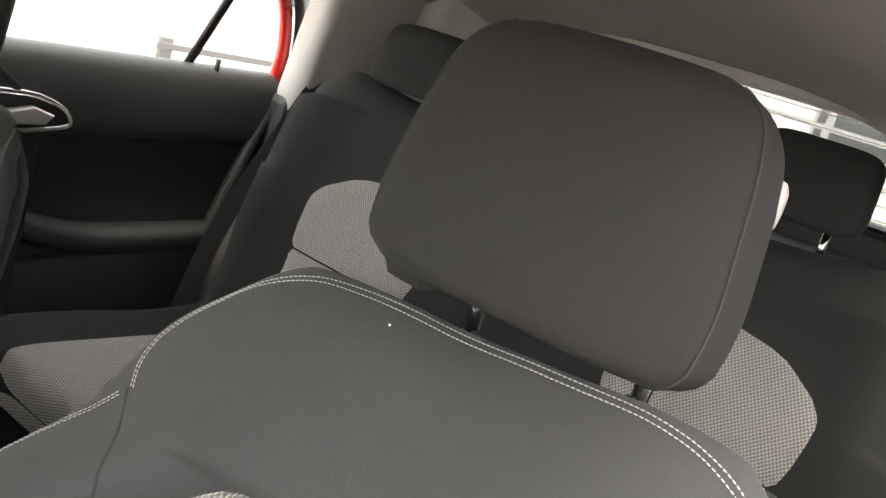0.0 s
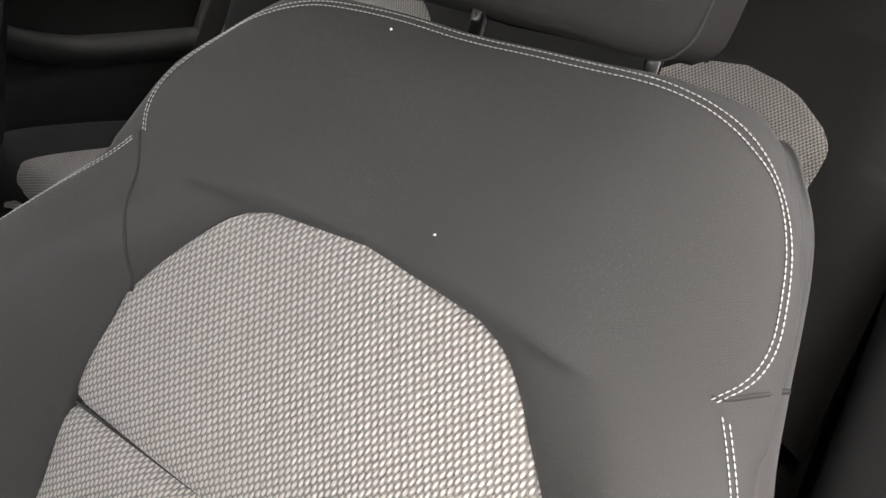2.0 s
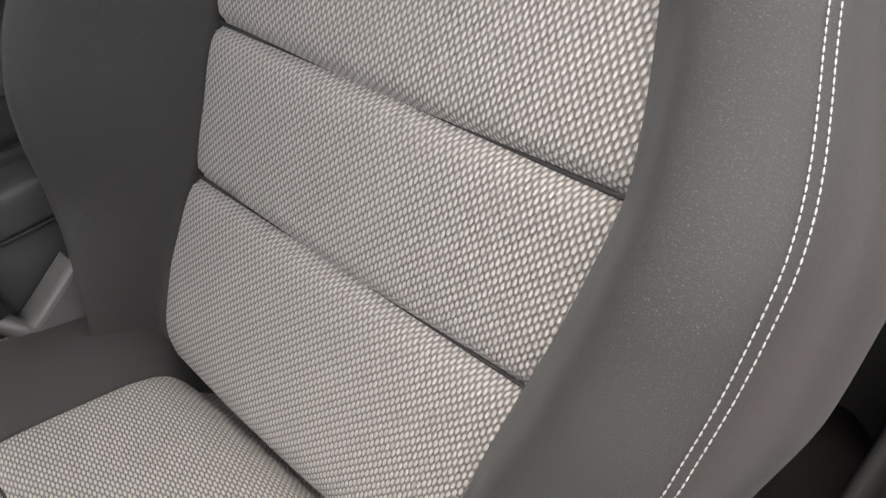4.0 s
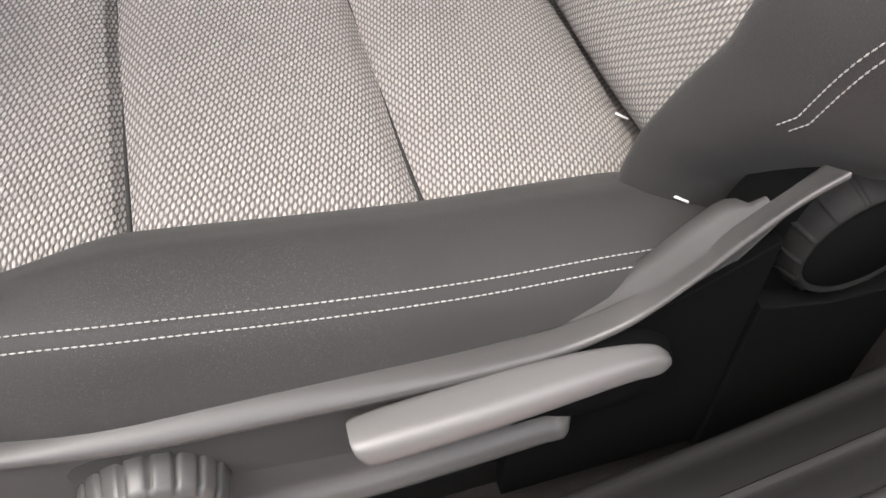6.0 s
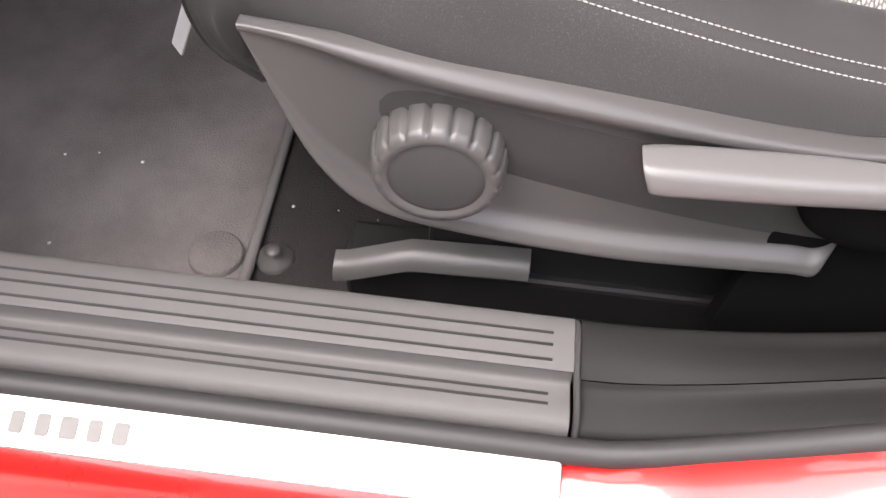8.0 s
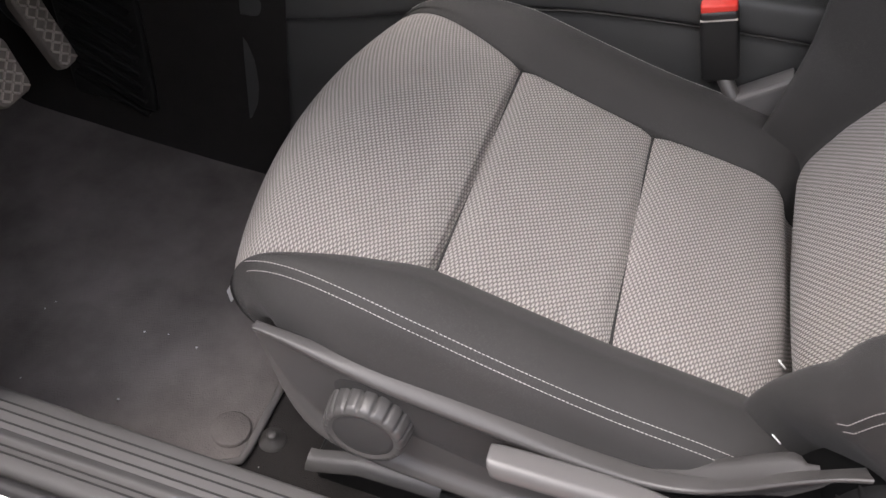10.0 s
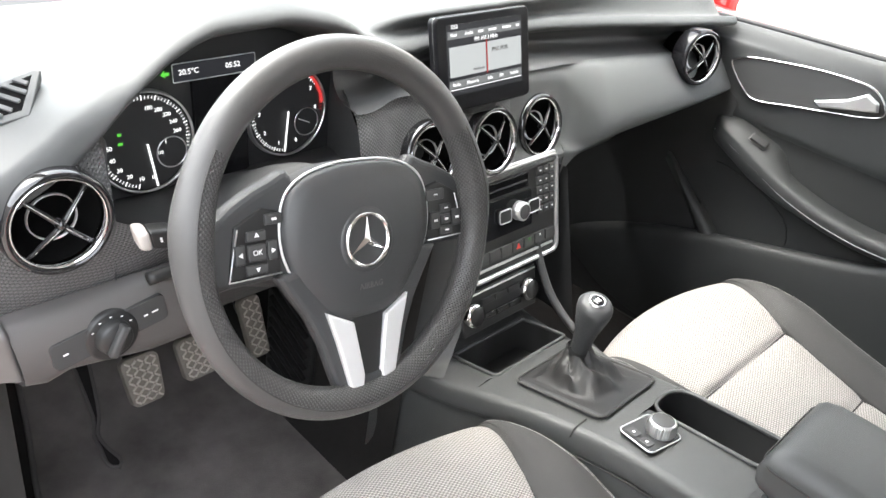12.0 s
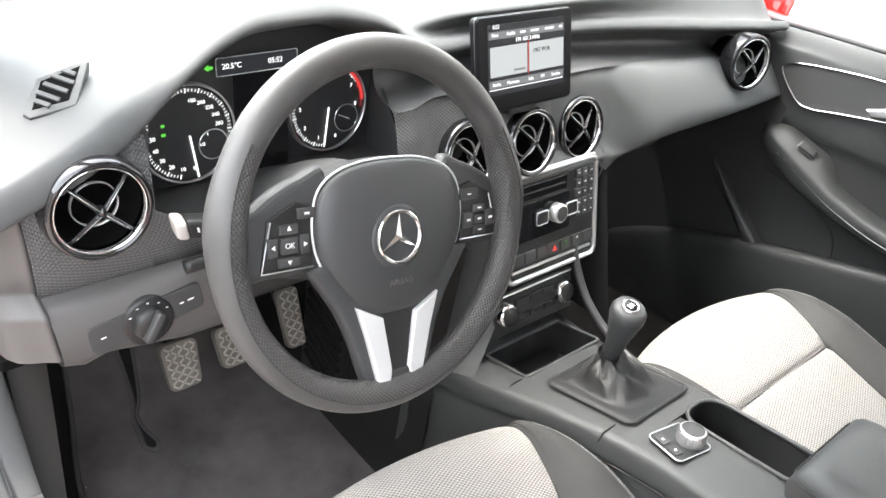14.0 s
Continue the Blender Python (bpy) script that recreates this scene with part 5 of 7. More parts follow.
d, m, r = DIALS["speedometer"]
for k, body_text in enumerate(("0", "10", "20", "30", "40", "50")):
    figure(d, m, body_text, 0.0405, -84 - 19.5 * k, 0.0066)
for k, body_text in enumerate(("180", "200", "220", "240", "260")):
    figure(d, m, body_text, 0.0375, 80 - 17.5 * k, 0.0062)
part("needle", box((0.0022, 0.050, 0.001), m @ pose(0.004, -0.026, 0.003, 0, 0, 8), 0), SCREENTEXT, d, "white pointer")
part("fuel_gauge", lathe([(0.0165, 0.001), (0.0172, 0.002), (0.018, 0.001)], m @ Matrix.Translation((0.028, -0.016, 0.001)), 36), SATIN, d)
figure(d, m, "1", 0.0225, -8, 0.0065)
figure(d, m, "1/2", 0.021, -44, 0.0055)
part("warning_lamp", box((0.005, 0.003, 0.0006), m @ Matrix.Translation((-0.028, 0.004, 0.001)), 0), GREENGLOW, d)
part("warning_lamp", box((0.004, 0.003, 0.0006), m @ Matrix.Translation((-0.028, 0.014, 0.001)), 0), GREENGLOW, d)
d, m, r = DIALS["rev_counter"]
for k, body_text in enumerate(("0", "1", "2", "3", "4", "5", "6", "7", "8")):
    figure(d, m, body_text, 0.0405, -75 - 36 * k, 0.0070)
part("needle", box((0.0022, 0.048, 0.001), m @ pose(-0.004, -0.024, 0.003, 0, 0, -8), 0), SCREENTEXT, d, "white pointer")
part("temperature_gauge", lathe([(0.0165, 0.001), (0.0172, 0.002), (0.018, 0.001)], m @ Matrix.Translation((0.026, -0.018, 0.001)), 36), SATIN, d)
part("needle", box((0.0014, 0.018, 0.001), m @ pose(0.022, -0.016, 0.003, 0, 0, 65), 0), LABEL, d)
part("red_zone", joined([box((0.0035, 0.0056, 0.0008), m @ pose(0.0505 * math.cos(radians(v)), 0.0505 * math.sin(radians(v)), 0.0012, 0, 0, v), 0) for v in range(6, 60, 6)]), REDGLOW, d, "red zone of the scale")
M0 = axes((-0.008, cluster_back(0, 0.70) - 0.003, 0.70), (1, 0, 0), (0, 0.12, 0.99), (0, -0.99, 0.12))
display = part("centre_display", prism(rounded(0.066, 0.125, 0.004), -0.004, 0.001, M0 @ Matrix.Translation((0, -0.035, 0)), 0.001), GLOSS, binnacle)
bar = part("display_bar", prism(rounded(0.100, 0.018, 0.002), 0, 0.002, M0 @ Matrix.Translation((-0.004, 0.030, 0)), 0.0005), SCREEN, binnacle)
part("display_frame", tube([M0 @ Vector((x, y, 0.0022)) for x, y in rounded(0.102, 0.020, 0.002, 3, -0.004, 0.030)], 0.0006, 5, True), LABEL, binnacle)
print_text("reading", "20.5\u00b0C", 0.0085, M0 @ Matrix.Translation((-0.036, 0.030, 0.0024)), SCREENTEXT, binnacle)
print_text("reading", "05:52", 0.0085, M0 @ Matrix.Translation((0.018, 0.030, 0.0024)), SCREENTEXT, binnacle)
part("display_line", box((0.022, 0.0012, 0.0006), M0 @ Matrix.Translation((0.012, -0.035, 0.0016)), 0), LABEL, binnacle)
part("indicator_lamp", prism([(0, 0), (0.005, 0.004), (0.005, 0.0018), (0.010, 0.0018), (0.010, -0.0018), (0.005, -0.0018), (0.005, -0.004)], 0, 0.0008, M0 @ Matrix.Translation((-0.068, 0.030, 0.0)), 0), GREENGLOW, binnacle)


# round outlets
def air_vent(x, y, z, r, lean, yaw=0.0, gloss=GLOSSRING, parent_label="round air outlet with chrome ring and cross vanes"):
    t = thing("air_vent", (x, y, z), parent_label, "air vent", "air vents of the dashboard")
    a = radians(lean)
    nrm = Vector((math.sin(radians(yaw)), -math.cos(a), math.sin(a))).normalized()
    side = Vector((1, 0, 0)) - nrm * nrm.x
    side.normalize()
    up = nrm.cross(side)
    m = axes((x, y, z), side, up, nrm)
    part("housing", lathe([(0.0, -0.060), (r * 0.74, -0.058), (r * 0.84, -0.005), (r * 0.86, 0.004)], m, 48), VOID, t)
    part("outer_ring", lathe([(r * 1.06, -0.020), (r * 1.06, 0.004), (r * 1.03, 0.009), (r * 0.97, 0.0115), (r * 0.925, 0.0105), (r * 0.90, 0.006)], m, 64), gloss, t, "gloss black outer ring")
    part("chrome_ring", lathe([(r * 0.905, 0.006), (r * 0.895, 0.0100), (r * 0.87, 0.0095), (r * 0.85, 0.004), (r * 0.85, -0.004)], m, 64), CHROME, t, "chrome ring")
    part("inner_ring", lathe([(r * 0.475, -0.010), (r * 0.465, -0.0065), (r * 0.455, -0.0065), (r * 0.445, -0.010)], m, 48), SATIN, t, "thin bright inner ring")
    for k in range(4):
        b = radians(45 + 90 * k)
        d2 = (math.cos(b), math.sin(b))
        path = [m @ Vector((d2[0] * q, d2[1] * q, h)) for q, h in ((0.004, 0.011), (r * 0.35, 0.008), (r * 0.70, 0.004), (r * 0.86, 0.0))]
        part("vane", tube(smooth_path(path, 4), np.linspace(0.0030, 0.0020, 13), 8), VANE, t, "slim cross vane")
        part("vane_edge", tube([m @ Vector((d2[0] * q, d2[1] * q, h)) for q, h in ((0.004, 0.0138), (r * 0.35, 0.0104), (r * 0.70, 0.0060), (r * 0.84, 0.0024))], 0.00045, 6), SATIN, t, "bright edge of the vane")
    part("vane_hub", lathe([(0, 0.0145), (0.0026, 0.0142), (0.0046, 0.0115), (0.005, 0.004)], m, 20), GLOSSRING, t)
    return t


air_vent(-0.243, 0.652, 0.669, 0.0465, 4)
air_vent(0.247, 0.678, 0.603, 0.047, 16)
air_vent(0.366, 0.676, 0.601, 0.047, 16)
air_vent(0.482, 0.684, 0.597, 0.047, 16)
air_vent(0.893, 0.660, 0.656, 0.047, 8, -13, GLOSS)

# dark band under the lip, dimpled centre trim round the middle outlets, bulging passenger pad
band_z = spl([0.11, 0.20, 0.50, 0.70, 1.04], [0.690, 0.685, 0.680, 0.669, 0.642])
low_edge = spl([0.50, 0.528, 0.552, 0.575, 0.61, 0.70, 0.80, 0.928, 1.04], [0.44, 0.455, 0.500, 0.533, 0.553, 0.561, 0.563, 0.566, 0.572])


def centre_section(x):
    zb = float(band_z(x))
    return [(0.735, zb + 0.002), (0.712, zb - 0.003), (0.700, 0.664), (0.690, 0.63), (0.672, 0.575), (0.655, 0.55)]


rows = []
for x in np.linspace(0.114, 0.5275, 90):
    sec = smooth_path([(0, y, z) for y, z in centre_section(x) + [(0.672, 0.53)]], 10)
    rows.append([(x, q[1] - 0.028 * eased((0.205 - x) / 0.08), q[2]) for q in sec])
openings = [(0.247, 0.603, 0.042), (0.366, 0.601, 0.042), (0.482, 0.597, 0.042)]
part("centre_trim", holed(grid(rows[:66], cloth="arc"), openings), DIMPLED, dash, "dimpled grey trim round the middle outlets")
part("centre_cheek", holed(grid(rows[65:]), openings), PASSPAD, dash, "smooth grey cheek beside the outlets")
rows, low_rows = [], []
for x in np.linspace(0.114, 1.037, 80):
    zl, yl, zb = float(lip_z(x)) - 0.009, float(lip_y(x)) + 0.012, float(band_z(x))
    g = 0.028 * eased((0.205 - x) / 0.08)
    rows.append([(x, q[1], q[2]) for q in smooth_path([(0, yl + 0.02, zl), (0, yl, zl), (0, 0.5 * yl + 0.386 - 0.5 * g, 0.45 * zl + 0.55 * zb), (0, 0.742 - g, zb + 0.007), (0, 0.704 - g, zb - 0.001)], 5)])
for x in np.linspace(0.5275, 1.037, 60):
    zb, b, s_ = float(band_z(x)), float(low_edge(x)), eased((x - 0.5275) / 0.10)
    ours = centre_section(x) + [(0.662, 0.50), (0.70, 0.45)]
    far = [(0.716, zb + 0.001), (0.686, zb - 0.008), (0.655, 0.4 * b + 0.6 * (zb - 0.02)), (0.642, 0.75 * b + 0.25 * (zb - 0.02)), (0.645, b + 0.006), (0.665, b - 0.008), (0.75, b - 0.03), (0.90, b - 0.06)]
    low_rows.append([(x, q[1], q[2]) for q in smooth_path([(0, p[0] * (1 - s_) + q[0] * s_, p[1] * (1 - s_) + q[1] * s_) for p, q in zip(ours, far)], 6)])
part("dash_band", grid(rows), DARKTRIM, dash, "dark hollow band under the lip")
part("passenger_pad", grid(low_rows), PASSPAD, dash, "soft grey passenger pad")
# flank between the centre stack and the tunnel on the driver's side
front = smooth_path([(0.312, 0.690, 0.60), (0.312, 0.660, 0.545), (0.312, 0.624, 0.42), (0.302, 0.612, 0.35), (0.276, 0.602, 0.300), (0.246, 0.585, 0.286)], 5)
behind = smooth_path([(0.240, 0.82, 0.60), (0.236, 0.80, 0.52), (0.230, 0.77, 0.42), (0.228, 0.73, 0.34), (0.225, 0.70, 0.28), (0.222, 0.68, 0.262)], 5)
part("flank_panel", grid([[tuple(np.array(p) * (1 - t) + np.array(q) * t + np.array((-0.010 * math.sin(math.pi * t), 0, 0))) for t in np.linspace(0, 1, 10)] for p, q in zip(front, behind)]), PADLOW, dash, "smooth grey flank of the centre stack")
part("glovebox_door", grid([[(x, y, float(low_edge(x)) - 0.03 - 0.16 * t ** 1.5) for t, y in zip(np.linspace(0, 1, 8), np.linspace(0.72, 0.86, 8))] for x in np.linspace(0.53, 1.02, 14)]), BLACK, dash)
part("glovebox_catch", box((0.06, 0.012, 0.010), pose(0.72, 0.716, 0.522, 20, 0, 0), 0.003, 3), DARKTRIM, dash)
part("stack_flank", grid([[(0.525 + 0.01 * math.sin(t), y, z) for y, z in ((0.66 - 0.10 * (0.57 - z0) / 0.3 + 0.10 * t, z0) for t in (0, 0.5, 1, 2))] for z0 in np.linspace(0.53, 0.28, 10)]), BLACK, dash)

# centre stack: radio and climate panel on one leaning plane
ST = axes((0.414, 0.640, 0.480), (1, 0, 0), Vector((0, 0.27, 0.963)), Vector((0, -0.963, 0.27)))
radio = thing("radio_unit", (0.414, 0.64, 0.48), "black radio panel with silver knob and keypad in silver frame", "radio")
part("panel", prism(rounded(0.196, 0.158, 0.010), -0.03, 0.0, ST, 0.002), BLACK, radio)
part("silver_frame", tube([ST @ Vector((x, y, 0.001)) for x, y in rounded(0.196, 0.158, 0.012, 5)], 0.0042, 8, True), SATIN, radio, "slim silver frame")
part("frame_top", box((0.188, 0.011, 0.005), ST @ pose(0, 0.0795, 0.0015, 12, 0, 0), 0.002, 2), SATIN, radio, "broad silver top edge of the frame")
part("disc_slot", box((0.110, 0.022, 0.003), ST @ Matrix.Translation((-0.025, 0.052, 0.0005)), 0.001), GLOSS, radio)
part("slot_line", box((0.10, 0.0025, 0.001), ST @ Matrix.Translation((-0.025, 0.052, 0.0025)), 0), SEAM, radio)
part("key_field", prism(rounded(0.118, 0.058, 0.004), 0, 0.002, ST @ Matrix.Translation((-0.022, 0.008, 0)), 0.0008), GLOSS, radio)
rk = part("volume_knob", lathe([(0, 0.014), (0.0125, 0.014), (0.0145, 0.012), (0.015, 0.0)], ST @ Matrix.Translation((0.004, 0.010, 0.002)), 40), SATIN, radio, "round silver knob")
part("knob_cap", lathe([(0, 0.0148), (0.010, 0.0146), (0.0115, 0.014)], ST @ Matrix.Translation((0.004, 0.010, 0.002)), 32), DARKTRIM, rk)
for u in (-0.030, 0.036):
    part("rocker", prism(rounded(0.026, 0.020, 0.004), 0.002, 0.008, ST @ Matrix.Translation((u, 0.010, 0)), 0.002), BLACK, radio, "black rocker key with silver edge")
    part("rocker_edge", tube([ST @ Vector((x, y, 0.0072)) for x, y in rounded(0.0255, 0.0195, 0.004, 4, u, 0.010)], 0.0011, 6, True), SATIN, radio)
for i in range(3):
    for j in range(5):
        k = part("key", box((0.0125, 0.0125, 0.005), ST @ Matrix.Translation((0.055 + 0.0145 * i, 0.060 - 0.0155 * j, 0.002)), 0.001), DARKTRIM, radio)
        part("key_mark", box((0.0036, 0.0016, 0.0006), ST @ Matrix.Translation((0.055 + 0.0145 * i, 0.060 - 0.0155 * j, 0.0048)), 0), LABEL, k)
for i in range(7):
    k = part("switch", box((0.0235, 0.017, 0.005), ST @ Matrix.Translation((-0.078 + 0.0262 * i, -0.046, 0.002)), 0.001), DARKTRIM, radio)
    if i == 3:
        part("hazard_mark", prism([(-0.005, -0.004), (0.005, -0.004), (0, 0.005)], 0.0045, 0.0055, ST @ Matrix.Translation((0.0006, -0.046, 0)), 0), REDPLASTIC, k, "red hazard triangle")
    elif i in (4, 5):
        part("lamp", box((0.003, 0.003, 0.0006), ST @ Matrix.Translation((-0.078 + 0.0262 * i, -0.042, 0.0048)), 0), GREENGLOW if i == 4 else LABEL, k)
part("lower_bar", box((0.176, 0.004, 0.004), ST @ Matrix.Translation((0, -0.064, 0.001)), 0.001), SATIN, radio)

climate = thing("climate_panel", (0.414, 0.61, 0.37), "black climate control panel with two silver-rimmed knobs", "climate control")
CL = axes((0.386, 0.612, 0.350), (1, 0, 0), Vector((0, 0.36, 0.933)), Vector((0, -0.933, 0.36)))
part("panel", prism([(-0.092, 0.036), (0.088, 0.036), (0.082, -0.030), (-0.086, -0.030)], -0.02, 0.0, CL, 0.003), BLACK, climate)
for u in (-0.066, 0.062):
    kn = part("knob", lathe([(0, 0.012), (0.0145, 0.012), (0.017, 0.009), (0.018, 0.0)], CL @ Matrix.Translation((u, 0.002, 0)), 40), BLACK, climate)
    part("knob_rim", lathe([(0.0150, 0.0125), (0.0172, 0.0115), (0.0190, 0.008), (0.0192, 0.0)], CL @ Matrix.Translation((u, 0.002, 0)), 48), CHROME, kn, "bright knob rim")
for i in range(3):
    part("bar", box((0.028, 0.010, 0.004), CL @ Matrix.Translation((-0.03 + 0.03 * i, 0.014, 0.001)), 0.001), BLACK, climate)
    part("bar", box((0.028, 0.010, 0.004), CL @ Matrix.Translation((-0.03 + 0.03 * i, -0.010, 0.001)), 0.001), GLOSS, climate)
part("trim_line", box((0.17, 0.003, 0.003), CL @ Matrix.Translation((0, 0.031, 0.001)), 0.001), SATIN, climate)

# the screen stands on the dash top and leans back
screen = thing("display_screen", (0.39, 0.73, 0.64), "free-standing black tablet-style display showing a radio menu", "display screen")
lean = radians(16)
SC = axes((0.3415, 0.692, 0.7186), (1, 0.0, 0), Vector((0, math.sin(lean), math.cos(lean))), Vector((0, -math.cos(lean), math.sin(lean)))) @ Matrix.Scale(0.95, 4)
part("housing", prism(rounded(0.190, 0.128, 0.008), -0.014, 0.002, SC, 0.003, 3), SCREENFRAME, screen)
part("housing_edge", tube([SC @ Vector((x, y, -0.004)) for x, y in rounded(0.190, 0.128, 0.008, 5)], 0.0011, 6, True), GLOSSRING, screen)
part("foot", box((0.06, 0.03, 0.05), SC @ Matrix.Translation((0, -0.06, -0.03)), 0.006, 3), BLACK, screen)
part("panel", prism(rounded(0.154, 0.094, 0.001, 2), 0.002, 0.0026, SC @ Matrix.Translation((0, 0.006, 0)), 0), SCREEN, screen)
for (u, v, w, h), material in (((0, 0.033, 0.150, 0.010), SCREENBAR), ((0, -0.032, 0.150, 0.010), SCREENBAR), ((-0.037, -0.002, 0.072, 0.040), SCREENLIGHT), ((0.039, -0.002, 0.072, 0.040), SCREENLIGHT), ((0, -0.039, 0.150, 0.0012), SCREENTEXT)):
    part("screen_field", prism(rounded(w, h, 0.0008, 2, u, v + 0.006), 0.0026, 0.003, SC, 0), material, screen)
part("screen_line", prism(rounded(0.0012, 0.046, 0.0004, 2, 0.001, 0.004), 0.003, 0.0034, SC, 0), REDGLOW, screen)
for body_text, u, v, size in (("5:52", -0.062, 0.050, 0.0075), ("FM 107.3 MHz", 0.0, 0.030, 0.0080), ("Navi", -0.064, 0.0395, 0.0066), ("Audio", -0.034, 0.0395, 0.0066), ("Radio", -0.062, -0.026, 0.0066), ("Memoria", -0.030, -0.026, 0.0066), ("Info", 0.006, -0.026, 0.0066), ("FM", 0.030, -0.026, 0.0066), ("Sonido", 0.058, -0.026, 0.0066)):
    print_text("screen_words", body_text, size, SC @ Matrix.Translation((u, v, 0.0036)), SCREENTEXT, screen)
for u, v, w in ((-0.010, 0.0395, 0.010), (0.014, 0.0395, 0.016), (0.044, 0.0395, 0.018), (0.068, 0.0395, 0.006)):
    part("screen_word_bar", box((w, 0.0030, 0.0004), SC @ Matrix.Translation((u, v, 0.0032)), 0), SCREENTEXT, screen)
print_text("screen_words", "PAZ POR", 0.0085, SC @ Matrix.Translation((0.028, 0.012, 0.0036)), SEAM, screen)
part("screen_word_bar", box((0.022, 0.003, 0.0004), SC @ Matrix.Translation((-0.016, -0.010, 0.0032)), 0), SCREENBAR, screen)

# ---------------------------------------------------------------- steering wheel, turned a little to the right
tilt, turned = 0.378, radians(-7)
WU0 = Vector((0, math.sin(tilt), math.cos(tilt)))
WN = Vector((0, -math.cos(tilt), math.sin(tilt)))
WX0 = Vector((1, 0, 0))
WX = WX0 * math.cos(turned) + WU0 * math.sin(turned)
WU = WN.cross(WX)
WH = axes((-0.0133, 0.5254, 0.6517), WX, WU, WN)
# the hub, the side spokes and the lower spoke lie at their own depths behind the rim
HB, SB, FB = (WH @ Matrix.Translation((0.010, -0.004, d)) for d in (-0.026, -0.014, -0.003))
wheel = thing("steering_wheel", (-0.0133, 0.5254, 0.6517), "dark grey three-spoke steering wheel with silver lower spoke", "steering wheel")


def rim_piece(a0, a1, n, b0=0, b1=360, thick=0.0165):
    whole = b1 - b0 == 360
    rows = []
    for a in np.linspace(radians(a0), radians(a1), n):
        grow = 1 + sum(0.16 * math.exp(-(((math.degrees(a) - c) / 12) ** 2)) for c in (8, 172, 368))
        ring = []
        for b in np.linspace(radians(b0), radians(b1), 20 if whole else 14, endpoint=not whole):
            q = 0.170 + thick * grow * math.cos(b)
            ring.append(WH @ Vector((q * math.cos(a), q * math.sin(a), 0.95 * thick * grow * math.sin(b))))
        rows.append(ring)
    return grid(rows, close_v=whole)


part("rim_top", rim_piece(32, 148, 60), RIM, wheel, "smooth grey rim")
part("rim_shell", rim_piece(148, 392, 110, -80, 78), RIM, wheel, "smooth grey rim")
part("rim_grip", rim_piece(148, 392, 110, 78, 280), GRIP, wheel, "perforated inner rim grip")
for b in (78, 280):
    part("rim_seam", tube([p[0] for p in [[WH @ Vector(((0.170 + 0.0166 * (1 + sum(0.16 * math.exp(-(((v - c) / 12) ** 2)) for c in (8, 172, 368))) * math.cos(radians(b))) * math.cos(radians(v)), (0.170 + 0.0166 * (1 + sum(0.16 * math.exp(-(((v - c) / 12) ** 2)) for c in (8, 172, 368))) * math.cos(radians(b))) * math.sin(radians(v)), 0.0158 * (1 + sum(0.16 * math.exp(-(((v - c) / 12) ** 2)) for c in (8, 172, 368))) * math.sin(radians(b))))] for v in np.linspace(148, 392, 100)]], 0.0007, 6), SEAM, wheel)
hub_half = [(0.0, 0.072), (0.035, 0.070), (0.064, 0.062), (0.083, 0.047), (0.0905, 0.022), (0.0895, -0.006), (0.079, -0.032), (0.061, -0.056), (0.045, -0.073), (0.029, -0.083), (0.0, -0.086)]
hub_line = smooth_path(hub_half + [(-x, y) for x, y in hub_half[-2:0:-1]], 5, True)
bm = bmesh.new()
levels = ((1.0, 0.0), (1.0, 0.016), (0.985, 0.024), (0.95, 0.029), (0.80, 0.034), (0.5, 0.038), (0.2, 0.039))
rings = [[bm.verts.new(HB @ Vector((q[0] * f, (q[1] + 0.0) * f, h))) for q in hub_line] for f, h in levels]
for r0, r1 in zip(rings, rings[1:]):
    for i in range(len(hub_line)):
        bm.faces.new((r0[i], r0[(i + 1) % len(hub_line)], r1[(i + 1) % len(hub_line)], r1[i]))
bm.faces.new(rings[-1])
for f in bm.faces:
    f.smooth = True
hub_mesh = bpy.data.meshes.new("hub")
bm.to_mesh(hub_mesh)
bm.free()
hub = part("airbag_cover", hub_mesh, HUB, wheel, "smooth black airbag cover")
trim_line = [q for q in hub_line if q[1] > -0.070]
part("hub_trim", tube([HB @ Vector((q[0] * 1.008, q[1] * 1.008, 0.0225)) for q in sorted(trim_line, key=lambda q: math.atan2(q[0], q[1] + 0.02))], 0.0013, 8), SILVER, wheel, "thin silver line round the cover")
EM = HB @ Matrix.Translation((-0.003, -0.004, 0.037))
part("emblem_dish", lathe([(0, 0.002), (0.024, 0.0015), (0.029, 0.0035), (0.033, 0.001), (0.036, -0.006)], EM, 48), HUB, hub)
part("emblem_ring", lathe([(0.0235, 0.002), (0.0245, 0.005), (0.0265, 0.005), (0.0275, 0.002)], EM, 56), CHROME, hub, "chrome emblem ring")
for k in range(3):
    a = radians(90 + 120 * k)
    c, s_ = math.cos(a), math.sin(a)
    part("emblem_ray", raw([EM @ Vector(v) for v in ((0, 0, 0.0065), (-s_ * 0.0042, c * 0.0042, 0.002), (s_ * 0.0042, -c * 0.0042, 0.002), (c * 0.0245, s_ * 0.0245, 0.003))], [(0, 1, 3), (0, 3, 2), (1, 2, 3), (0, 2, 1)], False), CHROME, hub)
print_text("embossed_word", "AIRBAG", 0.0085, HB @ Matrix.Translation((0.0, -0.050, 0.0376)), DASHGREY, hub)
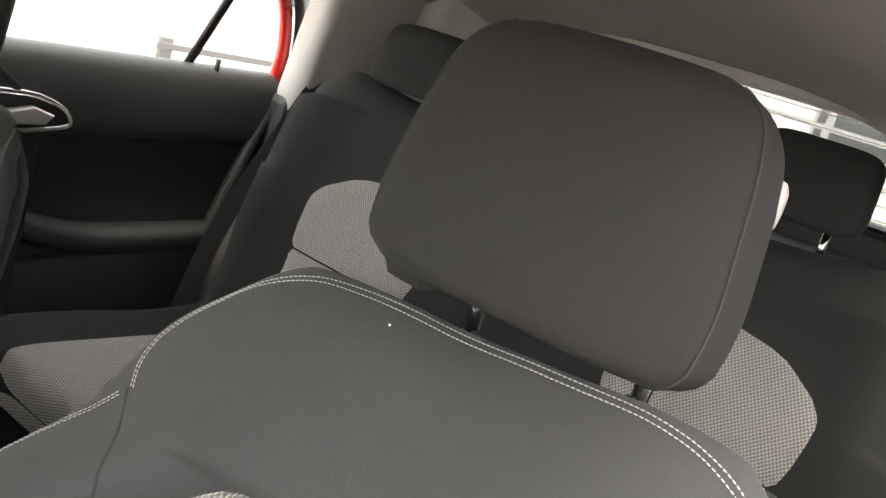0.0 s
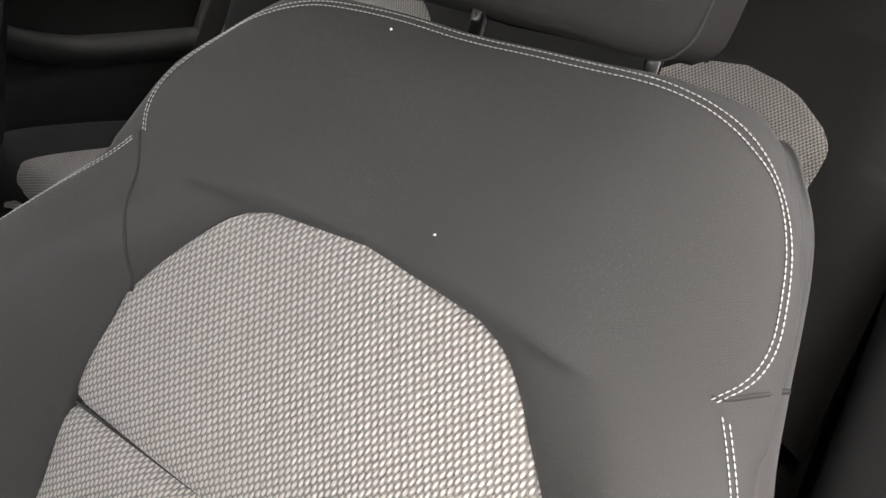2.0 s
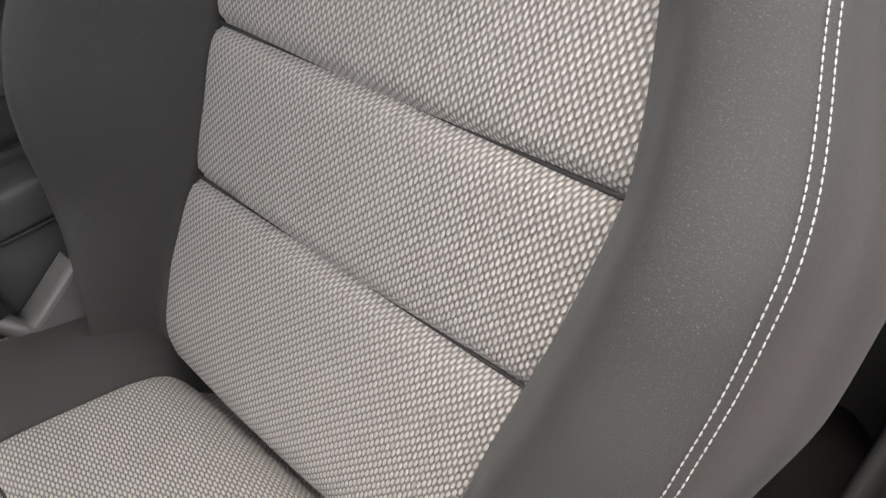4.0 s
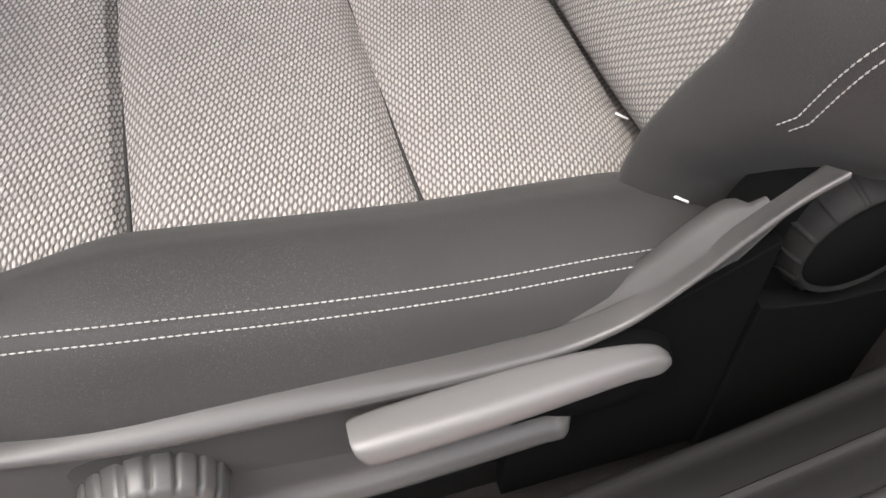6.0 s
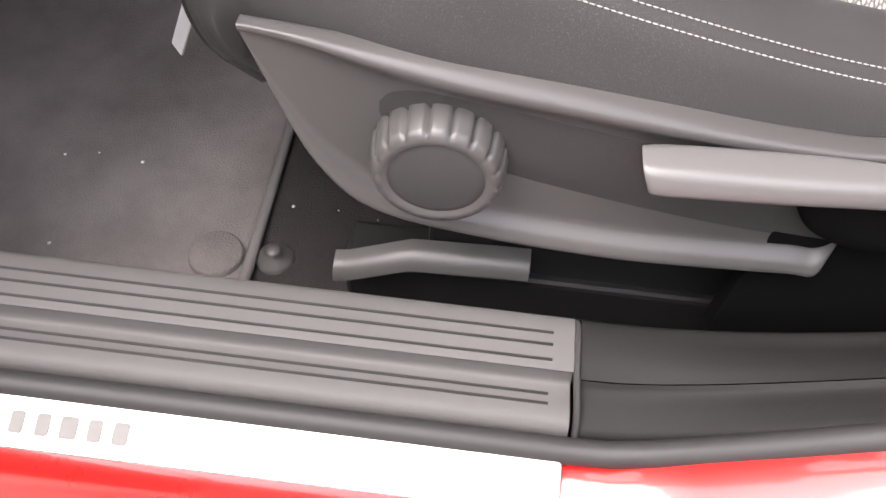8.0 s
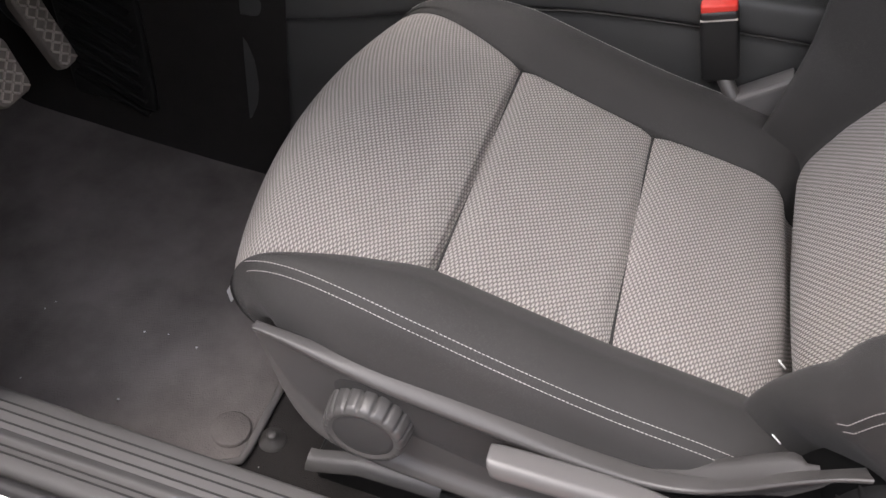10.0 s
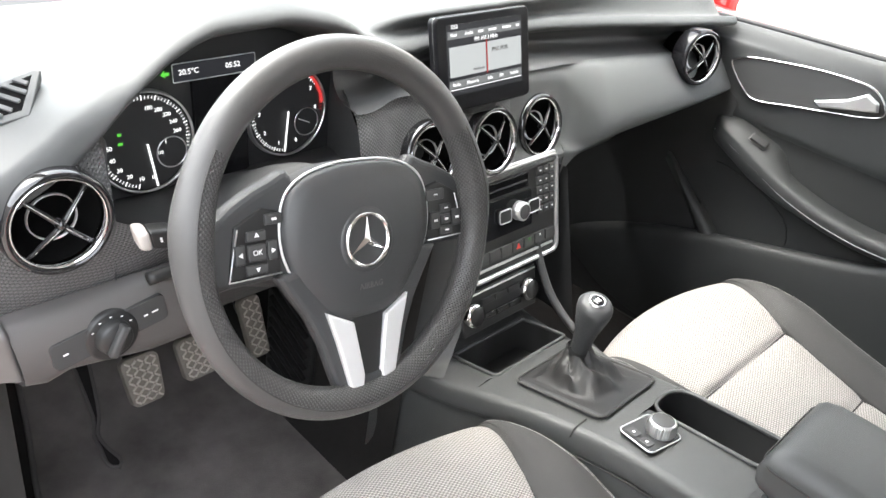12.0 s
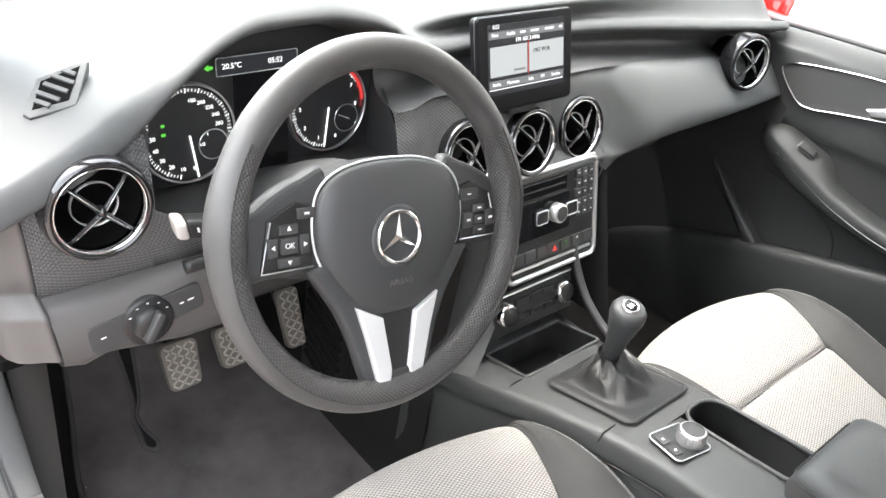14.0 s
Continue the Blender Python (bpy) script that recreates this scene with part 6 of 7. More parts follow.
# side spokes with button fields
for sx in (-1, 1):
    out = [(0.070, 0.064), (0.10, 0.062), (0.130, 0.049), (0.150, 0.036), (0.168, 0.026), (0.168, -0.028), (0.14, -0.030), (0.10, -0.030), (0.068, -0.030)]
    spoke = part("spoke", prism([(sx * q[0], q[1]) for q in smooth_path(out, 4, True)], -0.014, 0.008, SB, 0.010, 4), HUB, wheel)
    field = part("button_field", prism([(sx * x, y) for x, y in ((0.086, 0.034), (0.108, 0.040), (0.137, 0.026), (0.146, -0.022), (0.092, -0.022))], 0.006, 0.0105, SB, 0.002), BLACK, spoke, "black button field")
    part("field_line", tube([SB @ Vector((sx * x, y, 0.0105)) for x, y in ((0.134, 0.024), (0.146, -0.022), (0.092, -0.022))], 0.0009, 6), SATIN, field)
    if sx < 0:
        for (u, v, w, h) in ((-0.117, 0.016, 0.020, 0.009), (-0.118, -0.014, 0.022, 0.009), (-0.134, 0.001, 0.010, 0.018), (-0.101, 0.001, 0.010, 0.018), (-0.117, 0.001, 0.018, 0.015), (-0.098, 0.029, 0.018, 0.010)):
            part("button", box((w, h, 0.004), SB @ Matrix.Translation((u, v, 0.0115)), 0.0012), DARKTRIM, field)
        print_text("button_mark", "OK", 0.0068, SB @ Matrix.Translation((-0.117, 0.001, 0.0138)), LABEL, field)
        for u, v, r in ((-0.117, 0.017, 0), (-0.118, -0.014, 180), (-0.134, 0.001, 90), (-0.101, 0.001, -90)):
            part("button_arrow", prism([(-0.0024, -0.0017), (0.0024, -0.0017), (0, 0.0024)], 0.0134, 0.014, SB @ pose(u, v, 0, 0, 0, r), 0), LABEL, field)
        part("button_mark", box((0.005, 0.0022, 0.0006), SB @ Matrix.Translation((-0.098, 0.029, 0.0138)), 0), LABEL, field)
    else:
        for (u, v, w, h) in ((0.103, 0.026, 0.026, 0.012), (0.118, 0.010, 0.016, 0.009), (0.118, -0.014, 0.018, 0.009), (0.118, -0.002, 0.014, 0.010), (0.102, -0.002, 0.013, 0.018), (0.134, -0.002, 0.013, 0.018)):
            part("button", box((w, h, 0.004), SB @ Matrix.Translation((u, v, 0.0115)), 0.0012), DARKTRIM, field)
            part("button_mark", box((0.005, 0.0014 if w > 0.014 else 0.0024, 0.0006), SB @ Matrix.Translation((u, v, 0.0138)), 0), LABEL, field)
# lower spoke: silver fork with dark slot
fork = [(-0.100, -0.026), (-0.060, -0.020), (0.060, -0.020), (0.100, -0.026), (0.068, -0.074), (0.054, -0.105), (0.044, -0.138), (0.034, -0.166), (0.024, -0.173), (-0.024, -0.173), (-0.034, -0.166), (-0.044, -0.138), (-0.054, -0.105), (-0.068, -0.074)]
part("lower_spoke", prism(fork, -0.014, 0.005, FB, 0.006, 3), HUB, wheel)
for sx in (-1, 1):
    part("silver_leg", prism([(sx * x, y) for x, y in ((0.0515, -0.069), (0.020, -0.085), (0.0105, -0.1415), (0.0135, -0.158), (0.0255, -0.164), (0.041, -0.103))], 0.002, 0.0105, FB, 0.0025, 3), SILVER, wheel, "satin silver spoke leg")
part("silver_foot", prism([(-0.0255, -0.1645), (0.0255, -0.1645), (0.0125, -0.1430), (-0.0125, -0.1430)], 0.002, 0.0085, FB, 0.002, 3), HUB, wheel)
part("spoke_slot", prism([(-0.019, -0.082), (0.019, -0.082), (0.011, -0.144), (-0.011, -0.144)], 0.0, 0.0062, FB, 0.001), BLACK, wheel)
part("wheel_back", lathe([(0, -0.055), (0.05, -0.055), (0.062, -0.030), (0.066, -0.004), (0.066, 0.002)], HB, 40), DARKTRIM, wheel)

column = thing("steering_column", (0.0, 0.65, 0.58), "dark plastic steering column shroud with chrome-tipped stalk", "steering column")
part("shroud", tube(smooth_path([WH @ Vector((0, 0, -0.04)), WH @ Vector((0, 0, -0.09)), WH @ Vector((0, -0.01, -0.14)), WH @ Vector((0, -0.02, -0.21))], 5), [0.055, 0.058, 0.060, 0.061, 0.062, 0.063, 0.064, 0.065, 0.066, 0.066, 0.066, 0.066, 0.066, 0.066, 0.066, 0.066], 28), DARKTRIM, column)
stalk = part("stalk", tube(smooth_path([(-0.05, 0.632, 0.612), (-0.11, 0.636, 0.624), (-0.160, 0.640, 0.633)], 5), [0.007, 0.0075, 0.008, 0.0085, 0.009, 0.0095, 0.0098, 0.010, 0.0103, 0.0105, 0.0105], 16), BLACK, column, "black stalk with pale tip")
TIP = axes((-0.166, 0.6402, 0.634), (0.15, 0.99, 0), (-0.2, 0.03, 0.98), (-0.97, 0.12, 0.16)) @ Matrix.Scale(0.78, 4)
part("stalk_collar", prism(rounded(0.027, 0.029, 0.008), -0.030, 0.0, TIP, 0.003, 3), BLACK, stalk)
part("stalk_tip", prism(rounded(0.029, 0.031, 0.008), 0.0, 0.017, TIP, 0.006, 3), PALETRIM, stalk, "pale grey squarish stalk tip")
part("symbol", box((0.0006, 0.007, 0.003), TIP @ Matrix.Translation((-0.0138, 0.002, -0.012)), 0), LABEL, stalk)
part("stalk", tube(smooth_path([(-0.06, 0.64, 0.585), (-0.13, 0.645, 0.583), (-0.165, 0.648, 0.58)], 5), 0.007, 12), BLACK, column)
part("stalk_end", lathe([(0, 0.008), (0.006, 0.007), (0.008, 0.0)], axes((0.11, 0.64, 0.555), (0, 1, 0), (0, 0, 1), (1, 0, 0)), 16), SATIN, column)

# ---------------------------------------------------------------- centre console
console = thing("centre_console", (0.36, 0.3, 0.0), "dark grey centre console with cup holder and storage tray", "centre console")
con_z = spl([-0.30, -0.15, 0.0, 0.15, 0.28, 0.345, 0.50, 0.58, 0.66], [0.395, 0.392, 0.385, 0.374, 0.360, 0.348, 0.308, 0.286, 0.270])
con_l = spl([-0.30, 0.0, 0.28, 0.40, 0.50, 0.60, 0.70], [0.268, 0.268, 0.268, 0.262, 0.252, 0.236, 0.222])
con_r = spl([-0.30, 0.0, 0.28, 0.40, 0.50, 0.60, 0.70], [0.458, 0.458, 0.456, 0.458, 0.468, 0.490, 0.520])


def console_strip(y0, y1, xa, xb, n=8):
    """Deck between two lengthways places and two sideways bounds, each a number or a function of y."""
    fa = xa if callable(xa) else (lambda y: xa)
    fb = xb if callable(xb) else (lambda y: xb)
    return grid([[(fa(y) * (1 - t) + fb(y) * t, y, float(con_z(y)) + 0.004 * math.sin(math.pi * min(1, max(0, t)))) for t in np.linspace(0, 1, 7)] for y in np.linspace(y0, y1, n)], flip=True)


lf, rf = (lambda y: float(con_l(y)) + 0.012), (lambda y: float(con_r(y)) - 0.012)
deck = [console_strip(-0.30, 0.160, lf, rf, 14), console_strip(0.160, 0.330, lf, 0.372), console_strip(0.160, 0.330, 0.440, rf), console_strip(0.330, 0.533, lf, rf, 8), console_strip(0.533, 0.614, lf, 0.300), console_strip(0.533, 0.614, 0.462, rf), console_strip(0.614, 0.66, lf, rf, 4)]
for strip in deck:
    part("deck_panel", strip, PADLOW, console, "smooth dark grey deck")
for sx, edge in ((1, con_l), (-1, con_r)):
    rows = []
    for y in np.linspace(-0.30, 0.70, 40):
        x, z = float(edge(y)), float(con_z(y))
        sec = [(x + sx * 0.012, z), (x + sx * 0.004, z - 0.003), (x, z - 0.012), (x - sx * 0.001, z - 0.035), (x + sx * 0.003, z - 0.045), (x - sx * 0.002, z - 0.10), (x - sx * 0.004, 0.0)]
        rows.append([(q[0], y, q[2]) for q in smooth_path([(a, 0, b) for a, b in sec], 4)])
    part("side_panel", grid(rows, flip=sx < 0), PADLOW, console, "dark grey side panel")
    part("side_seam", tube([(float(edge(y)) - sx * 0.0002, y, float(con_z(y)) - 0.040) for y in np.linspace(-0.30, 0.42, 30)], 0.0014, 6), SEAM, console)
tray_pts = [(0.300, 0.533), (0.462, 0.533), (0.462, 0.614), (0.300, 0.614)]
for name, pts, depth in (("tray", tray_pts, 0.055), ("cup_holder", [(0.372, 0.160), (0.440, 0.160), (0.440, 0.330), (0.372, 0.330)], 0.075)):
    P = []
    for x, y in pts + pts[:1]:
        P.append([(x, y, float(con_z(y)) - d) for d in np.linspace(0, depth, 4)])
    well = grid(P)
    floor_face = raw([(x, y, float(con_z(y)) - depth) for x, y in pts], [(0, 1, 2, 3)], False)
    part(name, joined([well, floor_face]), BLACK, console, "deep black well")
    cx, cy = (pts[0][0] + pts[2][0]) / 2, (pts[0][1] + pts[2][1]) / 2
    rim = rounded(pts[1][0] - pts[0][0] + 0.004, pts[2][1] - pts[1][1] + 0.004, 0.03 if name == "cup_holder" else 0.008, 6, cx, cy)
    part(name + "_rim", tube([(x, y, float(con_z(y)) + 0.003) for x, y in rim], 0.0030, 8, True), PADLOW, console)
part("stack_rail", tube(smooth_path([(0.466, 0.640, 0.450), (0.470, 0.610, 0.388), (0.473, 0.572, 0.341), (0.473, 0.508, 0.308), (0.468, 0.440, 0.300)], 6), 0.0065, 10), DARKTRIM, console, "curved grey rail beside the centre stack")
part("tray_end", block(0.268, 0.472, 0.617, 0.66, 0.262, 0.283, 0.004), BLACK, console)
part("deck_joint", tube([(float(lf(0.375)) - 0.014 + 0.19 * t, 0.375 - 0.03 * t * 0, float(con_z(0.375)) + 0.0045 * math.sin(math.pi * t) - (0.012 if t < 0.01 else 0)) for t in np.linspace(0, 0.16, 6)], 0.0012, 6), SEAM, console)

armrest = thing("armrest", (0.38, -0.02, 0.39), "dark padded armrest lid on the centre console", "armrest")
rows = []
for u, f in ((0, 0.0), (0.004, 0.55), (0.012, 0.80), (0.03, 0.95), (0.06, 1.0), (0.20, 1.0), (0.33, 1.0), (0.36, 0.95), (0.372, 0.7), (0.375, 0.0)):
    y = 0.166 - u
    ring = []
    for x, z in rounded(0.166 * (0.90 + 0.10 * f), 0.072 * max(f, 0.05), 0.024 * max(f, 0.05), 6):
        ring.append((0.382 + x, y, 0.425 + z + 0.006 * (1 - (x / 0.09) ** 2) * (z > 0)))
    rows.append(ring)
part("lid", grid(rows, close_v=True, flip=True), PADLOW, armrest, "smooth padded lid")
part("lid_seam", tube([(0.382 + x, y, 0.438) for x, y in rounded(0.1675, 0.374, 0.022, 6, 0, -0.0215)], 0.0012, 6, True), SEAM, armrest)
part("base", block(0.302, 0.462, -0.20, 0.150, 0.372, 0.395, 0.006), DARKTRIM, armrest)

# gear lever with leather boot
lever = thing("gear_lever", (0.345, 0.42, 0.33), "black gear lever with leather boot and chrome-topped knob", "gear lever")
GB = axes((0.367, 0.428, 0.3305), (1, 0, 0), Vector((0, 0.968, -0.250)), Vector((0, 0.250, 0.968)))
part("boot_frame", prism(rounded(0.132, 0.146, 0.014), -0.004, 0.005, GB, 0.003, 3), DARKTRIM, lever, "flat frame of the boot")
part("frame_line", tube([GB @ Vector((x, y, 0.004)) for x, y in rounded(0.135, 0.149, 0.014, 5)], 0.0018, 6, True), SEAM, lever)
rows = []
for k, (f, h) in enumerate(((1.08, 0.0055), (0.99, 0.0065), (0.90, 0.0052), (0.82, 0.010), (0.74, 0.022), (0.68, 0.030), (0.58, 0.034), (0.46, 0.038), (0.35, 0.046), (0.30, 0.054), (0.27, 0.060))):
    ring = []
    for i in range(80):
        a = 2 * math.pi * i / 80
        square = 0.055 / max(abs(math.cos(a)), abs(math.sin(a)) * 0.84)
        r = 0.055 + (square - 0.055) * max(0.0, 1 - k / 7)
        deep = min(1.0, max(0, k - 2) / 3) * (k < 10)
        crease = 0.24 * abs(math.sin(2.5 * a + 0.35 + 0.10 * k)) ** 0.7 + 0.08 * math.sin(7 * a + 1.1 * k) + 0.04 * math.sin(11 * a - k)
        fold = 1 - deep * (crease - 0.06)
        ring.append(GB @ Vector((r * f * fold * math.cos(a) - 0.0006 * k, r * f * fold * math.sin(a) + 0.001 * k, h + 0.006 * math.sin(5 * a + 1.1 * k) * deep)))
    rows.append(ring)
part("boot", grid(rows, close_v=True), LEATHER, lever, "folded black leather boot")
top = Vector((0.341, 0.433, 0.480))
foot = GB @ Vector((-0.006, 0.012, 0.040))
axis = (top - foot).normalized()
side = axis.cross(Vector((0, 1, 0))).normalized()
SK = axes(foot, side, axis.cross(side), axis)
height = (top - foot).length
part("shaft", lathe([(0.013, 0.0), (0.014, 0.01), (0.014, 0.02)], SK, 24), BLACK, lever)
knob_rows = []
for h, rx, ry in ((0.012, 0.0125, 0.0125), (0.02, 0.0130, 0.0130), (0.30, 0.0135, 0.0140), (0.50, 0.0155, 0.0165), (0.68, 0.0195, 0.0210), (0.84, 0.0222, 0.0245), (0.92, 0.0220, 0.0245), (0.975, 0.0190, 0.0210), (0.995, 0.0140, 0.0155), (1.0, 0.0, 0.0)):
    hh = h * height if h > 0.1 else h
    knob_rows.append([SK @ Vector((rx * math.cos(a), ry * math.sin(a), hh)) for a in np.linspace(0, 2 * math.pi, 36, endpoint=False)])
kb = part("knob", grid(knob_rows, close_v=True), HUB, lever, "black leather-wrapped knob")
KT = SK @ Matrix.Translation((0, 0, height * 1.0))
part("knob_ring", lathe([(0.0088, 0.0008), (0.0094, 0.0022), (0.0112, 0.0020), (0.0120, -0.0008)], KT, 40), CHROME, kb, "chrome ring")
part("knob_cap", lathe([(0, 0.0014), (0.0085, 0.0014), (0.0092, 0.001)], KT, 32), GLOSS, kb)
for i in range(3):
    part("gate_mark", box((0.0008, 0.007, 0.0006), KT @ Matrix.Translation((-0.0035 + 0.0035 * i, 0, 0.0017)), 0), LABEL, kb)
part("gate_mark", box((0.0075, 0.0008, 0.0006), KT @ Matrix.Translation((0, 0, 0.0018)), 0), LABEL, kb)

controller = thing("rotary_controller", (0.325, 0.288, 0.36), "silver ribbed rotary controller on the console", "rotary knob")
RC = axes((0.328, 0.291, 0.3625), (0.985, -0.17, 0), (0.17, 0.985, 0.0), (0, 0, 1)) @ pose(0, 0, 0, -6, 0, 0) @ Matrix.Scale(0.84, 4)
part("plate", prism(rounded(0.072, 0.066, 0.010, 5, -0.012, 0.006), -0.004, 0.003, RC, 0.0015), BLACK, controller)
part("plate_line", tube([RC @ Vector((x, y, 0.003)) for x, y in rounded(0.072, 0.066, 0.010, 5, -0.012, 0.006)], 0.0011, 6, True), SATIN, controller)
rk = part("knob", lathe([(0.0215, 0.0), (0.0215, 0.004, 1), (0.0215, 0.018, 1), (0.0205, 0.021), (0.018, 0.0225), (0.0, 0.0225)], RC @ Matrix.Translation((0.004, 0, 0.003)), 120, lambda a: 0.0012 * (1 if math.cos(30 * a) > 0 else -1)), SATIN, controller, "ribbed silver knob")
part("knob_top", lathe([(0.0, 0.0232), (0.0165, 0.0230), (0.0175, 0.0225)], RC @ Matrix.Translation((0.004, 0, 0.003)), 40), DARKTRIM, rk)
for v in (0.014, -0.012):
    k = part("key", prism(rounded(0.016, 0.020, 0.003, 4, -0.034, v + 0.006), 0.003, 0.005, RC, 0.001), DARKTRIM, controller)
    part("key_mark", box((0.004, 0.004, 0.0005), RC @ Matrix.Translation((-0.034, v + 0.006, 0.0053)), 0), LABEL, k)

buckle = thing("seat_belt_buckle", (0.262, 0.12, 0.24), "black seat belt buckle with red release button", "seat belt buckle")
BK = axes((0.252, 0.143, 0.336), (0, 0.943, -0.33), (0, 0.33, 0.943), (1, 0, 0))
part("body", box((0.040, 0.085, 0.022), BK @ Matrix.Translation((0, -0.008, 0)), 0.005, 3), BLACK, buckle)
part("release_button", box((0.037, 0.016, 0.018), BK @ Matrix.Translation((0, 0.033, 0)), 0.003, 3), REDPLASTIC, buckle, "bright red release button")
part("pale_strip", box((0.038, 0.0025, 0.0225), BK @ Matrix.Translation((0, 0.0245, 0)), 0.0008), PALETRIM, buckle)
part("strap", tube([BK @ Vector((0, -0.04, 0)), Vector((0.240, 0.095, 0.26)), Vector((0.232, 0.05, 0.18))], 0.009, 8), GREYTRIM, buckle)
part("inner_hinge", prism([(0.120, 0.245), (0.103, 0.280), (0.057, 0.318), (0.036, 0.300), (0.020, 0.235), (0.10, 0.225)], 0.232, 0.262, axes((0, 0, 0), (0, 1, 0), (0, 0, 1), (1, 0, 0)), 0.006, 3), LEVERTRIM, driver, "grey hinge cover beside the buckle")

# ---------------------------------------------------------------- doors on the far side
front_door = thing("front_passenger_door", (1.06, 0.25, 0.1), "dark grey front passenger door panel with chrome-edged handle recess", "car door")


def skin(ys, prof, flip=False):
    """A door skin: prof(y) gives (x, z) knots from the belt down."""
    return grid([[(q[0], y, q[2]) for q in smooth_path([(a, 0, b) for a, b in prof(y)], 5)] for y in ys], flip=flip)


fd_belt = spl([-0.30, 0.2, 0.5, 0.72, 0.80], [0.722, 0.716, 0.703, 0.690, 0.680])
arm_z = spl([-0.30, 0.0, 0.11, 0.30, 0.36, 0.453, 0.533, 0.612, 0.66], [0.462, 0.455, 0.448, 0.430, 0.434, 0.453, 0.484, 0.515, 0.520])
lip = spl([-0.30, 0.12, 0.30, 0.60, 0.75, 0.90], [0.43, 0.428, 0.36, 0.27, 0.215, 0.14])
part("upper_skin", skin(np.linspace(-0.30, 0.86, 50), lambda y: [(1.075, float(fd_belt(y)) + 0.0), (1.050, float(fd_belt(y)) + 0.003), (1.034, float(fd_belt(y)) - 0.02), (1.028, 0.66), (1.028, 0.60), (1.032, 0.545), (1.040, 0.525)]), DOORSKIN, front_door, "soft grey upper door skin")
part("insert_skin", skin(np.linspace(-0.30, 0.86, 40), lambda y: [(1.040, 0.527), (1.046, 0.50), (1.048, 0.42), (1.046, 0.34), (1.040, 0.22)]), DOORDARK, front_door, "dark cloth door insert")
part("lower_skin", skin(np.linspace(-0.30, 0.90, 50), lambda y: [(1.045, float(lip(y)) + 0.004), (1.022, float(lip(y)) + 0.012), (1.006, float(lip(y)) + 0.004), (1.004, float(lip(y)) - 0.03), (1.010, 0.6 * float(lip(y))), (1.02, 0.05), (1.03, 0.0)]), DOORSKIN, front_door, "grey door pocket")
for y0, y1, nm in ((-0.30, 0.655, "armrest"),):
    rows = []
    for y in np.linspace(y0, y1, 50):
        z = float(arm_z(y))
        w = 0.048 * min(1, (y1 - y) / 0.05) ** 0.5 + 0.004
        blk = float(np.interp(y, [0.478, 0.505, 0.60, 0.65], [0.0, 1.0, 0.7, 0.0]))
        h = 0.030 + 0.016 * math.exp(-(((y - 0.55) / 0.10) ** 2))
        rows.append([(1.045 - px, y, z + pz) for px, pz in ((0.0, 0.004 + 0.028 * blk), (w * 0.5, 0.006 + 0.016 * blk), (w * 0.9, 0.003), (w, -0.006), (w * 0.97, -h * 0.6), (w * 0.8, -h), (w * 0.4, -h * 1.1), (0, -h * 1.1))])
    ar = part(nm, grid([smooth_path(r, 3) for r in rows], flip=True), DOORSKIN, front_door, "padded armrest with window switch")
    part("armrest_line", tube([(1.045 - 0.051 * min(1, (0.655 - y) / 0.05) ** 0.5, y, float(arm_z(y)) - 0.018) for y in np.linspace(-0.28, 0.64, 40)], 0.0009, 6), SATIN, ar)
    WS = axes((1.016, 0.548, float(arm_z(0.548)) + 0.020), Vector((0.86, 0, 0.5)), Vector((-0.17, 0.94, 0.30)).normalized(), Vector((-0.47, -0.343, 0.808)).normalized())
    sw = part("switch_bezel", prism(rounded(0.020, 0.038, 0.004), 0, 0.0022, WS, 0.001), GREYTRIM, ar)
    part("window_switch", box((0.0165, 0.034, 0.008), WS @ Matrix.Translation((0, 0, 0.003)), 0.002), BLACK, sw)
# handle recess with bright frame and lever
recess = smooth_path([(0.652, 0.629), (0.645, 0.641), (0.609, 0.654), (0.516, 0.669), (0.445, 0.675), (0.400, 0.673), (0.374, 0.657), (0.366, 0.634), (0.400, 0.620), (0.440, 0.611), (0.518, 0.594), (0.587, 0.580), (0.622, 0.598)], 5, True)
part("handle_recess", prism([(q[0], q[1]) for q in recess], -0.004, 0.004, axes((1.0275, 0, 0), (0, 1, 0), (0, 0, 1), (-1, 0, 0)), 0.001), DARKTRIM, front_door)
part("recess_frame", tube([(1.0225, q[0], q[1]) for q in recess], 0.0019, 8, True), CHROME, front_door, "chrome frame of the handle recess")
part("door_handle", prism([(0.480, 0.622), (0.428, 0.644), (0.400, 0.664), (0.378, 0.654), (0.374, 0.640), (0.467, 0.614)], 0.006, 0.020, axes((1.0275, 0, 0), (0, 1, 0), (0, 0, 1), (-1, 0, 0)), 0.004, 3), SATIN, front_door, "silver inner door handle")
part("speaker_fin", prism([(0.724, 0.412), (0.716, 0.414), (0.535, 0.262), (0.590, 0.262)], 0.0, 0.034, axes((1.046, 0, 0), (0, 1, 0), (0, 0, 1), (-1, 0, 0)), 0.012, 4), DOORSKIN, front_door)
part("speaker_grille", prism([(q[0], q[1]) for q in smooth_path([(0.72, 0.40), (0.60, 0.43), (0.46, 0.38), (0.44, 0.30), (0.50, 0.26), (0.60, 0.27)], 4, True)], 0, 0.004, axes((1.046, 0, 0), (0, 1, 0), (0, 0, 1), (-1, 0, 0)), 0.002), DOORDARK, front_door)
part("outer_panel", block(1.085, 1.13, -0.32, 0.98, -0.05, 0.70, 0.015), RED, front_door)
part("belt_seal", tube([(1.083, y, float(fd_belt(y)) + 0.002) for y in np.linspace(-0.3, 0.84, 20)], 0.006, 8), SEAL, front_door)
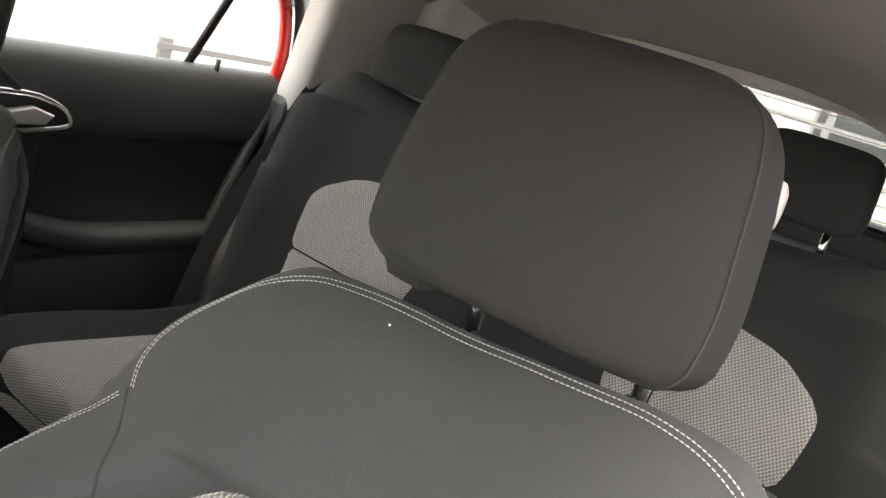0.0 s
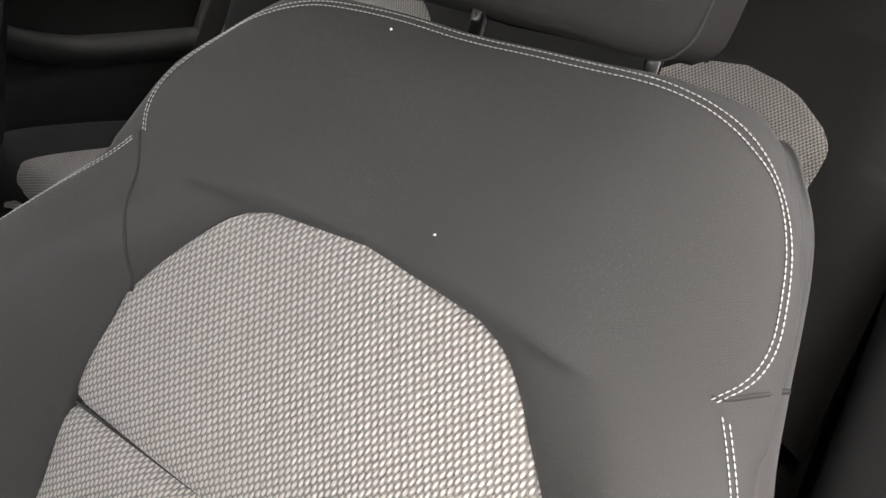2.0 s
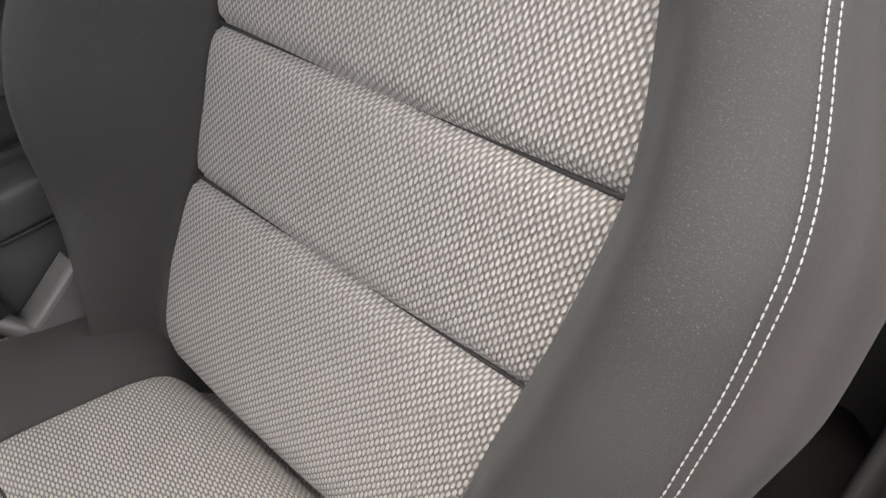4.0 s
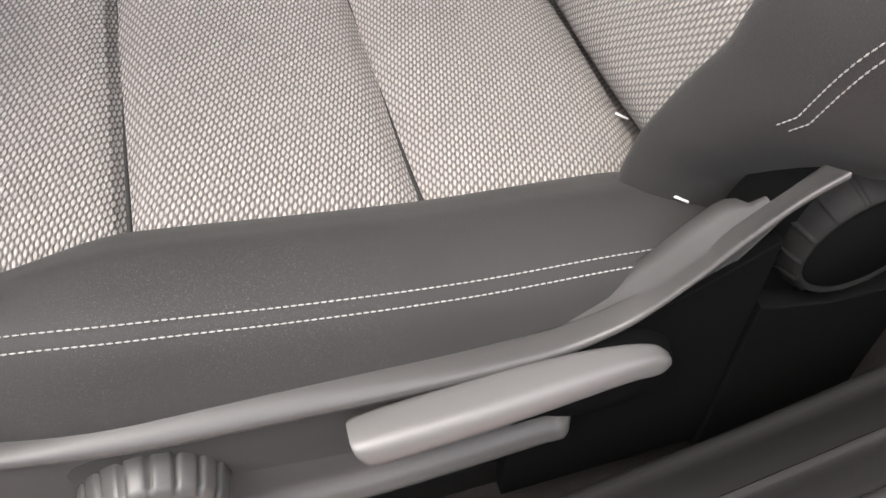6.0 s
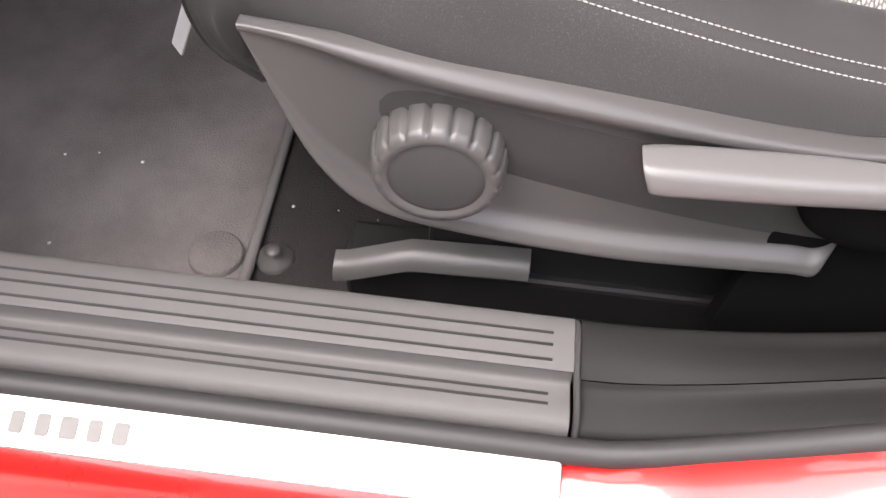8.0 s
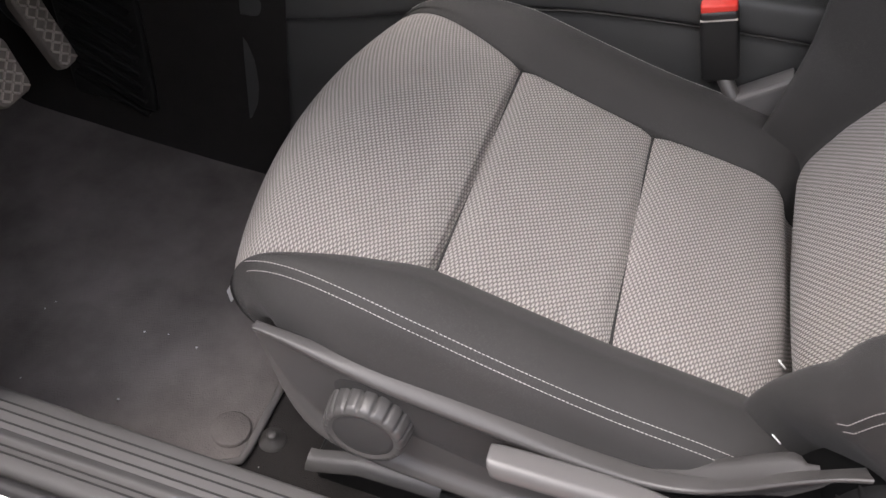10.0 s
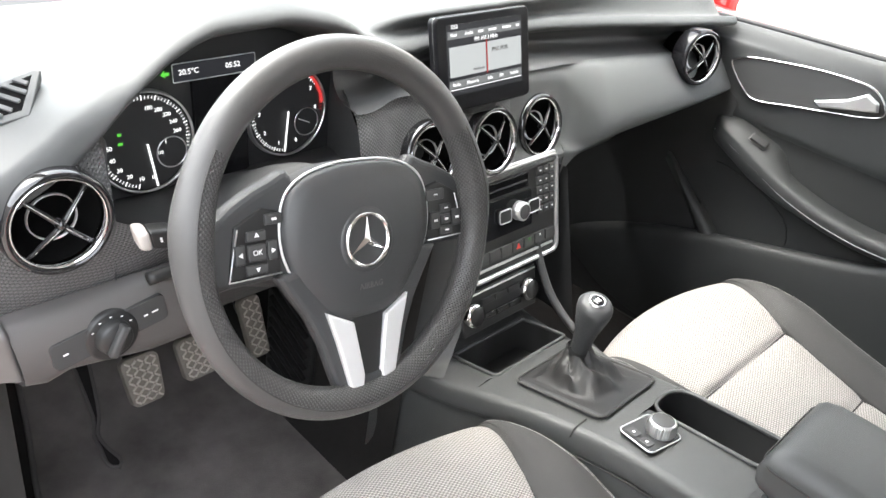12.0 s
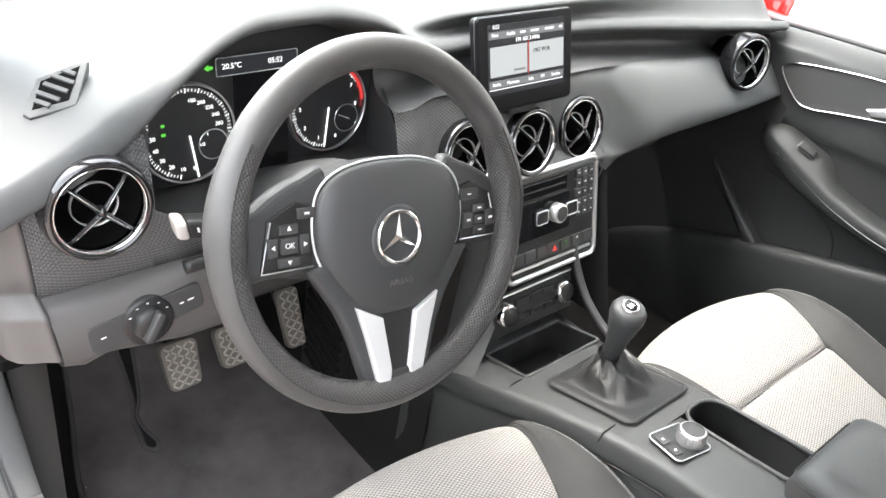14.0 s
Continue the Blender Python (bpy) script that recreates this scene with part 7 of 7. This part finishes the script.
part("window_pane", grid([[(1.085 - 0.10 * t, y, float(fd_belt(y)) + (1.06 - float(fd_belt(y))) * t) for t in (0, 1)] for y in np.linspace(-0.28, 0.70, 6)]), GLASS, front_door).visible_shadow = False
part("mirror_corner", prism([(0.765, 0.685), (0.86, 0.68), (0.765, 0.79)], 0, 0.014, axes((1.086, 0, 0), (0, 1, 0), (0, 0, 1), (-1, 0, 0)), 0.003), BLACK, front_door)
mirror = thing("door_mirror", (1.25, 0.76, 0.70), "red door mirror outside the passenger window", "door mirror")
MM = axes((1.25, 0.765, 0.672), (0.96, 0.26, 0), (0, 0, 1), (0.26, -0.96, 0))
part("housing", prism(smooth_path([(-0.10, -0.055), (0.0, -0.066), (0.095, -0.05), (0.11, 0.0), (0.095, 0.055), (0.0, 0.068), (-0.09, 0.06), (-0.115, 0.0)], 5, True)[:, :2], -0.09, 0.0, MM, 0.02, 4), RED, mirror)
part("mirror_glass", prism(smooth_path([(-0.088, -0.045), (0.0, -0.054), (0.082, -0.04), (0.095, 0.0), (0.082, 0.045), (0.0, 0.056), (-0.08, 0.05), (-0.10, 0.0)], 5, True)[:, :2], 0.0, 0.003, MM, 0.001), CHROME, mirror, "mirror glass")
part("arm", block(1.10, 1.20, 0.775, 0.815, 0.62, 0.655, 0.01), BLACK, mirror)

rear_door = thing("rear_passenger_door", (1.06, -0.75, 0.1), "black rear door panel with chrome handle frame and armrest", "car door")
part("upper_skin", skin(np.linspace(-0.36, -1.075, 40), lambda y: [(1.085, 0.722 + 0.006), (1.060, 0.722 + 0.004), (1.044, 0.705), (1.038, 0.66), (1.038, 0.60), (1.046, 0.585)], True), DOORSKIN, rear_door, "soft dark upper skin")
part("insert_skin", skin(np.linspace(-0.36, -1.06, 30), lambda y: [(1.046, 0.586), (1.056, 0.565), (1.058, 0.46), (1.050, 0.38), (1.045, 0.36)], True), DOORDARK, rear_door, "black cloth door insert")
part("lower_skin", skin(np.linspace(-0.36, -1.03, 30), lambda y: [(1.048, 0.37), (1.032, 0.355), (1.022, 0.30), (1.02, 0.12), (1.03, 0.0)], True), DOORSKIN, rear_door)
rows = []
ra_z = spl([-0.98, -0.90, -0.70, -0.60, -0.50, -0.36], [0.40, 0.402, 0.41, 0.43, 0.47, 0.52])
for y in np.linspace(-0.36, -0.965, 40):
    w = 0.055 * min(1, (0.965 + y) / 0.05 + 0.02) ** 0.5
    z = float(ra_z(y))
    rows.append(smooth_path([(1.052 - px, y, z + pz) for px, pz in ((0.0, 0.012), (w * 0.6, 0.014), (w, 0.004), (w, -0.02), (w * 0.7, -0.032), (0, -0.034))], 3))
part("armrest", grid(rows), DOORSKIN, rear_door, "dark door armrest")
ring = smooth_path([(-0.42, 0.655), (-0.50, 0.655), (-0.56, 0.650), (-0.605, 0.630), (-0.618, 0.605), (-0.58, 0.596), (-0.50, 0.590), (-0.42, 0.590)], 5)
part("recess_frame", tube([(1.036, q[0], q[1]) for q in ring], 0.0055, 8), CHROME, rear_door, "chrome frame of the handle recess")
part("door_handle", prism([(-0.50, 0.605), (-0.50, 0.625), (-0.55, 0.635), (-0.585, 0.622), (-0.57, 0.605)], 0.0, 0.016, axes((1.038, 0, 0), (0, 1, 0), (0, 0, 1), (-1, 0, 0)), 0.004, 3), SATIN, rear_door, "silver inner door handle")
part("lock_pin", tube([(1.058, -0.917, 0.715), (1.056, -0.917, 0.745)], 0.005, 8), BLACK, rear_door)
part("outer_panel", block(1.088, 1.13, -1.12, -0.34, -0.05, 0.70, 0.015), RED, rear_door)
part("window_divider", tube([(1.078, -0.862, 0.72), (1.04, -0.925, 0.92), (1.005, -0.955, 1.03)], 0.010, 8, False, 0.7), BLACK, rear_door, "black window divider")
for y0, y1 in ((-0.36, -0.86), (-0.86, -1.07)):
    part("window_pane", grid([[(1.080 - 0.13 * t, y - 0.06 * t * (y < -0.5), 0.722 + 0.34 * t) for t in (0, 1)] for y in (y0, y1)]), GLASS, rear_door).visible_shadow = False
edge = smooth_path([(1.075, -1.085, 0.70), (1.06, -1.080, 0.76), (1.045, -1.06, 0.82), (1.02, -1.01, 0.89), (0.99, -0.92, 0.955), (0.965, -0.78, 1.00)], 6)
part("frame_edge", tube(edge, 0.014, 8), RED, rear_door, "red painted window frame edge")
part("frame_seal", tube([(q[0] - 0.016, q[1] - 0.022, q[2] + 0.010) for q in edge], 0.011, 8), SEAL, rear_door, "black door seal")
part("door_edge", tube(smooth_path([(1.05, -1.085, 0.70), (1.045, -1.04, 0.60), (1.04, -0.98, 0.45), (1.035, -0.93, 0.30), (1.03, -0.90, 0.1)], 5), 0.014, 8), SEAL, rear_door)
# side trim between the rear seat and its door
part("wheel_arch_trim", grid([[(q[0], q[1], q[2]) for q in smooth_path([(1.03 - 0.0 * t, -1.10 + 0.20 * t, 0.72 - 0.62 * t), (0.985, -1.115 + 0.21 * t, 0.715 - 0.62 * t), (0.88, -1.13 + 0.22 * t, 0.70 - 0.62 * t)], 5)] for t in np.linspace(0, 1, 12)]), DASHGREY, body, "plum-grey wheel arch trim beside the rear seat")

left_door = thing("rear_driver_side_door", (-0.36, -0.75, 0.1), "black rear door panel with tinted window, closed", "car door")
part("inner_panel", grid([[(-x, y, z) for x, z in ((0.335, 0.72), (0.315, 0.71), (0.306, 0.66), (0.300, 0.58), (0.296, 0.40), (0.290, 0.10))] for y in np.linspace(-0.42, -1.06, 12)]), SHADETRIM, left_door)
part("window_pane", grid([[(-0.345 + 0.13 * t, y - 0.06 * t * (y < -0.5), 0.722 + 0.33 * t) for t in (0, 1)] for y in (-0.42, -0.75, -1.07)]), TINTED, left_door, "dark tinted window")
part("frame_edge", tube(smooth_path([(-0.345, -1.085, 0.70), (-0.315, -1.06, 0.82), (-0.26, -0.92, 0.955), (-0.235, -0.70, 1.02), (-0.235, -0.46, 1.04)], 6), 0.016, 8), SEAL, left_door)

# ---------------------------------------------------------------- rear bench
bench = thing("rear_bench", (0.36, -0.8, 0.16), "dark rear bench with woven grey cloth panels and low headrests", "car seat")
RB = [(-0.72, 0.30), (-0.80, 0.36), (-0.865, 0.45), (-0.91, 0.55), (-0.955, 0.65), (-1.00, 0.745), (-1.03, 0.785), (-1.07, 0.795), (-1.11, 0.775), (-1.13, 0.70), (-1.13, 0.5)]
pb, nb = frame_of(RB)
if nb[20][0] < 0:
    nb = -nb


def bench_h(x, z):
    """Swell of the bench over its middle plane: wings at the outer ends, soft dips in the seats."""
    wing = 0.0
    for c, s in ((0.865, 1), (-0.205, -1)):
        wing += 0.045 * math.exp(-(((x - c) / 0.075) ** 2)) * (0.3 + 0.7 * (z < 0.74))
    dips = -0.012 * math.exp(-(((x - 0.635) / 0.13) ** 2)) - 0.012 * math.exp(-(((x - 0.055) / 0.13) ** 2))
    return wing + dips


def bench_taper(place, k):
    """How far the outer bolster narrows towards the cushion."""
    edge = 0.90 if k > 62 else float(np.interp(place[1], [0.30, 0.36, 0.48, 0.70, 0.80], [0.79, 0.815, 0.866, 0.90, 0.90]))
    return (edge - 0.70) / 0.21


bx = np.linspace(-0.27, 0.91, 80)
rows = []
for x in bx:
    e = min(1, (x + 0.27) / 0.03, (0.91 - x) / 0.03)
    rows.append([(min(x, 0.70) + max(0.0, x - 0.70) * bench_taper(pb[k], k), pb[k][0] + nb[k][0] * (bench_h(x, pb[k][1]) - 0.03 * (1 - e) ** 2), pb[k][1] + nb[k][1] * bench_h(x, pb[k][1]) - 0.02 * (1 - e) ** 2 - 0.035 * max(0, (abs(x - 0.32) - 0.47) / 0.11) ** 2 * (pb[k][1] > 0.6)) for k in range(len(pb))])
part("backrest_cover", grid(rows), SHADEDBENCH, bench, "dark grey rear backrest")
for c, rise in ((0.617, 0.0), (0.000, 0.022)):
    half = spl([0.30, 0.45, 0.53, 0.575, 0.60, 0.62, 0.635, 0.645, 0.65], [0.105, 0.118, 0.138, 0.142, 0.128, 0.10, 0.075, 0.04, 0.0])
    for z0, z1 in ((0.30, 0.487 + rise), (0.49 + rise, 0.650 + rise)):
        rows = []
        for z in np.linspace(z0, z1, 22):
            k = int(np.argmin(abs(pb[:60, 1] - z)))
            y = float(np.interp(z, pb[:56, 1], pb[:56, 0]))
            row = []
            for u in np.linspace(-1, 1, 25):
                x = c + u * float(half(z - rise))
                h = bench_h(x, z) + 0.006 - 0.006 * max(0, abs(u) - 0.9) / 0.1 - 0.005 * math.exp(-((min(z - z0 + 0.004, abs(z1 - z) + (0.004 if z1 < 0.6 else 1)) / 0.006) ** 2))
                row.append((x, y + nb[k][0] * h, z + nb[k][1] * h))
            rows.append(row)
        part("backrest_panel", grid(rows, flip=True, cloth=True), BACKCLOTH, bench, "woven grey cloth panel")
rows = []
for x in bx:
    e = min(1, (x + 0.27) / 0.04, (0.91 - x) / 0.04)
    rows.append([(x, q[1], q[2] - 0.03 * (1 - e) ** 2 + 0.02 * math.exp(-(((x - 0.87) / 0.06) ** 2))) for q in smooth_path([(0, -0.84, 0.30), (0, -0.72, 0.305), (0, -0.58, 0.325), (0, -0.46, 0.335), (0, -0.42, 0.315), (0, -0.41, 0.25), (0, -0.42, 0.12)], 6)])
part("cushion_cover", grid(rows, flip=True), SHADEDBENCH, bench, "dark grey rear cushion")
for c in (0.665, 0.035):
    rows = []
    for y, z in smooth_path([(-0.74, 0.306), (-0.58, 0.327), (-0.46, 0.3385), (-0.425, 0.325), (-0.408, 0.27)], 6):
        rows.append([(c + u * 0.15, y, z + 0.006 - 0.007 * max(0, abs(u) - 0.9) / 0.1) for u in np.linspace(-1, 1, 15)])
    part("cushion_panel", grid(rows, flip=True, cloth=True), CLOTH, bench, "woven grey cloth panel")
for hx, hz in ((0.70, 0.855), (0.005, 0.880)):
    rows = []
    for lat in np.linspace(-math.pi / 2, math.pi / 2, 21):
        row = []
        for lon in np.linspace(0, 2 * math.pi, 40, endpoint=False):
            f = lambda v, e: math.copysign(abs(v) ** e, v)
            c = f(math.cos(lat), 0.4)
            X, Y, Z = c * f(math.cos(lon), 0.4), c * f(math.sin(lon), 0.5), f(math.sin(lat), 0.4)
            row.append((hx + 0.090 * X * (1 - 0.06 * Z), -1.075 + 0.042 * Y - 0.02 * Z, hz + 0.060 * Z))
        rows.append(row)
    part("headrest", grid(rows, close_v=True, flip=True), SHADEDBENCH, bench, "low dark cloth headrest")
    for u in (-0.05, 0.05):
        part("headrest_post", tube([(hx + u, -1.075, 0.77), (hx + u, -1.075, 0.82)], 0.006, 8), CHROME, bench)
belt = thing("seat_belt", (0.93, -1.0, 0.3), "black rear seat belt hanging beside the bench", "seat belt")
part("webbing", grid([[(q[0] + u * 0.006, q[1] + u * 0.022, q[2]) for u in (-1, 0, 1)] for q in smooth_path([(0.955, -1.13, 0.80), (0.975, -1.04, 0.62), (0.975, -0.93, 0.42), (0.965, -0.85, 0.20)], 6)]), SEAL, belt)

# ---------------------------------------------------------------- the opened driver's door and an unseen wall added beyond it
driver_door = thing("driver_door", (-0.42, 0.98, 0.1), "red driver's door standing wide open with dark inner panel", "car door")
OD = axes((-0.44, 1.02, 0.0), Vector((-0.97, -0.24, 0)), Vector((0, 0, 1)), Vector((-0.24, 0.97, 0)))
part("outer_panel", prism([(0.0, -0.10), (0.98, -0.10), (1.06, 0.30), (1.04, 0.70), (0.0, 0.68)], 0.03, 0.09, OD, 0.012, 3), RED, driver_door)
part("inner_panel", prism([(0.02, -0.06), (0.96, -0.06), (1.03, 0.30), (1.01, 0.69), (0.02, 0.67)], -0.02, 0.03, OD, 0.012, 3), DOORSKIN, driver_door)
part("armrest", prism([(0.25, 0.40), (0.85, 0.44), (0.88, 0.47), (0.30, 0.46)], -0.08, -0.02, OD, 0.012, 3), PADLOW, driver_door)
part("window_frame", tube([OD @ Vector(v) for v in ((0.12, 0.68, 0.03), (0.50, 1.00, 0.06), (0.72, 1.06, 0.07), (1.00, 1.03, 0.07), (1.04, 0.70, 0.03))], 0.018, 8), SEAL, driver_door)
# out of view; added to limit the sky light through the open door
yard = single("unseen_side_wall", block(-3.0, -2.8, -8, 6, -0.36, 1.9, 0.0), LIGHTWALLPAINT, "unseen grey wall added to limit light from the driver's side", "wall", kind="structure")
